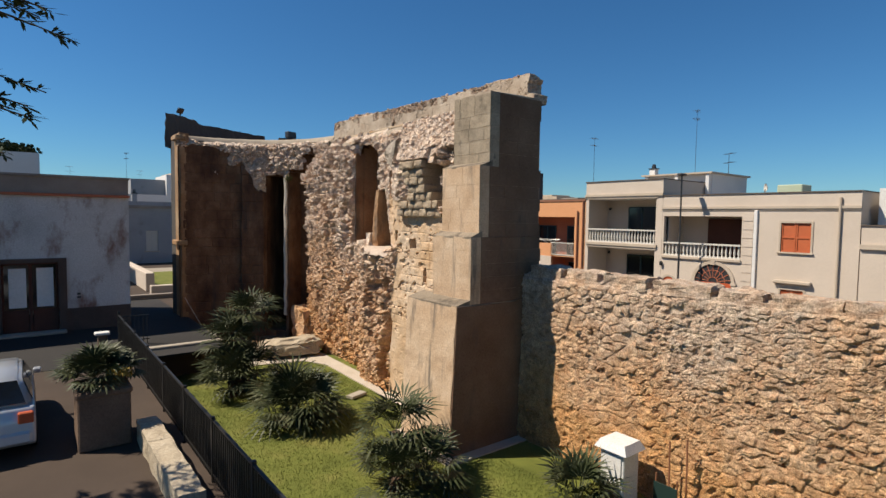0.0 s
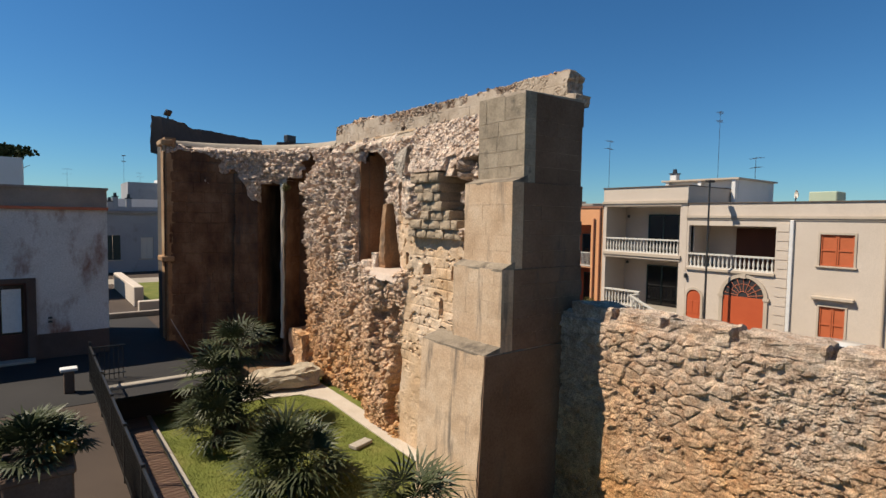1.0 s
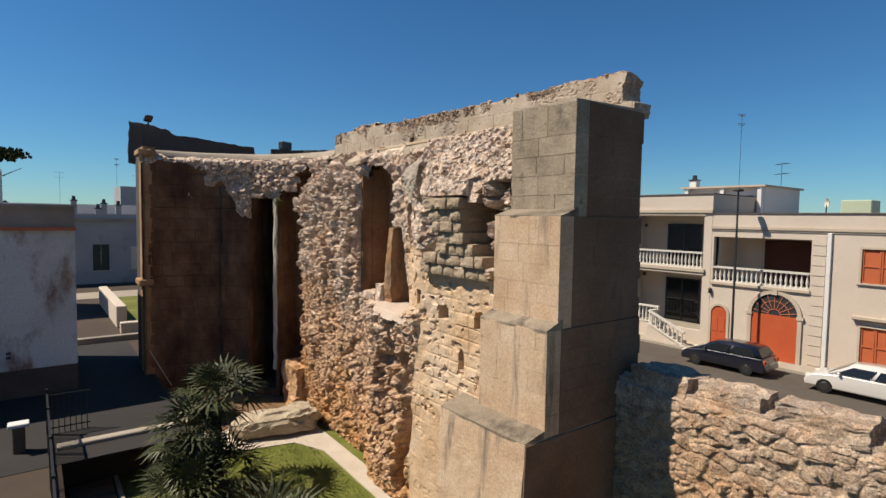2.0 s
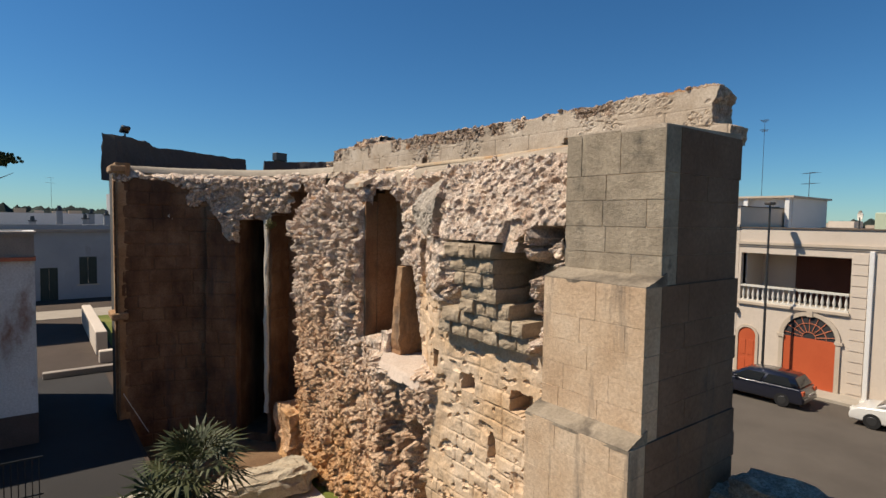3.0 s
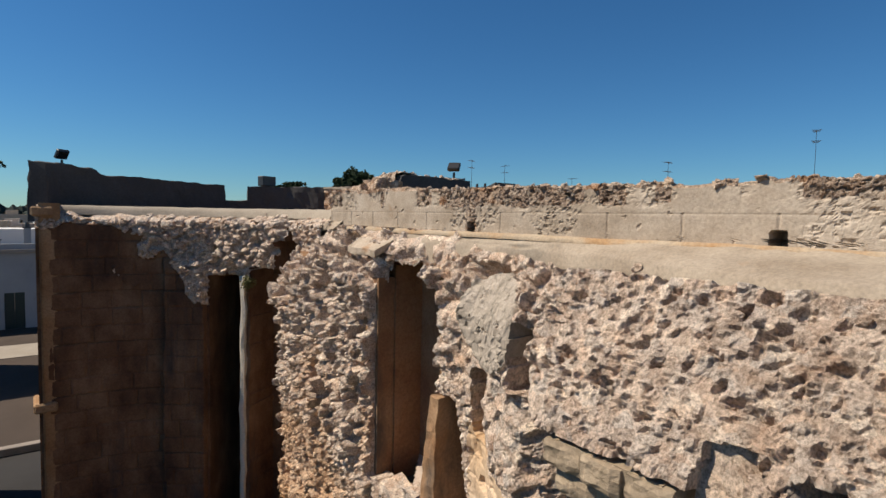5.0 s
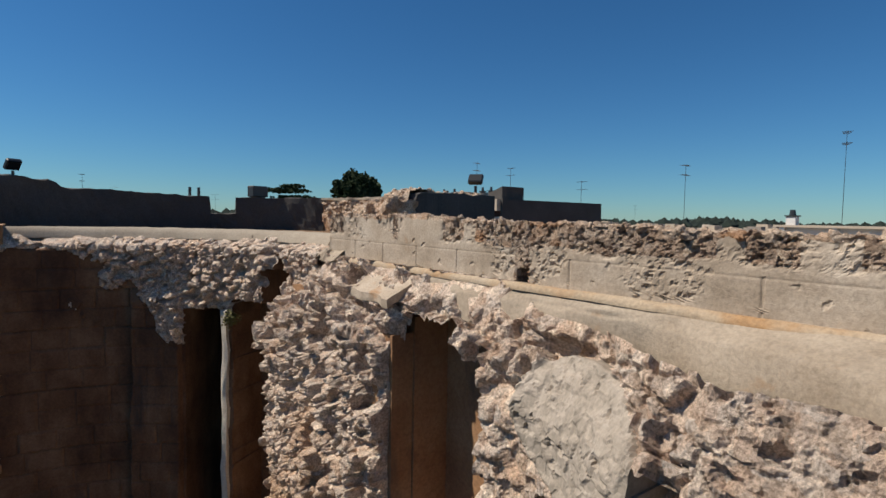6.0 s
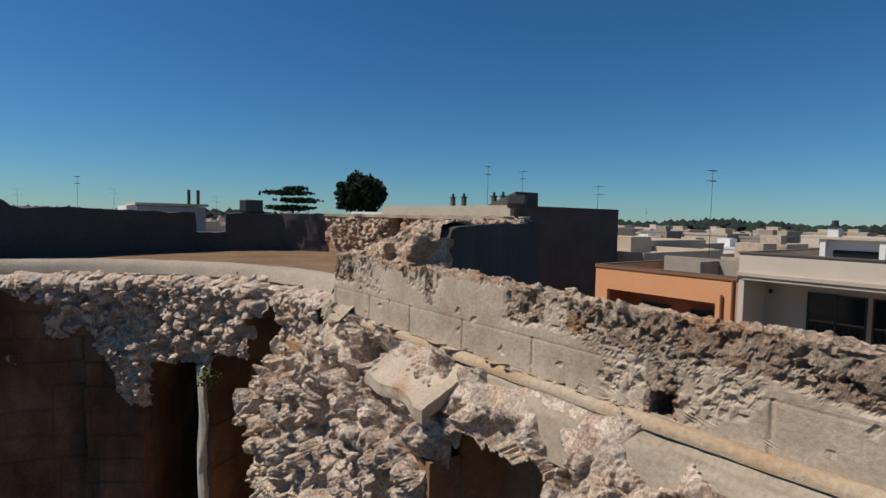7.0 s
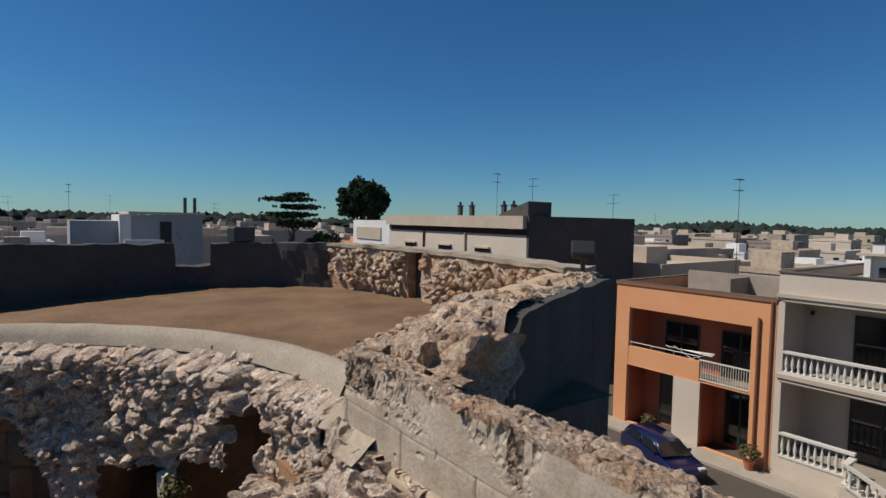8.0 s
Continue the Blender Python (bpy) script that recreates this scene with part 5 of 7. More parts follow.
def body_and_roof(h, L, D, z0, z1, wall_mat, rise=0.35, roof_mat=None):
    """Side and back walls, a flat roof and its low parapet; the front is built by itself."""
    for q in ((0, 0.25, 0.3, D), (L - 0.25, L, 0.3, D), (0.25, L - 0.25, D - 0.25, D)):
        part("side_wall", box_bm(*q, z0, z1), wall_mat, h)
    part("roof", box_bm(0.25, L - 0.25, 0.3, D - 0.25, z1 - rise - 0.25, z1 - rise), roof_mat or M_CAP, h, "flat grey roof")
    bm = bmesh.new()
    ring(bm, -0.04, L + 0.04, -0.06, D + 0.04, 0.32, z1, z1 + 0.06)
    part("coping", bm, M_COPING, h)


XF = 38.03
# house with the arched garage; local x runs along the street towards the south, local z from the street
h1 = thing("house", "cream two-storey house with a balustraded loggia and an arched red garage", "house", "", (XF, 21.7, Z_STREET), -90)
L = 11.0
body_and_roof(h1, L, 11, 0, 8.1, M_CREAM, 0.5)
bm = bmesh.new()
LOG = (0.12, 5.15, 4.1, 6.75)
facade(bm, 0, 0.3, 0, L, 0, 8.1, [LOG, (2.4, 4.7, 0, 2.6), (0.15, 1.05, 0, 2.25), (7.3, 8.8, 4.75, 6.4), (7.4, 8.55, 0.75, 2.6)])
part("wall", bm, M_CREAM, h1)
pieces("loggia_wall", ((0.1, 5.2, 2.3, 2.5, 4.1, 6.9), (0.12, 0.3, 0.3, 2.3, 4.1, 6.9), (5.15, 5.3, 0.3, 2.3, 4.1, 6.9)), M_CREAM, h1)
part("loggia_floor", box_bm(0.12, 5.3, 0.3, 2.4, 3.95, 4.1), M_PAVING, h1)
part("loggia_ceiling", box_bm(0.12, 5.3, 0.3, 2.4, 6.76, 6.9), M_CREAM, h1)
shut = part("roller_shutter", box_bm(2.05, 5.1, 2.2, 2.28, 4.12, 6.6), M_BROWNWOOD, h1, "dark brown lowered roller shutter")
for i in range(24):
    part("slat", box_bm(2.05, 5.1, 2.17, 2.2, 4.14 + i * 0.1, 4.22 + i * 0.1), M_BROWNWOOD, shut)
part("loggia_sill", box_bm(0.05, 5.2, -0.12, 0.3, 3.95, 4.12, bevel=0.02), M_CREAMDK, h1)
balustrade(h1, (0.15, 0.1, 4.12), (5.12, 0.1, 4.12), 0.9)
bm = bmesh.new()
box(bm, -0.03, L + 0.03, -0.1, 0, 7.22, 7.36)
box(bm, -0.03, L + 0.03, -0.05, 0, 7.12, 7.22)
part("cornice", bm, M_CREAMDK, h1)
part("pilaster", box_bm(5.85, 6.05, -0.12, 0, 0, 7.12, bevel=0.02), M_WHITE, h1, "white plastered downpipe casing")
for i in range(13):
    part("quoin", box_bm(5.2, 5.8, -0.03, 0, 0.25 + i * 0.52, 0.72 + i * 0.52), M_CREAM, h1)
part("downpipe", tube_bm((10.1, -0.08, 0.2), (10.1, -0.08, 7.8), 0.07), M_CREAMDK, h1)
shutter_window(h1, 7.3, 8.8, 4.75, 6.4, 0, M_SHUTTER, slats=False)
w = shutter_window(h1, 7.4, 8.55, 0.75, 2.6, 0, M_SHUTTER, slats=False)
part("hood", box_bm(7.05, 8.95, -0.25, 0.02, 2.95, 3.15, bevel=0.04), M_CREAMDK, w)
# flat dark plate stands in for the unlit depth behind the arch
bm = bmesh.new()
arch_plate(bm, 2.4, 4.7, 0, 2.6, 3.75, -0.012, 0.01)
g = part("garage_recess", bm, M_ROOM, h1, "flat dark plate painted as the depth of the garage arch")
part("garage_door", box_bm(2.42, 4.68, -0.035, -0.015, 0, 2.6), M_REDDOOR, g, "brick red sheet garage door")
bm = bmesh.new()
for i in range(9):
    a = math.pi * (i + 0.5) / 9
    tube(bm, (3.55 + 0.3 * math.cos(a), -0.03, 2.62 + 0.3 * math.sin(a)), (3.55 + 1.1 * math.cos(a), -0.03, 2.62 + 1.08 * math.sin(a)), 0.02, sides=5)
for r in (0.3, 0.75):
    for i in range(12):
        a, b = math.pi * i / 12, math.pi * (i + 1) / 12
        tube(bm, (3.55 + r * math.cos(a), -0.03, 2.62 + r * math.sin(a)), (3.55 + r * math.cos(b), -0.03, 2.62 + r * math.sin(b)), 0.02, sides=5)
part("fanlight_grille", bm, M_TERRA, g, "red iron fanlight grille")
bm = bmesh.new()
arch_ring(bm, 2.4, 4.7, 0, 2.6, 3.75, 0.2, -0.09, 0)
box(bm, 3.42, 3.68, -0.13, 0, 3.7, 4.0)
for u in (2.12, 4.66):
    box(bm, u, u + 0.32, -0.13, 0, 2.5, 2.66)
part("arch_moulding", bm, M_CREAMDK, g)
bm = bmesh.new()
arch_plate(bm, 0.15, 1.05, 0, 2.25, 2.7, -0.012, 0.01)
dd = part("front_door", bm, M_REDDOOR, h1, "small arched red front door")
for a, b, c, d in ((0.25, 0.55, 0.25, 1.0), (0.65, 0.95, 0.25, 1.0), (0.25, 0.55, 1.2, 2.0), (0.65, 0.95, 1.2, 2.0)):
    part("door_panel", box_bm(a, b, -0.03, -0.012, c, d, bevel=0.008), M_REDDOOR, dd)
bm = bmesh.new()
arch_ring(bm, 0.15, 1.05, 0, 2.25, 2.7, 0.14, -0.06, 0)
part("arch_moulding", bm, M_CREAMDK, dd)
part("wall_lamp", box_bm(-0.02, 0.12, -0.2, 0, 3.4, 3.7, bevel=0.03), M_DARKMETAL, h1)

# taller house with two loggias and an outside stair
h2 = thing("house", "cream two-storey house with stacked loggias and stone balustrades", "house", "", (XF, 28.05, Z_STREET), -90)
L = 6.33
body_and_roof(h2, L, 11, 0, 9.25, M_CREAM, 0.5)
bm = bmesh.new()
facade(bm, 0, 0.3, 0, L, 0, 9.25, [(0.28, 5.85, 4.75, 7.95), (0.28, 5.85, 1.0, 4.35)])
part("wall", bm, M_CREAM, h2)
for z0, z1 in ((1.0, 4.35), (4.75, 7.95)):
    pieces("loggia_wall", ((0.2, 5.95, 2.4, 2.6, z0, z1 + 0.1), (0.1, 0.28, 0.3, 2.4, z0, z1), (5.85, 6.0, 0.3, 2.4, z0, z1)), M_CREAM, h2)
    part("loggia_floor", box_bm(0.2, 5.95, 0.3, 2.4, z0 - 0.15, z0), M_PAVING, h2)
    part("loggia_ceiling", box_bm(0.2, 5.95, 0.3, 2.4, z1 + 0.002, z1 + 0.12), M_WHITE, h2)
    glazed_door(h2, 2.2, 4.55, z0 + 0.02, z1 - 0.5, 2.3, M_GREEN)
    glazed_door(h2, 4.75, 5.75, z0 + 0.02, z1 - 0.5, 2.3, M_BROWNWOOD, leaves=1)
part("loggia_sill", box_bm(0.1, 6.0, -0.12, 0.3, 4.55, 4.78, bevel=0.02), M_CREAMDK, h2)
balustrade(h2, (0.3, 0.08, 4.78), (5.83, 0.08, 4.78), 1.0)
balustrade(h2, (0.3, 0.08, 1.02), (3.1, 0.08, 1.02), 1.1)
# stair down to the pavement
st = part("stair", box_bm(2.9, 3.3, -1.0, 0.3, 0, 1.02), M_CREAM, h2, "outside stair of pale stone")
for i in range(6):
    part("step", box_bm(3.3 + i * 0.34, 3.64 + i * 0.34, -1.0, 0.3, 0, 1.0 - i * 0.17), M_CREAM, st)
balustrade(h2, (3.1, -0.95, 1.05), (5.4, -0.95, 0.05), 0.9, 0.28, "stair_balustrade")
balustrade(h2, (3.05, 0.05, 1.05), (3.05, -0.95, 1.05), 0.9, 0.28, "stair_balustrade")
bm = bmesh.new()
box(bm, -0.03, L + 0.03, -0.12, 0, 8.15, 8.32)
box(bm, -0.03, L + 0.03, -0.06, 0, 8.05, 8.15)
part("cornice", bm, M_CREAMDK, h2)
for z in (4.0, 7.4):
    part("wall_lamp", box_bm(0.5, 0.64, 2.2, 2.4, z - 0.2, z, bevel=0.03), M_DARKMETAL, h2)
    part("lintel_edge", box_bm(0.2, 5.95, -0.05, 0, z + 0.58 if z > 7 else z + 0.4, z + 0.66 if z > 7 else z + 0.5), M_CREAMDK, h2)

# orange house
h3 = thing("house", "orange rendered two-storey house with deep loggias", "house", "", (XF, 36.4, Z_STREET), -90)
L = 8.33
body_and_roof(h3, L, 10, 0, 8.0, M_ORANGE, 0.7)
bm = bmesh.new()
facade(bm, 0, 0.3, 0, L, 0, 8.0, [(0.85, 7.3, 3.45, 6.62), (0.8, 3.65, 0.15, 3.4), (4.95, 7.35, 0.15, 3.42)])
part("wall", bm, M_ORANGE, h3)
pieces("loggia_wall", ((0.7, 7.45, 1.9, 2.1, 3.45, 6.75), (0.7, 0.85, 0.3, 1.9, 3.45, 6.62), (7.3, 7.45, 0.3, 1.9, 3.45, 6.62)), M_TERRA, h3, "terracotta wall inside the loggia")
part("loggia_ceiling", box_bm(0.7, 7.45, 0.3, 1.9, 6.63, 6.75), M_ORANGE, h3)
part("loggia_floor", box_bm(0.7, 7.45, 0.3, 1.9, 3.35, 3.45), M_PAVING, h3)
glazed_door(h3, 2.0, 3.9, 3.48, 5.9, 1.8, M_GREEN)
glazed_door(h3, 5.1, 7.0, 3.48, 5.9, 1.8, M_GREEN)
part("loggia_parapet", box_bm(0.86, 4.9, 0.02, 0.22, 3.45, 4.45), M_ORANGE, h3)
part("handrail", tube_bm((0.9, 0.1, 4.68), (4.9, 0.1, 4.68), 0.025), M_RAILWHITE, h3)
for u in (0.95, 2.2, 3.5, 4.85):
    part("rail_post", tube_bm((u, 0.1, 4.45), (u, 0.1, 4.68), 0.015), M_RAILWHITE, h3)
bm = bmesh.new()
box(bm, 4.92, 7.28, 0.02, 0.1, 4.5, 4.56)
box(bm, 4.92, 7.28, 0.02, 0.1, 3.55, 3.6)
rl = part("railing", bm, M_RAILWHITE, h3, "white painted iron balcony railing")
for i in range(20):
    part("rail_bar", box_bm(4.98 + i * 0.12, 5.0 + i * 0.12, 0.04, 0.08, 3.6, 4.5), M_RAILWHITE, rl)
pieces("porch_wall", ((0.7, 7.45, 1.7, 1.88, 0, 3.33), (0.65, 0.8, 0.3, 1.7, 0, 3.33), (3.65, 4.95, 0.3, 1.7, 0, 3.33), (7.35, 7.5, 0.3, 1.7, 0, 3.33)), M_TERRA, h3, "terracotta wall inside the porch")
part("front_panel", box_bm(3.6, 5.0, -0.03, 0, 0.1, 3.4), M_CREAM, h3, "cream panel between the two porches")
glazed_door(h3, 1.9, 3.5, 0.2, 2.9, 1.6, M_GREEN)
glazed_door(h3, 5.5, 7.0, 0.2, 2.9, 1.6, M_GREEN)
for u, z1 in ((7.62, 7.1), (8.15, 7.9)):
    part("downpipe", tube_bm((u, -0.09, 0.1), (u, -0.09, z1), 0.06), M_DOWNPIPE, h3, "brown copper downpipe")
bm = bmesh.new()
box(bm, -0.03, L, -0.06, 0, 7.86, 8.0)
part("eaves_band", bm, M_DOWNPIPE, h3)

# low house beyond, at the south
h0 = thing("house", "low cream house with a set-back white upper storey", "house", "", (XF, 10.65, Z_STREET), -90)
body_and_roof(h0, 12, 10, 0, 6.3, M_CREAM, 0.4)
bm = bmesh.new()
facade(bm, 0, 0.3, 0, 12, 0, 6.3, [(1.3, 2.5, 1.5, 3.9)])
part("wall", bm, M_CREAM, h0)
part("cornice", box_bm(-0.02, 12, -0.14, 0, 5.1, 5.35), M_CREAMDK, h0)
shutter_window(h0, 1.3, 2.5, 1.5, 3.9, 0, M_SHUTTER)
part("upper_storey", box_bm(0.3, 11.8, 1.5, 9, 6.3, 8.3), M_WHITE, h0, "white set-back upper storey")

# penthouse and roof clutter
pent = thing("penthouse", "white rendered penthouse on the flat roof", "penthouse", "", (43.6, 26.6, 7.2), -90)
part("wall", box_bm(0, 5.3, 0.3, 6, -0.4, 1.75), M_WHITE, pent)
part("roof_slab", box_bm(-0.2, 5.5, -0.2, 6.2, 1.75, 1.87), M_CREAMDK, pent)
for u in (0.1, 2.6, 5.0):
    part("pier", box_bm(u, u + 0.25, -0.1, 0.3, -0.4, 1.75), M_WHITE, pent)
part("dark_window", box_bm(0.6, 4.6, 0.26, 0.31, 0.2, 1.2), M_GLASS, pent)


def chimney(x, y, z, h=1.1, w=0.4, mat=None):
    c = thing("chimney", "small rendered chimney with a dark cowl", "chimney", "roof chimneys", (x, y, z))
    part("flue", box_bm(-w / 2, w / 2, -w / 2, w / 2, 0, h, bevel=0.02), mat or M_WHITE, c)
    bm = bmesh.new()
    box(bm, -w / 2 - 0.06, w / 2 + 0.06, -w / 2 - 0.06, w / 2 + 0.06, h, h + 0.07)
    tube(bm, (0, 0, h + 0.07), (0, 0, h + 0.38), w * 0.36, w * 0.28)
    part("cowl", bm, M_DARKMETAL, c)
    return c


def antenna(x, y, z, h, turn=0):
    a = thing("antenna", "thin metal rooftop television antenna on a mast", "antenna", "television antennas", (x, y, z), turn)
    part("mast", tube_bm((0, 0, 0), (0, 0, h), 0.02, 0.014, 6), M_DARKMETAL, a)
    for hh in (h - 0.08, h - 0.75):
        boom = part("boom", tube_bm((-0.6, 0, hh), (0.6, 0, hh), 0.012, sides=5), M_DARKMETAL, a)
        for i in range(7):
            u = -0.55 + i * 0.18
            part("rod", tube_bm((u, -0.28 + 0.02 * i, hh), (u, 0.28 - 0.02 * i, hh), 0.007, sides=4), M_DARKMETAL, boom)
    return a


def dish(x, y, z, turn):
    d = thing("satellite_dish", "white round satellite dish on a short post", "satellite dish", "", (x, y, z), turn)
    part("post", tube_bm((0, 0, 0), (0, 0, 0.8), 0.04), M_DARKMETAL, d)
    bm = bmesh.new()
    bmesh.ops.create_uvsphere(bm, u_segments=16, v_segments=8, radius=0.45)
    bmesh.ops.delete(bm, geom=[v for v in bm.verts if v.co.z < 0.25], context="VERTS")
    for v in bm.verts:
        v.co = Vector((v.co.x, -v.co.z + 0.3, v.co.y + 0.9))
    part("reflector", bm, M_RAILWHITE, d)
    return d


chimney(43.9, 26.0, 8.95, 0.6, 0.5)
dish(46, 18.5, 7.0, 40)
part_ob = tagged(link_mesh("roof_tank", box_bm(46.5, 48.2, 16.3, 17.9, 6.6, 8.1, bevel=0.05), M_TANK), "pale green metal box on the flat roof", "tank")
antenna(48.5, 25.0, 7.5, 7.2, 20)
antenna(46.6, 21.4, 8.9, 1.8, 60)
antenna(46.7, 33.9, 6.2, 7.0, 10)

# orange house: roof clutter
for q in ((44.2, 44.4, 29.0, 35.6, 6.2, 7.45), (42.0, 44.2, 29.0, 29.15, 6.2, 7.35), (42.0, 44.2, 32.0, 32.15, 6.2, 7.35)):
    tagged(link_mesh("roof_wall", box_bm(*q), M_CAP), "low grey dividing wall on the flat roof", "wall", "walls on the flat roof")

# tall blank-sided building with a lit white front
h5 = thing("house", "long building with a blank gable coloured dark for shade and white front", "house", "", (38.5, 62.4, Z_STREET), -90)
# dark plate over the sunless end: its shade is in the colour
part("gable", box_bm(18.2, 18.4, 0.1, 12.4, 0, 11.65), M_GREYSHADE, h5, "blank gable wall coloured dark for shade")
part("wall", box_bm(0, 18.2, 0.1, 12.4, 0, 10.3), M_CREAM, h5)
part("attic", box_bm(0, 18.2, -0.3, 12.4, 10.75, 11.65), M_CREAMDK, h5, "pale attic parapet")
# dark brown strip colours in the shade below the attic
part("attic_shade", box_bm(0, 18.2, 0.4, 12.3, 10.3, 10.75), M_BROWNWOOD, h5)
for u in (3.0, 8.1, 12.8):
    wv = part("window", box_bm(u, u + 1.6, 0.0, 0.12, 8.3, 9.2), M_GLASS, h5)
    part("lintel", box_bm(u - 0.1, u + 1.7, -0.12, 0.1, 9.2, 9.32), M_CREAMDK, wv)
part("downpipe", tube_bm((5.9, 0.0, 0.3), (5.9, 0.0, 10.3), 0.08), M_BROWNWOOD, h5)
part("downpipe", tube_bm((11.6, 0.0, 0.3), (11.6, 0.0, 10.3), 0.08), M_CREAMDK, h5)
bm = bmesh.new()
v = box(bm, 14.6, 17.6, 0.8, 3.2, 11.6, 12.7)
for q in v:
    if q.co.x < 16 and q.co.z > 12:
        q.co.z = 11.75
part("stair_head", bm, M_GREYSHADE, h5, "sloping dark stair head on the roof")
part("lower_wing", box_bm(-7.4, 0, 0.1, 10, 0, 11.1), M_WHITE, h5)
part("window", box_bm(-6.5, -1.5, 0, 0.2, 9.2, 10.4), M_CREAMDK, h5)
for y in (53.6, 55.2, 49.6, 48.5):
    chimney(41.5, y, 10.6, 0.9, 0.35, M_GREYSHADE)
antenna(42, 51.0, 10.6, 3.6, 30)
antenna(47.5, 52.3, 10.6, 3.6, 80)
antenna(48.5, 44.4, 10.6, 2.0, 80)

# stained white house across the upper street
h4 = thing("house", "single-storey white house with damp stains and a brown glazed door", "house", "", (-9, 26.2, Z_UP))
L = 16.05
bm = bmesh.new()
facade(bm, 0, 0.4, 0, L, 0, 5.1, [(12.1, 13.75, 0.05, 2.6)])
part("wall", bm, M_WHITEWALL, h4)
pieces("side_wall", ((0, 0.3, 0.4, 5, 0, 5.72), (L - 0.3, L, 0.4, 5, 0, 5.72), (0.3, L - 0.3, 4.7, 5, 0, 5.72)), M_WHITEWALL, h4)
part("parapet", box_bm(0, L, 0, 0.4, 5.12, 5.72), M_CAP, h4, "grey-brown roof parapet")
part("cornice", box_bm(-0.02, L + 0.03, -0.12, 0.4, 5.02, 5.12), M_TERRA, h4, "thin red-brown cornice")
part("coping", box_bm(-0.02, L + 0.04, -0.08, 0.5, 5.72, 5.8), M_CAP, h4)
part("roof", box_bm(0.3, L - 0.3, 0.4, 4.7, 4.9, 5.1), M_CAP, h4)
part("dado", box_bm(0, 11.85, -0.03, 0, 0, 0.85), M_DADO, h4, "brown painted dado")
part("dado", box_bm(14.0, L, -0.03, 0, 0, 0.85), M_DADO, h4, "brown painted dado")
bm = bmesh.new()
for q in ((11.85, 12.1, -0.1, 0.1, 0, 2.75), (13.75, 14.0, -0.1, 0.1, 0, 2.75), (12.1, 13.75, -0.1, 0.1, 2.6, 2.75)):
    box(bm, *q)
part("door_frame", bm, M_DADO, h4, "wide brown stone surround")
gd = glazed_door(h4, 12.1, 13.75, 0.05, 2.6, 0.1, M_BROWNWOOD, "door", 2, 0.85)
for u in (12.3, 13.1):
    part("curtain", box_bm(u, u + 0.5, 0.085, 0.095, 0.98, 2.4), M_WHITE, gd, "pale curtain behind the pane")
part("step", box_bm(11.9, 13.95, -0.5, 0, 0, 0.1, bevel=0.02), M_PAVING, h4)
part("meter", box_bm(14.3, 14.42, -0.05, 0, 1.35, 1.42), M_DARKMETAL, h4)
part("meter", box_bm(14.3, 14.42, -0.05, 0, 1.22, 1.29), M_DARKMETAL, h4)
tagged(link_mesh("house_upper", box_bm(2.0, 4.6, 43, 48, 1, 9.0), M_WHITE), "plain white rooftop storey beyond the street", "house")

# long house beyond the yard
h6 = thing("house", "long blue-grey house with dark green doors and shuttered windows", "house", "", (-14, 56, Z_UP))
bm = bmesh.new()
facade(bm, 0, 0.4, 0, 34, -1, 4.9, [(21.35, 22.4, 0.0, 2.35), (23.7, 24.8, 1.05, 3.1), (26.3, 27.25, 1.1, 2.9)])
part("wall", bm, M_FARWALL, h6)
part("cornice", box_bm(-0.1, 34.1, -0.2, 0.4, 4.9, 5.15), M_CAP, h6)
part("parapet", box_bm(0, 34, 0.1, 0.4, 5.15, 5.5), M_FARWALL, h6)
part("roof", box_bm(0, 34, 0.4, 9, 4.9, 5.1), M_CAP, h6)
part("dado", box_bm(0, 34, -0.02, 0, -1, 0.0), M_CAP, h6)
shutter_window(h6, 21.35, 22.4, 0.0, 2.35, 0.05, M_GREEN, "door", 2, None, False)
shutter_window(h6, 23.7, 24.8, 1.05, 3.1, 0.05, M_GREEN)
shutter_window(h6, 26.3, 27.25, 1.1, 2.9, 0.05, M_RAILWHITE)
for x, hh in ((8.6, 1.5), (10.2, 0.9), (10.6, 1.3), (11.6, 1.2), (7.0, 0.7)):
    chimney(x, 57.2, 6.0, hh, 0.4, M_FARWALL)
tagged(link_mesh("roof_block", box_bm(3, 16, 62, 66, 5.5, 7.3), M_WHITE), "white rooftop block behind the long house", "house")

# yard with lawn and low walls
structure(link_mesh("grass_back", box_bm(14.7, 22, 8, 21.9, -1.2, -0.6), M_LAWN), "grass behind the ruined wall", "lawn")
structure(link_mesh("lawn_yard", box_bm(9.9, 17.5, 35.4, 47, 0.9, 1.06), M_LAWN), "small sunlit lawn of the yard", "lawn")
structure(link_mesh("wall_yard", box_bm(9.15, 9.6, 36.2, 45, 1.0, 2.05, bevel=0.03), M_CREAM), "low cream yard wall", "wall")
structure(link_mesh("wall_yard_end", box_bm(9.15, 12.5, 34.6, 35.0, 0.9, 1.5, bevel=0.03), M_CREAM), "low pale wall at the yard's corner", "wall")
structure(link_mesh("wall_yard_dark", box_bm(7.2, 12.6, 33.0, 33.3, 1.0, 1.25, bevel=0.02), M_CAP), "low dark kerb wall", "wall")
structure(link_mesh("road_yard", box_bm(-20, 16, 47.2, 50.5, 0.98, 1.03), M_PAVING), "pale pavement before the long house", "pavement")
# dark sheet on the street: the white house's shade as colour
structure(link_mesh("road_shade", box_bm(-60, 9.2, 20.3, 33.5, 0.96, 1.012), M_TARMAC_SHADE), "upper street asphalt coloured dark for the house's shade", "road")
structure(link_mesh("coping_low_wall", box_bm(6.35, 9.25, 21.15, 21.42, 0.98, 1.1, bevel=0.02), M_PAVING), "pale coping of the low retaining wall", "coping")

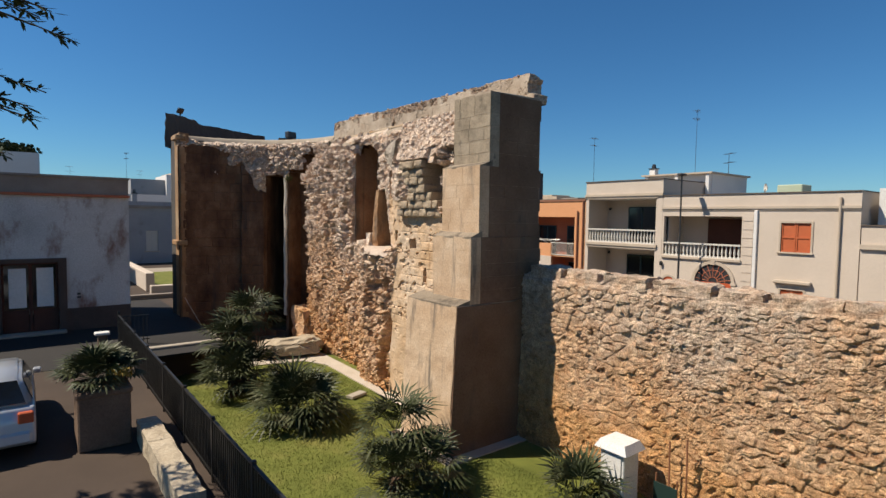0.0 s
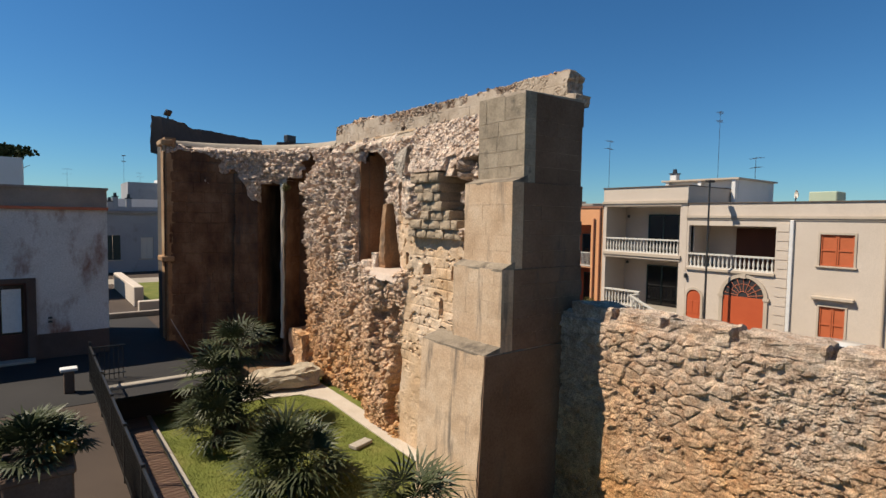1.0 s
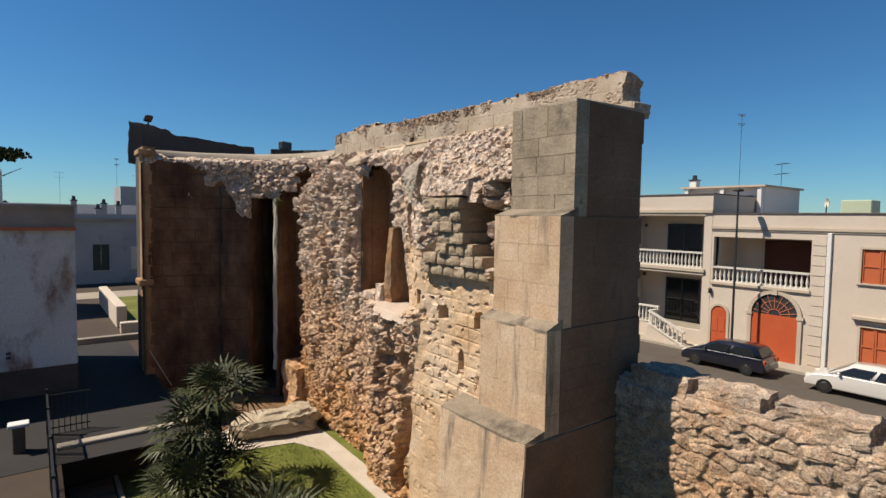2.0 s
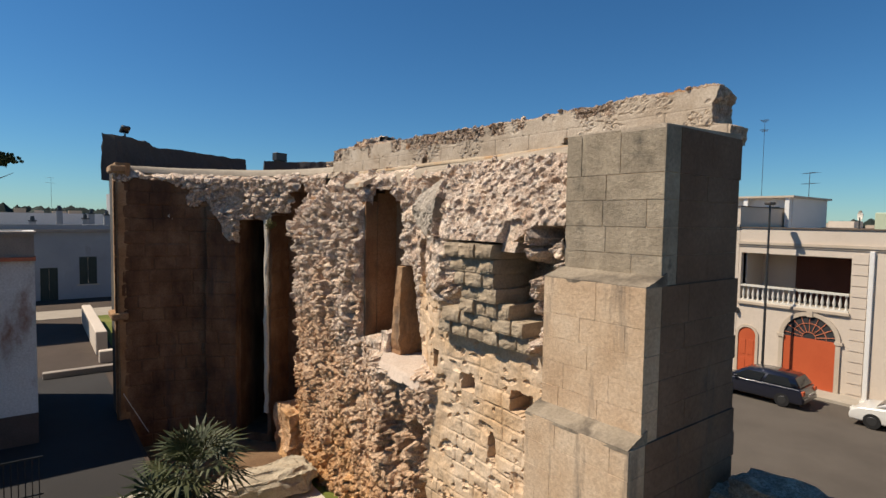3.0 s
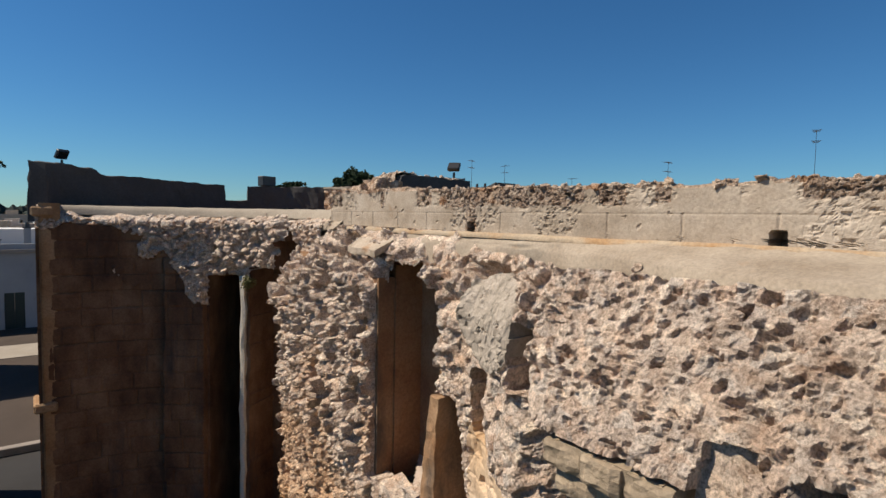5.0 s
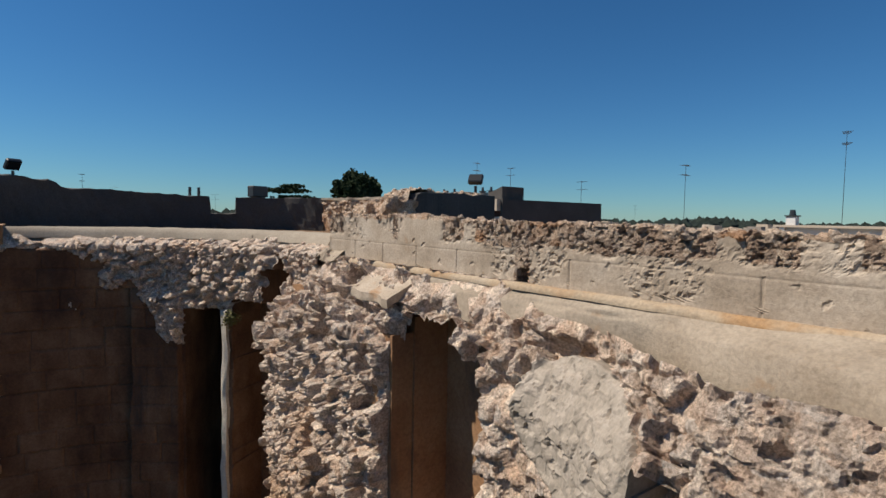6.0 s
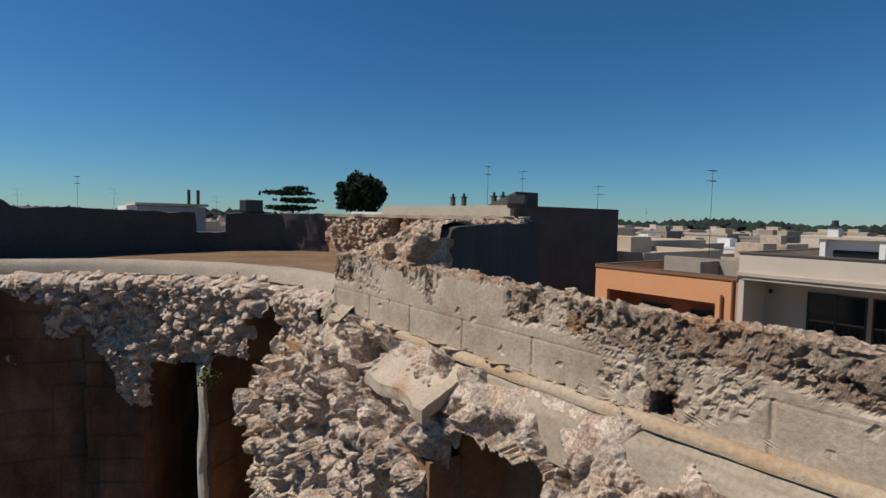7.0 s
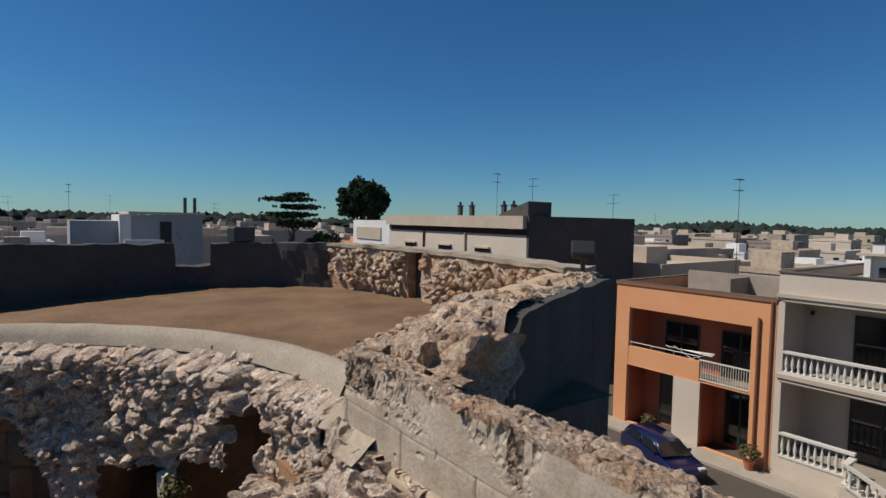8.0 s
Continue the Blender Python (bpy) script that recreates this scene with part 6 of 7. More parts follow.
# ---- garden ----
palm_rng = random.Random(21)


def fan_leaf(bm, base, tip_dir, length, spread, rng):
    """A fan palm leaf: a thin stalk and a half-round fan of narrow pointed blades."""
    d = Vector(tip_dir).normalized()
    side = d.cross(Vector((0, 0, 1)))
    side = side.normalized() if side.length > 0.01 else Vector((1, 0, 0))
    up = side.cross(d).normalized()
    base = Vector(base)
    hub = base + d * length * 0.55
    w = 0.012
    v = [bm.verts.new(p) for p in (base - side * w, base + side * w, hub + side * w * 0.7, hub - side * w * 0.7)]
    bm.faces.new(v)
    n = 11
    for i in range(n):
        a = (i / (n - 1) - 0.5) * spread
        way = (d * math.cos(a) + side * math.sin(a)).normalized()
        ln = length * 0.7 * (0.75 + 0.25 * math.cos(a)) * rng.uniform(0.85, 1.1)
        droop = Vector((0, 0, -0.10 - 0.16 * rng.random())) * ln
        mid = hub + way * ln * 0.5 + up * 0.03
        tip = hub + way * ln + droop
        across = way.cross(up).normalized() * (0.019 + 0.010 * length)
        q = [bm.verts.new(p) for p in (hub, mid - across, tip, mid + across)]
        bm.faces.new(q)


def palm_head(parent, at, radius, leaves, low=-0.25):
    bm = bmesh.new()
    for i in range(leaves):
        a = palm_rng.uniform(0, 2 * math.pi)
        e = palm_rng.uniform(low, 1.35)
        d = Vector((math.cos(a) * math.cos(e), math.sin(a) * math.cos(e), math.sin(e)))
        p = Vector(at) + d * 0.08
        fan_leaf(bm, p, d, radius * palm_rng.uniform(0.8, 1.1), radians(palm_rng.uniform(150, 210)), palm_rng)
    return part("crown", bm, M_FROND, parent, "spiky green fan leaves")


def palm_trunk(parent, a, b, r):
    bm = bmesh.new()
    a, b = Vector(a), Vector(b)
    n = 9
    rings = []
    for i in range(n):
        t = i / (n - 1)
        c = a.lerp(b, t) + Vector((0.05 * math.sin(3 * t), 0.04 * math.sin(2 * t + 1), 0))
        rr = r * (1.15 - 0.25 * t) * (1.1 if i % 2 else 0.92)
        rings.append([bm.verts.new(c + Vector((rr * math.cos(k * math.pi / 4 + i * 0.4), rr * math.sin(k * math.pi / 4 + i * 0.4), 0))) for k in range(8)])
    for p, q in zip(rings, rings[1:]):
        for k in range(8):
            bm.faces.new((p[k], p[(k + 1) % 8], q[(k + 1) % 8], q[k]))
    bm.faces.new(rings[-1])
    return part("trunk", bm, M_TRUNK, parent, "shaggy brown palm trunk")


def fan_palm(x, y, heads, label, z=0.0):
    p = thing("fan_palm", label, "palm", "fan palms on the lawn", (x, y, z))
    for hx, hy, hz, rad, n in heads:
        if hz > 0.5:
            palm_trunk(p, (hx * 0.3, hy * 0.3, 0), (hx, hy, hz), 0.13)
        else:
            palm_trunk(p, (hx, hy, -0.05), (hx, hy, hz), 0.12)
        palm_head(p, (hx, hy, hz), rad, n)
    return p


fan_palm(8.75, 18.4, [(0.75, 1.0, 2.15, 1.0, 40), (0.0, 0.7, 1.45, 0.95, 38), (-0.2, -0.3, 0.5, 0.95, 40), (0.6, 0.0, 0.55, 0.95, 40), (0.1, 0.3, 0.9, 0.85, 30)], "clump of tall and short green fan palms on the lawn")
fan_palm(9.3, 15.2, [(0, 0, 0.45, 1.15, 55), (0.3, -0.5, 0.35, 0.95, 30), (-0.3, -0.3, 0.4, 0.85, 26)], "low bushy green fan palm on the lawn")
fan_palm(9.75, 10.9, [(0.15, 0.35, 0.9, 0.95, 32), (-0.35, -0.4, 0.35, 0.85, 30), (0.3, -0.55, 0.3, 0.8, 28)], "bushy green fan palm with several heads")
fan_palm(11.7, 7.9, [(0, 0, 0.25, 0.85, 34)], "young green fan palm by the boundary wall")

# grass blades
rs = np.random.RandomState(5)
n = 60000
gx, gy = rs.uniform(6.6, 12.3, n), rs.uniform(6.5, 21.0, n)
ok = ~((gx < 7.55) & (gy > 15.4)) & (gx < 12.2 - 0.9 * (gy < 12.9) * (gy > 10.6))
gx, gy = gx[ok], gy[ok]
n = len(gx)
ht, an, ln = rs.uniform(0.025, 0.06, n), rs.uniform(0, 6.28, n), rs.uniform(-0.03, 0.03, (n, 2))
gz = 0.03 * fbm(gx * 0.8, gy * 0.8, 3) + 0.025 * fbm(gx * 9, gy * 9, 4) - 0.004
co = np.empty((n, 3, 3), np.float32)
w = 0.006
co[:, 0] = np.stack([gx - w * np.cos(an), gy - w * np.sin(an), gz], -1)
co[:, 1] = np.stack([gx + w * np.cos(an), gy + w * np.sin(an), gz], -1)
co[:, 2] = np.stack([gx + ln[:, 0], gy + ln[:, 1], gz + ht], -1)
me = bpy.data.meshes.new("grass")
me.vertices.add(n * 3)
me.vertices.foreach_set("co", co.reshape(-1))
me.loops.add(n * 3)
me.loops.foreach_set("vertex_index", np.arange(n * 3, dtype=np.int32))
me.polygons.add(n)
me.polygons.foreach_set("loop_start", np.arange(0, n * 3, 3, dtype=np.int32))
me.update(calc_edges=True)
me.materials.append(M_LAWN)
tagged(new("grass", me), "short green blades of grass on the lawn", "grass", "", "stuff")

# boulder slab
bm = bmesh.new()
bmesh.ops.create_icosphere(bm, subdivisions=5, radius=1)
for v in bm.verts:
    c = v.co.copy()
    v.co = Vector((math.copysign(abs(c.x) ** 0.6, c.x) * 1.25, math.copysign(abs(c.y) ** 0.6, c.y) * 0.62, math.copysign(abs(c.z) ** 0.5, c.z) * 0.27))
    v.co.z += 0.06 * c.x
    v.co += noise.noise_vector(c * 1.7) * 0.16 + noise.noise_vector(c * 5) * 0.06 + noise.noise_vector(c * 14) * 0.025
    v.co.z = max(v.co.z, -0.24)
boulder = tagged(link_mesh("boulder", bm, M_ROCK), "large pale flat-topped boulder lying by the wall", "boulder")
boulder.matrix_world = pose(11.75, 21.75, 0.36, 0, 0, -10)
for x, y in ((11.0, 21.8), (12.4, 21.6)):
    tagged(link_mesh("stone", box_bm(x, x + 0.3, y, y + 0.3, 0.0, 0.16, bevel=0.04), M_ROCK), "rough stone under the boulder", "stone")
# stub of wall at the end of the pier
bm = box_bm(12.95, 13.7, 23.1, 24.3, -0.1, 1.5)
bmesh.ops.subdivide_edges(bm, edges=bm.edges[:], cuts=9, use_grid_fill=True)
for v in bm.verts:
    v.co += noise.noise_vector(v.co * 2.2) * 0.16 + noise.noise_vector(v.co * 7) * 0.06
structure(link_mesh("wall_stub", bm, M_RUBBLE), "broken stub of rubble wall at the pier", "wall")
slab = tagged(link_mesh("paving_slab", box_bm(-0.3, 0.3, -0.14, 0.14, 0, 0.09, bevel=0.012), M_PAVING), "loose white stone slab lying on the lawn", "slab")
slab.matrix_world = pose(11.55, 15.95, 0.05, 0, 0, 18)

# boardwalk
walkway = thing("boardwalk", "narrow boardwalk of dark weathered wooden planks", "boardwalk")
PL = bmesh.new()
box(PL, -0.42, 0.42, -0.065, 0.065, 0, 0.04, bevel=0.006)
plank_mesh = bpy.data.meshes.new("plank")
PL.to_mesh(plank_mesh)
PL.free()
plank_mesh.materials.append(M_WOOD)
y = 7.0
while y < 21.2:
    ob = new("plank", plank_mesh)
    ob.parent = walkway
    ob.location = (6.98, y, 0.07)
    y += 0.145
for x in (6.62, 7.34):
    part("bearer", box_bm(x - 0.03, x + 0.03, 6.9, 21.2, -0.02, 0.07), M_WOOD, walkway)
structure(link_mesh("edging", box_bm(7.45, 7.56, 6.9, 21.2, -0.05, 0.1, bevel=0.015), M_PAVING), "pale stone edging between boardwalk and lawn", "edging")

# fence
fence = thing("fence", "long black painted iron railing above the sunken lawn", "fence")
FX, FZ0, FZ1 = 6.2, 1.0, 2.06
for z in (FZ0 + 0.12, FZ1 - 0.03):
    part("rail", box_bm(FX - 0.02, FX + 0.02, 5.0, 22.4, z, z + 0.035), M_BLACK, fence)
BR = box_bm(-0.018, 0.018, -0.012, 0.012, 0, FZ1 - FZ0 - 0.1)
bar_mesh = bpy.data.meshes.new("bar")
BR.to_mesh(bar_mesh)
BR.free()
bar_mesh.materials.append(M_BLACK)
y = 5.05
k = 0
while y < 22.4:
    ob = new("bar", bar_mesh)
    ob.parent = fence
    ob.location = (FX, y, FZ0 + 0.05)
    y += 0.1
    k += 1
    if k % 20 == 0:
        part("post", box_bm(FX - 0.03, FX + 0.03, y - 0.03, y + 0.03, FZ0, FZ1 + 0.05), M_BLACK, fence)
part("post", box_bm(FX - 0.03, FX + 0.03, 22.37, 22.43, FZ0, FZ1 + 0.12), M_BLACK, fence)
gate = thing("railing", "short black iron railing at the fence's end", "railing")
for z in (1.15, 1.98):
    part("rail", box_bm(6.2, 7.1, 22.4, 22.43, z, z + 0.03), M_BLACK, gate)
for i in range(7):
    part("bar", box_bm(6.3 + i * 0.12, 6.32 + i * 0.12, 22.4, 22.42, 1.0, 2.0), M_BLACK, gate)

# stone bench, planter
bench = thing("stone_bench", "long low bench of pale rough stone blocks", "bench")
for i, (a, b) in enumerate(((10.0, 11.1), (11.1, 12.35), (12.35, 13.7))):
    bm = box_bm(5.45, 5.82, a + 0.01, b - 0.01, 1.0, 1.42)
    bmesh.ops.subdivide_edges(bm, edges=bm.edges[:], cuts=5, use_grid_fill=True)
    for v in bm.verts:
        v.co += noise.noise_vector(v.co * 4) * 0.03
    part("block", bm, M_ROCK, bench)
planter = thing("planter", "large square stone planter with a bushy plant", "planter", "", (4.93, 14.05, 1.0))
part("tub", box_bm(-0.43, 0.43, -0.5, 0.5, 0, 1.08, bevel=0.03), M_PLANTER, planter)
part("rim", box_bm(-0.46, 0.46, -0.53, 0.53, 1.0, 1.12, bevel=0.03), M_PLANTER, planter)
part("soil", box_bm(-0.38, 0.38, -0.44, 0.44, 1.1, 1.14), M_EARTH, planter)
palm_head(planter, (-0.1, 0.1, 1.2), 0.62, 60, 0.0)
palm_head(planter, (0.25, 0.3, 1.15), 0.5, 40, 0.0)
bm = bmesh.new()
prng = random.Random(8)
for i in range(260):
    a, r = prng.uniform(0, 6.28), prng.uniform(0, 0.42) ** 0.7
    p = Vector((0.25 + 0.42 * r * math.cos(a), -0.25 + 0.42 * r * math.sin(a), 1.15 + 0.34 * (1 - r * r) * prng.uniform(0.4, 1)))
    d = Vector((prng.uniform(-1, 1), prng.uniform(-1, 1), prng.uniform(0, 1))).normalized() * 0.07
    e = d.cross(Vector((0.3, 0.2, 1))).normalized() * 0.03
    bm.faces.new([bm.verts.new(q) for q in (p, p + d * 0.5 + e, p + d, p + d * 0.5 - e)])
M_YELLOW = surface("yellow_flower", [(0.25, 0.17, 0.03), (0.4, 0.28, 0.06)], 6, 30, 0.8, 0.002)
part("shrub", bm, M_YELLOW, planter, "dull yellow flowering shrub")
pillar = thing("bollard", "short stone post with a white cap", "bollard", "", (5.65, 21.6, 1.0))
part("post", box_bm(-0.12, 0.12, -0.12, 0.12, 0, 0.62, bevel=0.02), M_PLANTER, pillar)
part("cap", box_bm(-0.2, 0.2, -0.16, 0.16, 0.62, 0.7, bevel=0.015), M_WHITE, pillar)

# white service cabinet with a hipped lid, by the boundary wall
cab = thing("cabinet", "white service cabinet with a shallow hipped lid", "cabinet", "", (12.75, 7.75, 0.0), 0)
part("body", box_bm(-0.24, 0.24, -0.26, 0.26, -0.05, 1.08, bevel=0.015), M_WHITE, cab)
bm = bmesh.new()
v = box(bm, -0.33, 0.33, -0.35, 0.35, 1.08, 1.24)
for q in v[4:]:
    q.co.x *= 0.75
    q.co.y *= 0.75
part("lid", bm, M_WHITE, cab)
part("door", box_bm(-0.26, -0.24, -0.2, 0.2, 0.15, 1.0), M_WHITE, cab)
sign = thing("panel", "small dark green panel on thin rusty stakes", "sign")
part("board", box_bm(12.95, 12.98, 6.7, 7.15, 0.15, 0.6), M_GREEN, sign)
for y in (6.72, 7.13):
    part("stake", tube_bm((13.0, y, -0.05), (13.0, y, 0.75), 0.015), M_DOWNPIPE, sign)
for y, h in ((6.95, 1.35), (6.62, 1.5)):
    tagged(link_mesh("iron_stake", tube_bm((13.15, y, -0.05), (13.17, y + 0.03, h), 0.016), M_DOWNPIPE), "thin rusty iron stake by the wall", "stake", "iron stakes")

# cable stay beside the apse
tagged(link_mesh("cable", tube_bm((9.1, 26.5, 1.9), (9.75, 26.4, 0.6), 0.012, sides=5), M_RAILWHITE), "thin pale cable slung beside the apse", "cable")


# floodlights on the terrace
def floodlight(x, y, z, turn, post=0.35, tilt=35):
    f = thing("floodlight", "dark metal floodlight on a short bracket", "floodlight", "floodlights on the ruin", (x, y, z), turn)
    part("post", tube_bm((0, 0, -0.1), (0, 0, post), 0.03), M_DARKMETAL, f)
    bm = box_bm(-0.15, 0.15, -0.05, 0.05, -0.13, 0.13, bevel=0.02)
    bmesh.ops.transform(bm, matrix=pose(0, 0, post + 0.14, tilt, 0, 0), verts=bm.verts)
    hd = part("head", bm, M_BLACK, f)
    bm = box_bm(-0.13, 0.13, -0.062, -0.05, -0.11, 0.11)
    bmesh.ops.transform(bm, matrix=pose(0, 0, post + 0.14, tilt, 0, 0), verts=bm.verts)
    part("glass", bm, M_GLASS, hd)
    return f


floodlight(9.55, 29.0, 9.88, 30, 0.12)
floodlight(17.2, 22.3, 9.58, 130, 0.22, 50)
ac = thing("roof_box", "small dark metal box on the terrace parapet", "box", "", (15.5, 30.75, 9.62), 20)
part("body", box_bm(-0.28, 0.28, -0.15, 0.15, 0.06, 0.4, bevel=0.02), M_DARKMETAL, ac)
part("foot", box_bm(-0.2, 0.2, -0.1, 0.1, 0, 0.06), M_CAP, ac)

# wild plant rooted in the broken jamb of the apse window
weed = thing("wild_plant", "small green wild plant growing from the broken stones", "plant", "", (12.98, 24.75, 7.05))
bm = bmesh.new()
wr_ = random.Random(19)
for i in range(220):
    d = Vector((wr_.gauss(-0.4, 1), wr_.gauss(-0.5, 1), wr_.gauss(0.1, 0.8))).normalized()
    p = d * 0.20 * wr_.random() ** 0.5
    e = Vector((wr_.uniform(-1, 1), wr_.uniform(-1, 1), wr_.uniform(-0.6, 1))).normalized() * 0.06
    f = e.cross(d).normalized() * 0.022
    bm.faces.new([bm.verts.new(q) for q in (p, p + e * 0.5 + f, p + e, p + e * 0.5 - f)])
part("foliage", bm, M_BUSH, weed)
part("stem", tube_bm((0.06, 0.05, -0.12), (0, 0, 0.05), 0.012, 0.006, 6), M_BARK, weed)

# ---- cars ----


def car(x, y, z, turn, paint, label, length=4.2, width=1.74, height=1.45, hatch=True):
    """A parked car: nose towards local +y."""
    c = thing("car", label, "car", "", (x, y, z), turn)
    L, W, H = length, width, height
    low = [(-L / 2, 0.35), (-L / 2 + 0.03, 0.72), (-L / 2 + (0.12 if hatch else 0.3), 0.93), (-L * 0.1, 0.93), (L * 0.18, 0.92), (L / 2 - 0.35, 0.78), (L / 2 - 0.06, 0.62), (L / 2, 0.42), (L / 2 - 0.04, 0.24), (-L / 2 + 0.06, 0.24)]
    bm = bmesh.new()
    rows = []
    for s, inset, drop in ((-1, 0.10, 0.03), (-1, 0.0, 0.0), (1, 0.0, 0.0), (1, 0.10, 0.03)):
        rows.append([bm.verts.new((s * (W / 2 - inset) if inset == 0 else s * (W / 2 - 0.0) * 1.0, yy * (1 if inset == 0 else 0.985), zz)) for yy, zz in low])
    n = len(low)
    a, b = rows[1], rows[2]
    for v in rows[0] + rows[3]:
        bm.verts.remove(v)
    for i in range(n):
        j = (i + 1) % n
        bm.faces.new((a[i], a[j], b[j], b[i]))
    bm.faces.new(a[::-1])
    bm.faces.new(b)
    bmesh.ops.recalc_face_normals(bm, faces=bm.faces[:])
    bmesh.ops.bevel(bm, geom=bm.edges[:], offset=0.07, segments=3, affect="EDGES", profile=0.6)
    body = part("body", bm, paint, c, "", True)
    top = [(-L / 2 + (0.16 if hatch else 0.75), 0.92), (-L / 2 + (0.5 if hatch else 1.1), H - 0.05), (-L * 0.08, H), (L * 0.1, H - 0.06), (L * 0.3, 0.9)]
    bm = bmesh.new()
    rows = [[bm.verts.new((s * (W / 2 - (0.05 if zz < 1 else 0.22)), yy, zz)) for yy, zz in top] for s in (-1, 1)]
    for i in range(len(top) - 1):
        bm.faces.new((rows[0][i], rows[0][i + 1], rows[1][i + 1], rows[1][i]))
    bm.faces.new(rows[0][::-1])
    bm.faces.new(rows[1])
    bm.faces.new((rows[0][-1], rows[0][0], rows[1][0], rows[1][-1]))
    bmesh.ops.recalc_face_normals(bm, faces=bm.faces[:])
    bmesh.ops.bevel(bm, geom=bm.edges[:], offset=0.05, segments=2, affect="EDGES")
    part("cabin", bm, paint, c, "", True)
    # glazing
    for s in (-1, 1):
        for t0, t1 in ((0.05, 0.47), (0.53, 0.95)):
            ya, yb = top[0][0], top[-1][0]
            lo0, lo1 = ya + 0.15 + (yb - ya - 0.35) * t0, ya + 0.15 + (yb - ya - 0.35) * t1
            hi0, hi1 = top[1][0] + 0.1 + (top[3][0] - top[1][0] - 0.1) * t0, top[1][0] + 0.1 + (top[3][0] - top[1][0] - 0.1) * t1
            bm = bmesh.new()
            f = [bm.verts.new(p) for p in ((s * (W / 2 - 0.045), lo0, 0.97), (s * (W / 2 - 0.045), lo1, 0.97), (s * (W / 2 - 0.185), hi1, H - 0.12), (s * (W / 2 - 0.185), hi0, H - 0.12))]
            bm.faces.new(f)
            g = bmesh.ops.extrude_face_region(bm, geom=bm.faces[:])
            for v in g["geom"]:
                if isinstance(v, bmesh.types.BMVert):
                    v.co.x += s * 0.012
            bmesh.ops.recalc_face_normals(bm, faces=bm.faces[:])
            part("side_window", bm, M_GLASS, c)
    for (p, q), nm in (((top[0], top[1]), "rear_window"), ((top[4], top[3]), "windscreen")):
        bm = bmesh.new()
        out = 0.02 if p[0] > q[0] else -0.02
        f = [bm.verts.new((sx * w_, p[0] + (q[0] - p[0]) * k + out, p[1] + (q[1] - p[1]) * k + 0.012)) for sx, w_, k in ((-1, W / 2 - 0.14, 0.12), (1, W / 2 - 0.14, 0.12), (1, W / 2 - 0.26, 0.88), (-1, W / 2 - 0.26, 0.88))]
        bm.faces.new(f)
        g = bmesh.ops.extrude_face_region(bm, geom=bm.faces[:])
        for v in g["geom"]:
            if isinstance(v, bmesh.types.BMVert):
                v.co.y += out
        bmesh.ops.recalc_face_normals(bm, faces=bm.faces[:])
        part(nm, bm, M_GLASS, c)
    for s in (-1, 1):
        for wy in (-L * 0.3, L * 0.31):
            wl = part("wheel", tube_bm((s * (W / 2 - 0.2), wy, 0.31), (s * (W / 2 + 0.012), wy, 0.31), 0.31, sides=24), M_BLACK, c, "black rubber tyre")
            rim = part("rim", tube_bm((s * (W / 2), wy, 0.31), (s * (W / 2 + 0.02), wy, 0.31), 0.2, 0.17, sides=16), M_DARKMETAL, wl, "grey alloy rim")
        part("tail_light", box_bm(s * (W / 2 - 0.26), s * (W / 2 - 0.03), -L / 2 - 0.015, -L / 2 + 0.1, 0.66, 0.86, bevel=0.02), M_REDDOOR, c, "red tail light")
        part("headlight", box_bm(s * (W / 2 - 0.4), s * (W / 2 - 0.06), L / 2 - 0.22, L / 2 - 0.03, 0.58, 0.7, bevel=0.02), M_RAILWHITE, c, "clear headlight")
        part("mirror", box_bm(s * (W / 2 - 0.02), s * (W / 2 + 0.14), L * 0.17, L * 0.17 + 0.12, 0.93, 1.05, bevel=0.03), paint, c)
    part("bumper", box_bm(-W / 2 + 0.06, W / 2 - 0.06, -L / 2 - 0.04, -L / 2 + 0.1, 0.3, 0.52, bevel=0.04), paint, c)
    part("number_plate", box_bm(-0.26, 0.26, -L / 2 - 0.05, -L / 2 - 0.035, 0.56, 0.67), M_RAILWHITE, c, "white number plate")
    return c


def car_paint(name, colour):
    m, n, l, p = nodes_of(name)
    p.inputs["Base Color"].default_value = (*colour, 1)
    p.inputs["Roughness"].default_value, p.inputs["Metallic"].default_value = 0.3, 0.15
    p.inputs["Coat Weight"].default_value, p.inputs["Coat Roughness"].default_value = 0.8, 0.06
    return m


car(34.9, 31.5, Z_STREET, 156, car_paint("blue_paint", (0.003, 0.008, 0.05)), "shiny dark blue parked hatchback")
car(34.95, 19.1, Z_STREET, 1, car_paint("navy_paint", (0.008, 0.010, 0.02)), "dark navy parked hatchback car")
car(35.1, 13.2, Z_STREET, 1, car_paint("white_paint_car", (0.62, 0.6, 0.56)), "white parked car on the street", 4.3)
car(3.1, 15.75, Z_UP, 0, car_paint("old_white_paint", (0.5, 0.52, 0.54)), "older white parked hatchback", 3.8, 1.6)
# street lamp
lamp = thing("street_lamp", "tall thin dark street lamp on the pavement", "street lamp", "", (36.75, 19.75, Z_STREET + 0.14), -90)
part("pole", tube_bm((0, 0, 0), (0, 0, 9.2), 0.075, 0.05), M_DARKMETAL, lamp)
part("base", tube_bm((0, 0, 0), (0, 0, 0.9), 0.13, 0.1), M_DARKMETAL, lamp)
part("lantern", box_bm(-0.16, 0.16, -0.35, 0.35, 9.15, 9.3, bevel=0.05), M_GREYSHADE, lamp)
rack = thing("clothes_rack", "white folding clothes rack on the balcony parapet", "clothes rack", "", (38.2, 32.4, 3.5), 0)
bm = bmesh.new()
for i in range(6):
    tube(bm, (0.3 + i * 0.06, -1.3, 0.2 + 0.02 * i), (0.3 + i * 0.06, 1.2, 0.3 - 0.03 * i), 0.015, sides=5)
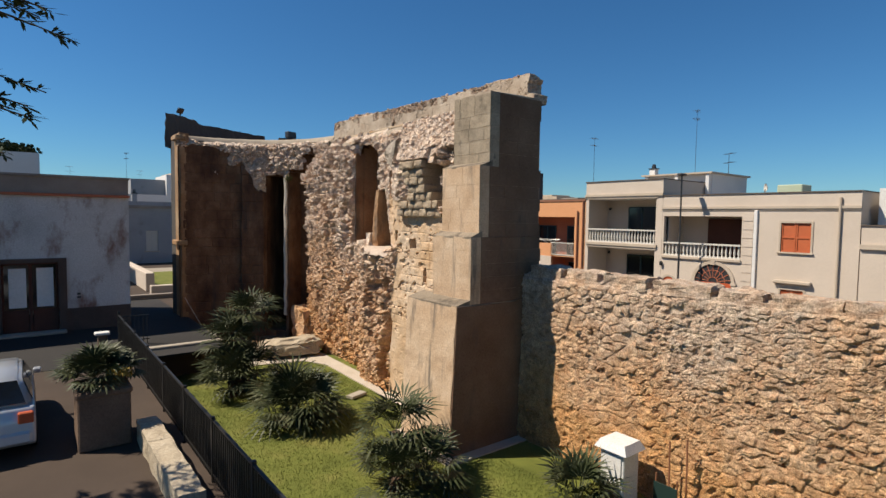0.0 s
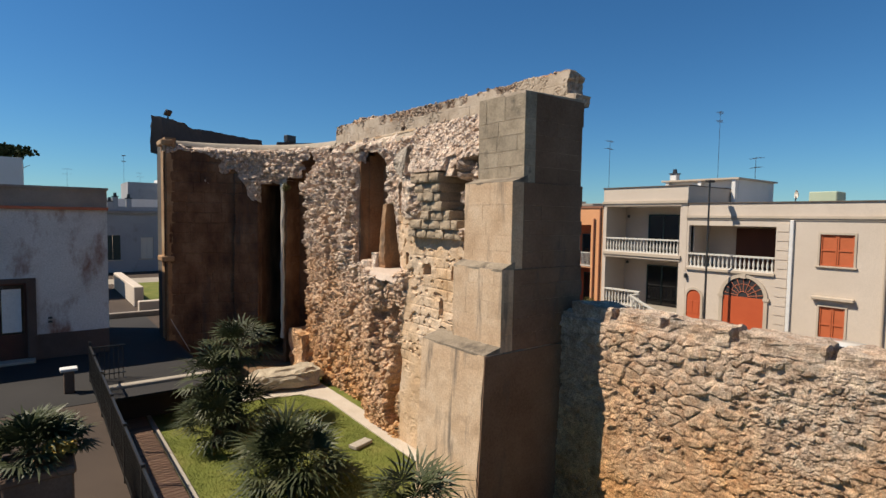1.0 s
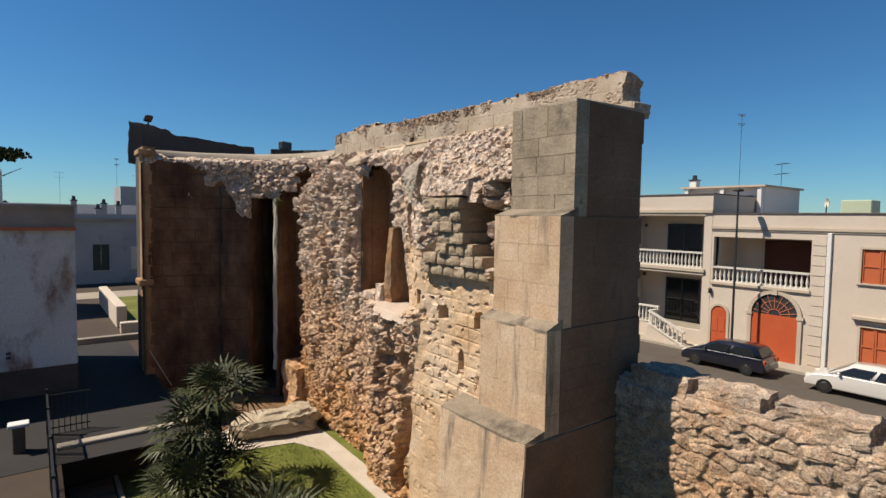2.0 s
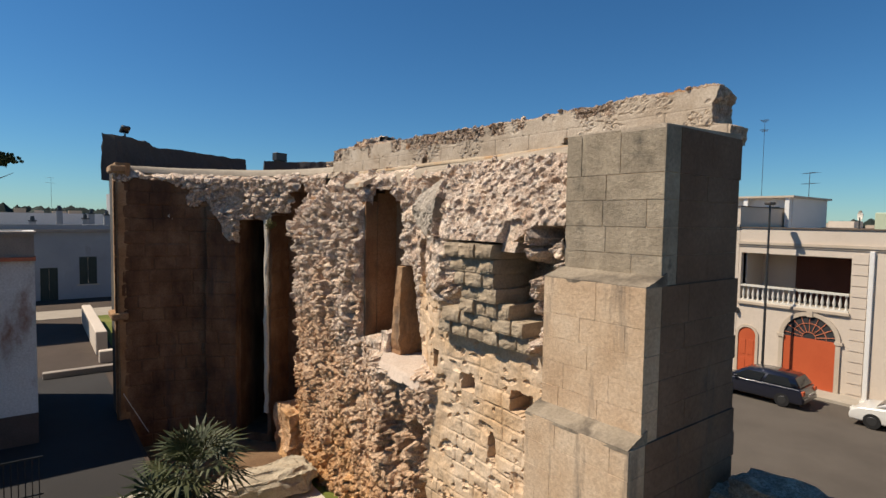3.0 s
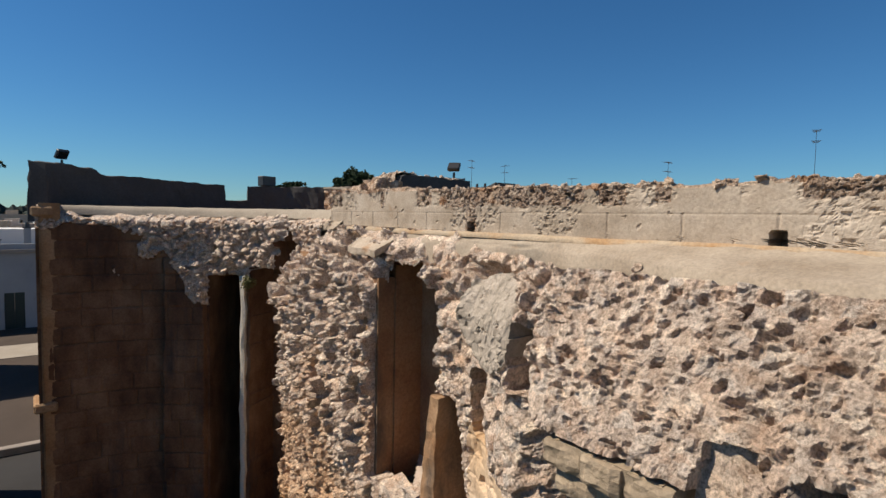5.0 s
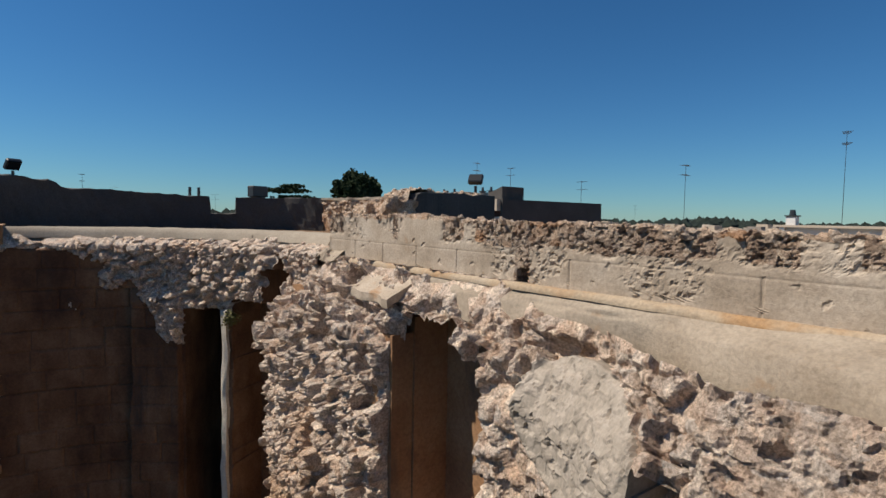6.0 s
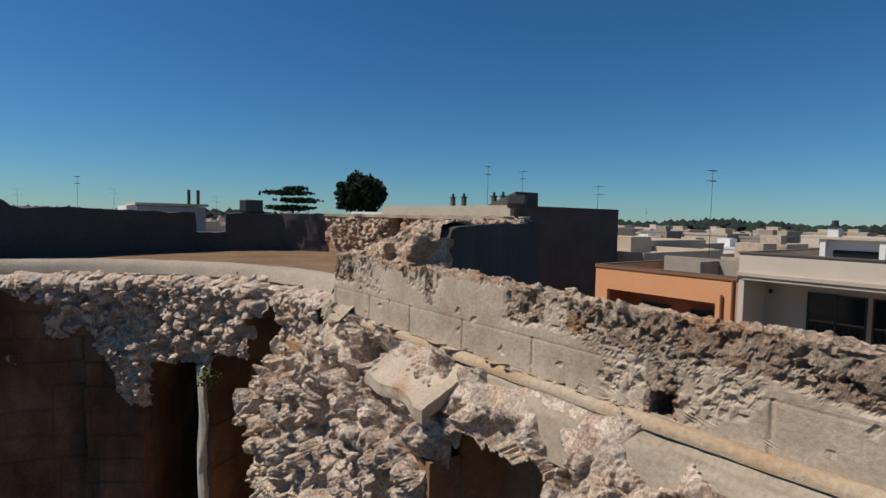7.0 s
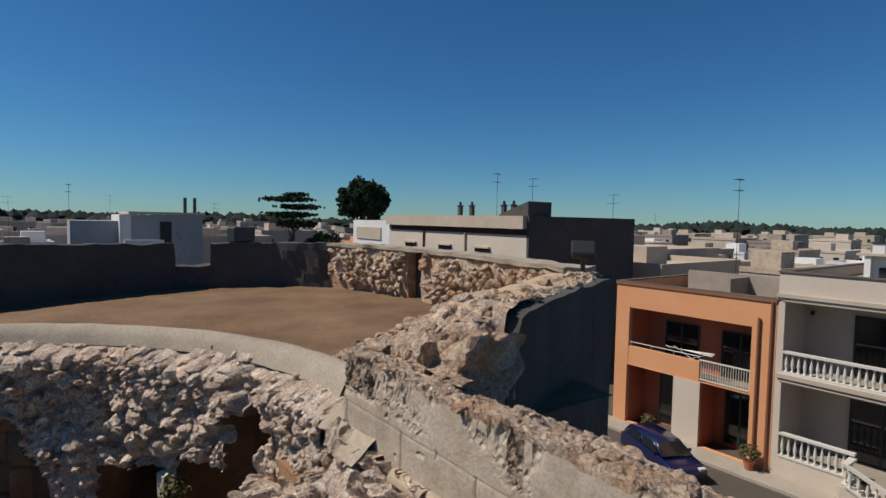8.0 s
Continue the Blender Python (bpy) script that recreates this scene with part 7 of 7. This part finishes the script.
tube(bm, (0.3, -1.2, -0.6), (0.6, 0.9, 0.3), 0.018, sides=5)
tube(bm, (0.6, -1.2, 0.3), (0.3, 0.9, -0.6), 0.018, sides=5)
part("frame", bm, M_RAILWHITE, rack)

# pots by the porch of the orange house
for x, y, k in ((37.55, 28.75, 1.0), (37.6, 33.9, 0.8)):
    pot = thing("potted_plant", "bushy green plant in a terracotta pot on the pavement", "potted plant", "pots by the porch", (x, y, Z_STREET + 0.14))
    part("pot", tube_bm((0, 0, 0), (0, 0, 0.38 * k), 0.17 * k, 0.24 * k, 14), M_TERRA, pot)
    bm = bmesh.new()
    pr_ = random.Random(int(y * 10))
    for i in range(300):
        d = Vector((pr_.gauss(0, 1), pr_.gauss(0, 1), pr_.gauss(0.3, 1))).normalized()
        p = Vector((0, 0, 0.75 * k)) + d * 0.42 * k * pr_.random() ** 0.4
        e = Vector((pr_.uniform(-1, 1), pr_.uniform(-1, 1), pr_.uniform(-0.5, 1))).normalized() * 0.15
        f = e.cross(d).normalized() * 0.045
        bm.faces.new([bm.verts.new(q) for q in (p, p + e * 0.5 + f, p + e, p + e * 0.5 - f)])
    part("foliage", bm, M_BUSH, pot)

# ---- trees ----


def leafy(bm, centre, radii, count, size, rng, hollow=0.55):
    """Many small leaf clumps, each a few crossed blades, over an uneven crown."""
    c = Vector(centre)
    for i in range(count):
        d = Vector((rng.gauss(0, 1), rng.gauss(0, 1), rng.gauss(0, 1))).normalized()
        r = rng.uniform(hollow, 1.0) * (0.82 + 0.36 * noise.noise(d * 2.3 + c))
        p = c + Vector((d.x * radii[0], d.y * radii[1], d.z * radii[2])) * r
        for k in range(3):
            a = Vector((rng.uniform(-1, 1), rng.uniform(-1, 1), rng.uniform(-1, 1))).normalized() * size * rng.uniform(0.6, 1.3)
            b = a.cross(Vector((rng.uniform(-1, 1), rng.uniform(-1, 1), rng.uniform(-1, 1)))).normalized() * size * 0.5
            bm.faces.new([bm.verts.new(q) for q in (p - a * 0.5, p + b, p + a * 0.6, p - b)])


def tree(x, y, z, height, crown, label, layers=None, seed=1, trunk_r=0.3, leaf=0.45, count=1600, leaf_mat=None):
    rng = random.Random(seed)
    t = thing("tree", label, "tree", "", (x, y, z))
    bm = bmesh.new()
    tube(bm, (0, 0, -0.2), (0.1, 0.05, height * 0.75), trunk_r, trunk_r * 0.35, 10)
    for i in range(9):
        a, h = rng.uniform(0, 6.28), height * rng.uniform(0.5, 0.72)
        tube(bm, (0, 0, h), (crown[0] * 0.7 * math.cos(a), crown[1] * 0.7 * math.sin(a), h + height * 0.14), trunk_r * 0.3, trunk_r * 0.08, 6)
    part("trunk", bm, M_BARK, t)
    bm = bmesh.new()
    if layers:
        for cx_, cz, rx, rz, m in layers:
            leafy(bm, (cx_, 0, cz), (rx, rx, rz), m, leaf, rng, 0.2)
    else:
        leafy(bm, (0, 0, height - crown[2]), crown, count, leaf, rng)
    part("crown", bm, leaf_mat or M_NEEDLE, t)
    return t


tree(48, 85, Z_STREET, 17.2, (4.3, 4.3, 3.4), "dense round dark green umbrella pine", None, 2, 0.4, 0.5, 2600)
tree(40, 90.5, Z_STREET, 15.0, (3.6, 3.6, 2), "flat-layered dark cedar tree", [(0.4, 14.4, 2.2, 0.35, 200), (-0.8, 13.7, 4.4, 0.40, 520), (1.0, 12.7, 4.0, 0.45, 460), (-0.5, 11.6, 4.4, 0.5, 480), (0.4, 10.3, 3.8, 0.6, 420)], 3, 0.35, 0.4)
tree(43.5, 88, Z_STREET, 9.6, (3.4, 3.4, 2.4), "yellowish green bushy tree behind the roofs", None, 5, 0.25, 0.4, 900, M_BUSH)
tree(1.2, 106, Z_UP, 15.2, (5.4, 5.4, 1.5), "wide flat-topped umbrella pine", [(0, 13.8, 5.4, 1.2, 1500), (-1.5, 13.0, 3.5, 0.8, 500)], 6, 0.4, 0.5)
# conifer whose branch tips reach over the upper street
con = thing("tree", "tall conifer with long feathery drooping branches", "tree", "", (-1.0, 12.3, Z_UP))
crng = random.Random(14)
bm = bmesh.new()
tube(bm, (0, 0, -0.2), (0, 0, 11), 0.28, 0.06, 10)
part("trunk", bm, M_BARK, con)
limbs, leaves = bmesh.new(), bmesh.new()
for i in range(46):
    a = crng.uniform(0, 2 * math.pi) if i > 13 else crng.uniform(-0.35, 0.3)
    h = crng.uniform(6.6, 10.3) if i > 13 else crng.uniform(5.6, 8.3)
    ln = (crng.uniform(3.0, 4.4) * (1.15 - 0.05 * h)) if i > 13 else crng.uniform(4.6, 5.7)
    prev = Vector((0, 0, h))
    for k in range(1, 9):
        t = k / 8
        p = Vector((math.cos(a) * ln * t, math.sin(a) * ln * t, h + 0.9 * t - 1.3 * t * t))
        tube(limbs, prev, p, 0.05 * (1.1 - t) + 0.006, sides=5)
        for s in range(10):
            u = crng.random()
            q = prev.lerp(p, u)
            w_ = (0.65 * (1.1 - t) + 0.2) * crng.uniform(0.4, 1)
            sgn = crng.choice((-1, 1))
            d = Vector((math.cos(a) * 0.7 - sgn * math.sin(a), math.sin(a) * 0.7 + sgn * math.cos(a), crng.uniform(-0.35, 0.05))).normalized() * w_
            e = Vector((0, 0, 1)).cross(d).normalized() * 0.03
            for m in range(4):
                o = q + d * (m / 4)
                dd = (d.normalized() + Vector((crng.uniform(-.6, .6), crng.uniform(-.6, .6), crng.uniform(-.4, .4)))).normalized() * 0.2
                leaves.faces.new([leaves.verts.new(z_) for z_ in (o, o + dd * 0.5 + e, o + dd, o + dd * 0.5 - e)])
            leaves.faces.new([leaves.verts.new(z_) for z_ in (q - e * 0.3, q + e * 0.3, q + d)])
        prev = p
part("limbs", limbs, M_BARK, con)
part("foliage", leaves, M_NEEDLE, con)

# ---- town beyond ----
town_rng = random.Random(31)


def town_house(w, d, h, wall_mat, seed):
    """A small flat-roofed house with windows, parapet and a stair head; built once, then copied."""
    r = random.Random(seed)
    t = thing("house", "small flat-roofed town house with a parapet", "house", "houses of the town beyond", (0, -900, Z_STREET))
    part("wall", box_bm(-w / 2, w / 2, -d / 2, d / 2, 0, h), wall_mat, t)
    bm = bmesh.new()
    ring(bm, -w / 2 - 0.1, w / 2 + 0.1, -d / 2 - 0.1, d / 2 + 0.1, 0.3, h, h + 0.55)
    part("parapet", bm, wall_mat, t)
    sx = r.uniform(-w / 2 + 2.2, w / 2 - 2.2)
    part("stair_head", box_bm(sx - 1.6, sx + 1.6, -1.5, 2.0, h, h + r.uniform(1.2, 2.2)), M_WHITE if r.random() < 0.35 else wall_mat, t)
    for k in range(3):
        u = -w / 2 + (k + 0.5) * w / 3
        for s in (0, 1):
            z = h - 2.4 if s == 0 else h - 2.3
            if s == 0:
                part("window", box_bm(u - 0.5, u + 0.5, -d / 2 - 0.05, -d / 2 + 0.05, z, z + 1.4), M_GLASS, t)
            else:
                v = -d / 2 + (k + 0.5) * d / 3
                part("window", box_bm(-w / 2 - 0.05, -w / 2 + 0.05, v - 0.5, v + 0.5, z, z + 1.4), M_GLASS if r.random() < 0.6 else M_GREEN, t)
    return t


protos = [town_house(11, 9, 6.4, M_CREAM, 1), town_house(9, 12, 5.2, M_WHITE, 2), town_house(13, 10, 7.2, M_CREAMDK, 3), town_house(8, 8, 4.6, M_CREAM, 4), town_house(12, 8, 6.0, M_PLASTER, 5), town_house(10, 10, 6.4, M_CAP, 6), town_house(10, 9, 6.2, M_ORANGE, 7)]
weights = [4, 3, 4, 3, 4, 3, 1]


def taken(x, y):
    return (x < 51 and 4 < y < 70 and x > 30) or (x < 32 and y < 68) or (36 < x < 56 and 40 < y < 95)


for a0, a1, r0, r1, gap in ((2, 36, 54, 330, 12.5), (64, 97, 66, 330, 13.5), (36, 64, 100, 330, 15)):
    rad_ = r0
    while rad_ < r1:
        stepa = math.degrees(gap / rad_)
        a = a0 + town_rng.uniform(0, stepa)
        while a < a1:
            x = 11.8 + rad_ * math.cos(radians(a)) + town_rng.uniform(-2, 2)
            y = 18 + rad_ * math.sin(radians(a)) + town_rng.uniform(-2, 2)
            if not taken(x, y) and town_rng.random() < 0.86:
                p = town_rng.choices(protos, weights)[0]
                copy_thing(p, pose(x, y, Z_STREET, 0, 0, town_rng.choice((0, 0, 0, 90, 3, -4))) @ Matrix.Diagonal((town_rng.uniform(0.8, 1.2), town_rng.uniform(0.8, 1.2), town_rng.uniform(0.8, 1.12), 1)))
            a += stepa * town_rng.uniform(0.95, 1.35)
        rad_ += gap * (1.0 + 0.004 * rad_)
for p in protos:
    for o in (*p.children_recursive, p):
        bpy.data.objects.remove(o)
# white stair house seen over the terrace parapet
sh = thing("house", "white block house with a shade-coloured front, dark door and roof slab", "house", "", (18.5, 75, Z_STREET), 0)
# sunless front coloured blue-grey for shade, sunward side left white
part("wall", box_bm(0, 6.2, 0, 7, 0, 11.2), M_FARWALL, sh)
part("side_wall", box_bm(-0.9, 0, 0, 7, 0, 11.2), M_WHITE, sh)
part("roof_slab", box_bm(-0.2, 6.4, -0.3, 7.2, 11.25, 11.5), M_CREAMDK, sh)
part("door", box_bm(2.4, 3.4, -0.06, 0.02, 8.6, 10.6), M_ROOM, sh)
part("annex", box_bm(-4.6, -0.9, 1, 7, 0, 10.6), M_FARWALL, sh)
part("yard_wall", box_bm(-0.9, 2.2, -3.4, -3.0, 0, 9.0), M_WHITE, sh)
for u in (5.0, 5.9):
    part("flue", tube_bm((u, 2, 11.4), (u, 2, 13.0), 0.16), M_DARKMETAL, sh)
for x, y, h in ((14, 80, 13.0), (9, 95, 12), (31, 96, 12), (96, 70, 12), (20, 110, 13)):
    antenna(x, y, 4, h - 4, town_rng.uniform(0, 180))
# woods along the horizon
bm = bmesh.new()
wrng = random.Random(77)
for i in range(2600):
    a, r = radians(wrng.uniform(-8, 108)), wrng.uniform(340, 620)
    hgt = (9.5 + 6.0 * max(0, noise.noise(Vector((math.cos(a) * 5, math.sin(a) * 5, 2))) + 0.25)) * wrng.uniform(0.6, 1.15) * (0.8 + r / 2200)
    c = Vector((11.8 + r * math.cos(a), 18 + r * math.sin(a), 0))
    m = Matrix.Translation((c.x, c.y, Z_STREET + hgt * 0.5)) @ Matrix.Rotation(wrng.uniform(0, 6), 4, "Z") @ Matrix.Diagonal((wrng.uniform(3, 8), wrng.uniform(3, 8), hgt * 0.55, 1))
    g = bmesh.ops.create_icosphere(bm, subdivisions=1, radius=1, matrix=m)
    for v in g["verts"]:
        v.co += Vector((wrng.uniform(-1, 1), wrng.uniform(-1, 1), wrng.uniform(-0.9, 0.9)))
tagged(link_mesh("woods", bm, M_WOODS), "dark line of distant trees on the horizon", "trees", "", "stuff")

# ---- single stones standing out of the rubble faces ----
stone_meshes = []
for k in range(8):
    bm = box_bm(-0.42, 0.42, -0.42, 0.42, -0.42, 0.42)
    bmesh.ops.subdivide_edges(bm, edges=bm.edges[:], cuts=2, use_grid_fill=True)
    for v in bm.verts:
        c = v.co.copy()
        v.co *= 1 - 0.22 * (sum(abs(a) > 0.4 for a in c) - 1)
        v.co += noise.noise_vector(c * 1.6 + Vector((k * 7, 1, 2))) * 0.26 + noise.noise_vector(c * 5 + Vector((k * 3, 5, 2))) * 0.12
    me = bpy.data.meshes.new("stone")
    bm.to_mesh(me)
    bm.free()
    stone_meshes.append(me)


def scatter_stones(parent, X, Y, Z, material, count, sizes, okay, seed):
    """Places stones on a rough face given as arrays; okay(y, z) says where."""
    r = random.Random(seed)
    meshes = []
    for me in stone_meshes:
        c = me.copy()
        c.materials.append(material)
        meshes.append(c)
    made = 0
    while made < count:
        i, j = r.randrange(X.shape[0] - 1), r.randrange(X.shape[1] - 1)
        y, z = float(Y[i, j]), float(Z[i, j])
        if not okay(y, z):
            continue
        s = r.uniform(*sizes)
        ob = new("stone", meshes[r.randrange(8)])
        ob.parent = parent
        ob.matrix_world = pose(float(X[i, j]) + s * 0.12, y, z, r.uniform(-25, 25), r.uniform(-20, 20), r.uniform(-30, 30)) @ Matrix.Diagonal((s * 0.8, s * r.uniform(1.0, 1.7), s * r.uniform(0.7, 1.0), 1))
        made += 1


scatter_stones(wall, face_x, yy, zz, M_RUBBLE, 280, (0.07, 0.17), lambda y, z: not (15.0 < y < 17.2 and z > 6.8) and not (y < 16.0 and z < 5.6) and not (15.3 < y < 19.4 and z > 4.2) and not (y < 15.2 and z < 7.6) and z < 8.3, 3)
scatter_stones(precinct, px_, py_, pz_, M_PRECINCT, 290, (0.07, 0.2), lambda y, z: y > 1.0 and z < 3.9, 5)


def heap_stones(parent, spots, material, sizes, seed):
    """Loose and embedded stones at given places."""
    r = random.Random(seed)
    meshes = []
    for me in stone_meshes:
        c = me.copy()
        c.materials.append(material)
        meshes.append(c)
    for x, y, z in spots:
        s = r.uniform(*sizes)
        ob = new("stone", meshes[r.randrange(8)])
        ob.parent = parent
        ob.matrix_world = pose(x, y, z, r.uniform(-40, 40), r.uniform(-40, 40), r.uniform(0, 360)) @ Matrix.Diagonal((s * r.uniform(0.8, 1.3), s * r.uniform(0.9, 1.5), s * r.uniform(0.6, 0.9), 1))


hr = random.Random(41)
cap_at = np.argwhere(is_top & (SHELL[..., 2] > 8.9))
heap_stones(parapet, [tuple(float(c) for c in SHELL[tuple(cap_at[hr.randrange(len(cap_at))])]) for _ in range(200)], M_DIRTTOP, (0.04, 0.10), 1)
bank = [(i, j) for i in range(0, mx.shape[0] - 1) for j in range(0, mx.shape[1] - 1) if keep[i, j] and (north[i, j] < 0.5 or mx[i, j] < 14.9)]
heap_stones(terrace, [(float(mx[q]), float(my[q]), float(mz[q])) for q in hr.sample(bank, 220)], M_DIRTTOP, (0.04, 0.13), 2)
rub_at = np.argwhere(rub_cell & (aa[:-1, :-1] > 2) & (az[:-1, :-1] > 5.5) & (az[:-1, :-1] < 8.5))
heap_stones(apse, [tuple(float(c) for c in AP[tuple(rub_at[hr.randrange(len(rub_at))])]) for _ in range(240)], M_RUBBLE, (0.06, 0.16), 3)
spots = []
for _ in range(290):
    t = hr.random()
    x, y = (17.2 + 0.55 * t, 29.6 - 2.4 * t) if hr.random() < 0.4 else (17.76 - 0.45 * t, 26.6 - 4.0 * t)
    spots.append((x - 0.03, y, hr.uniform(8.8, 9.58)))
heap_stones(tp, spots, M_DIRTTOP, (0.07, 0.17), 4)
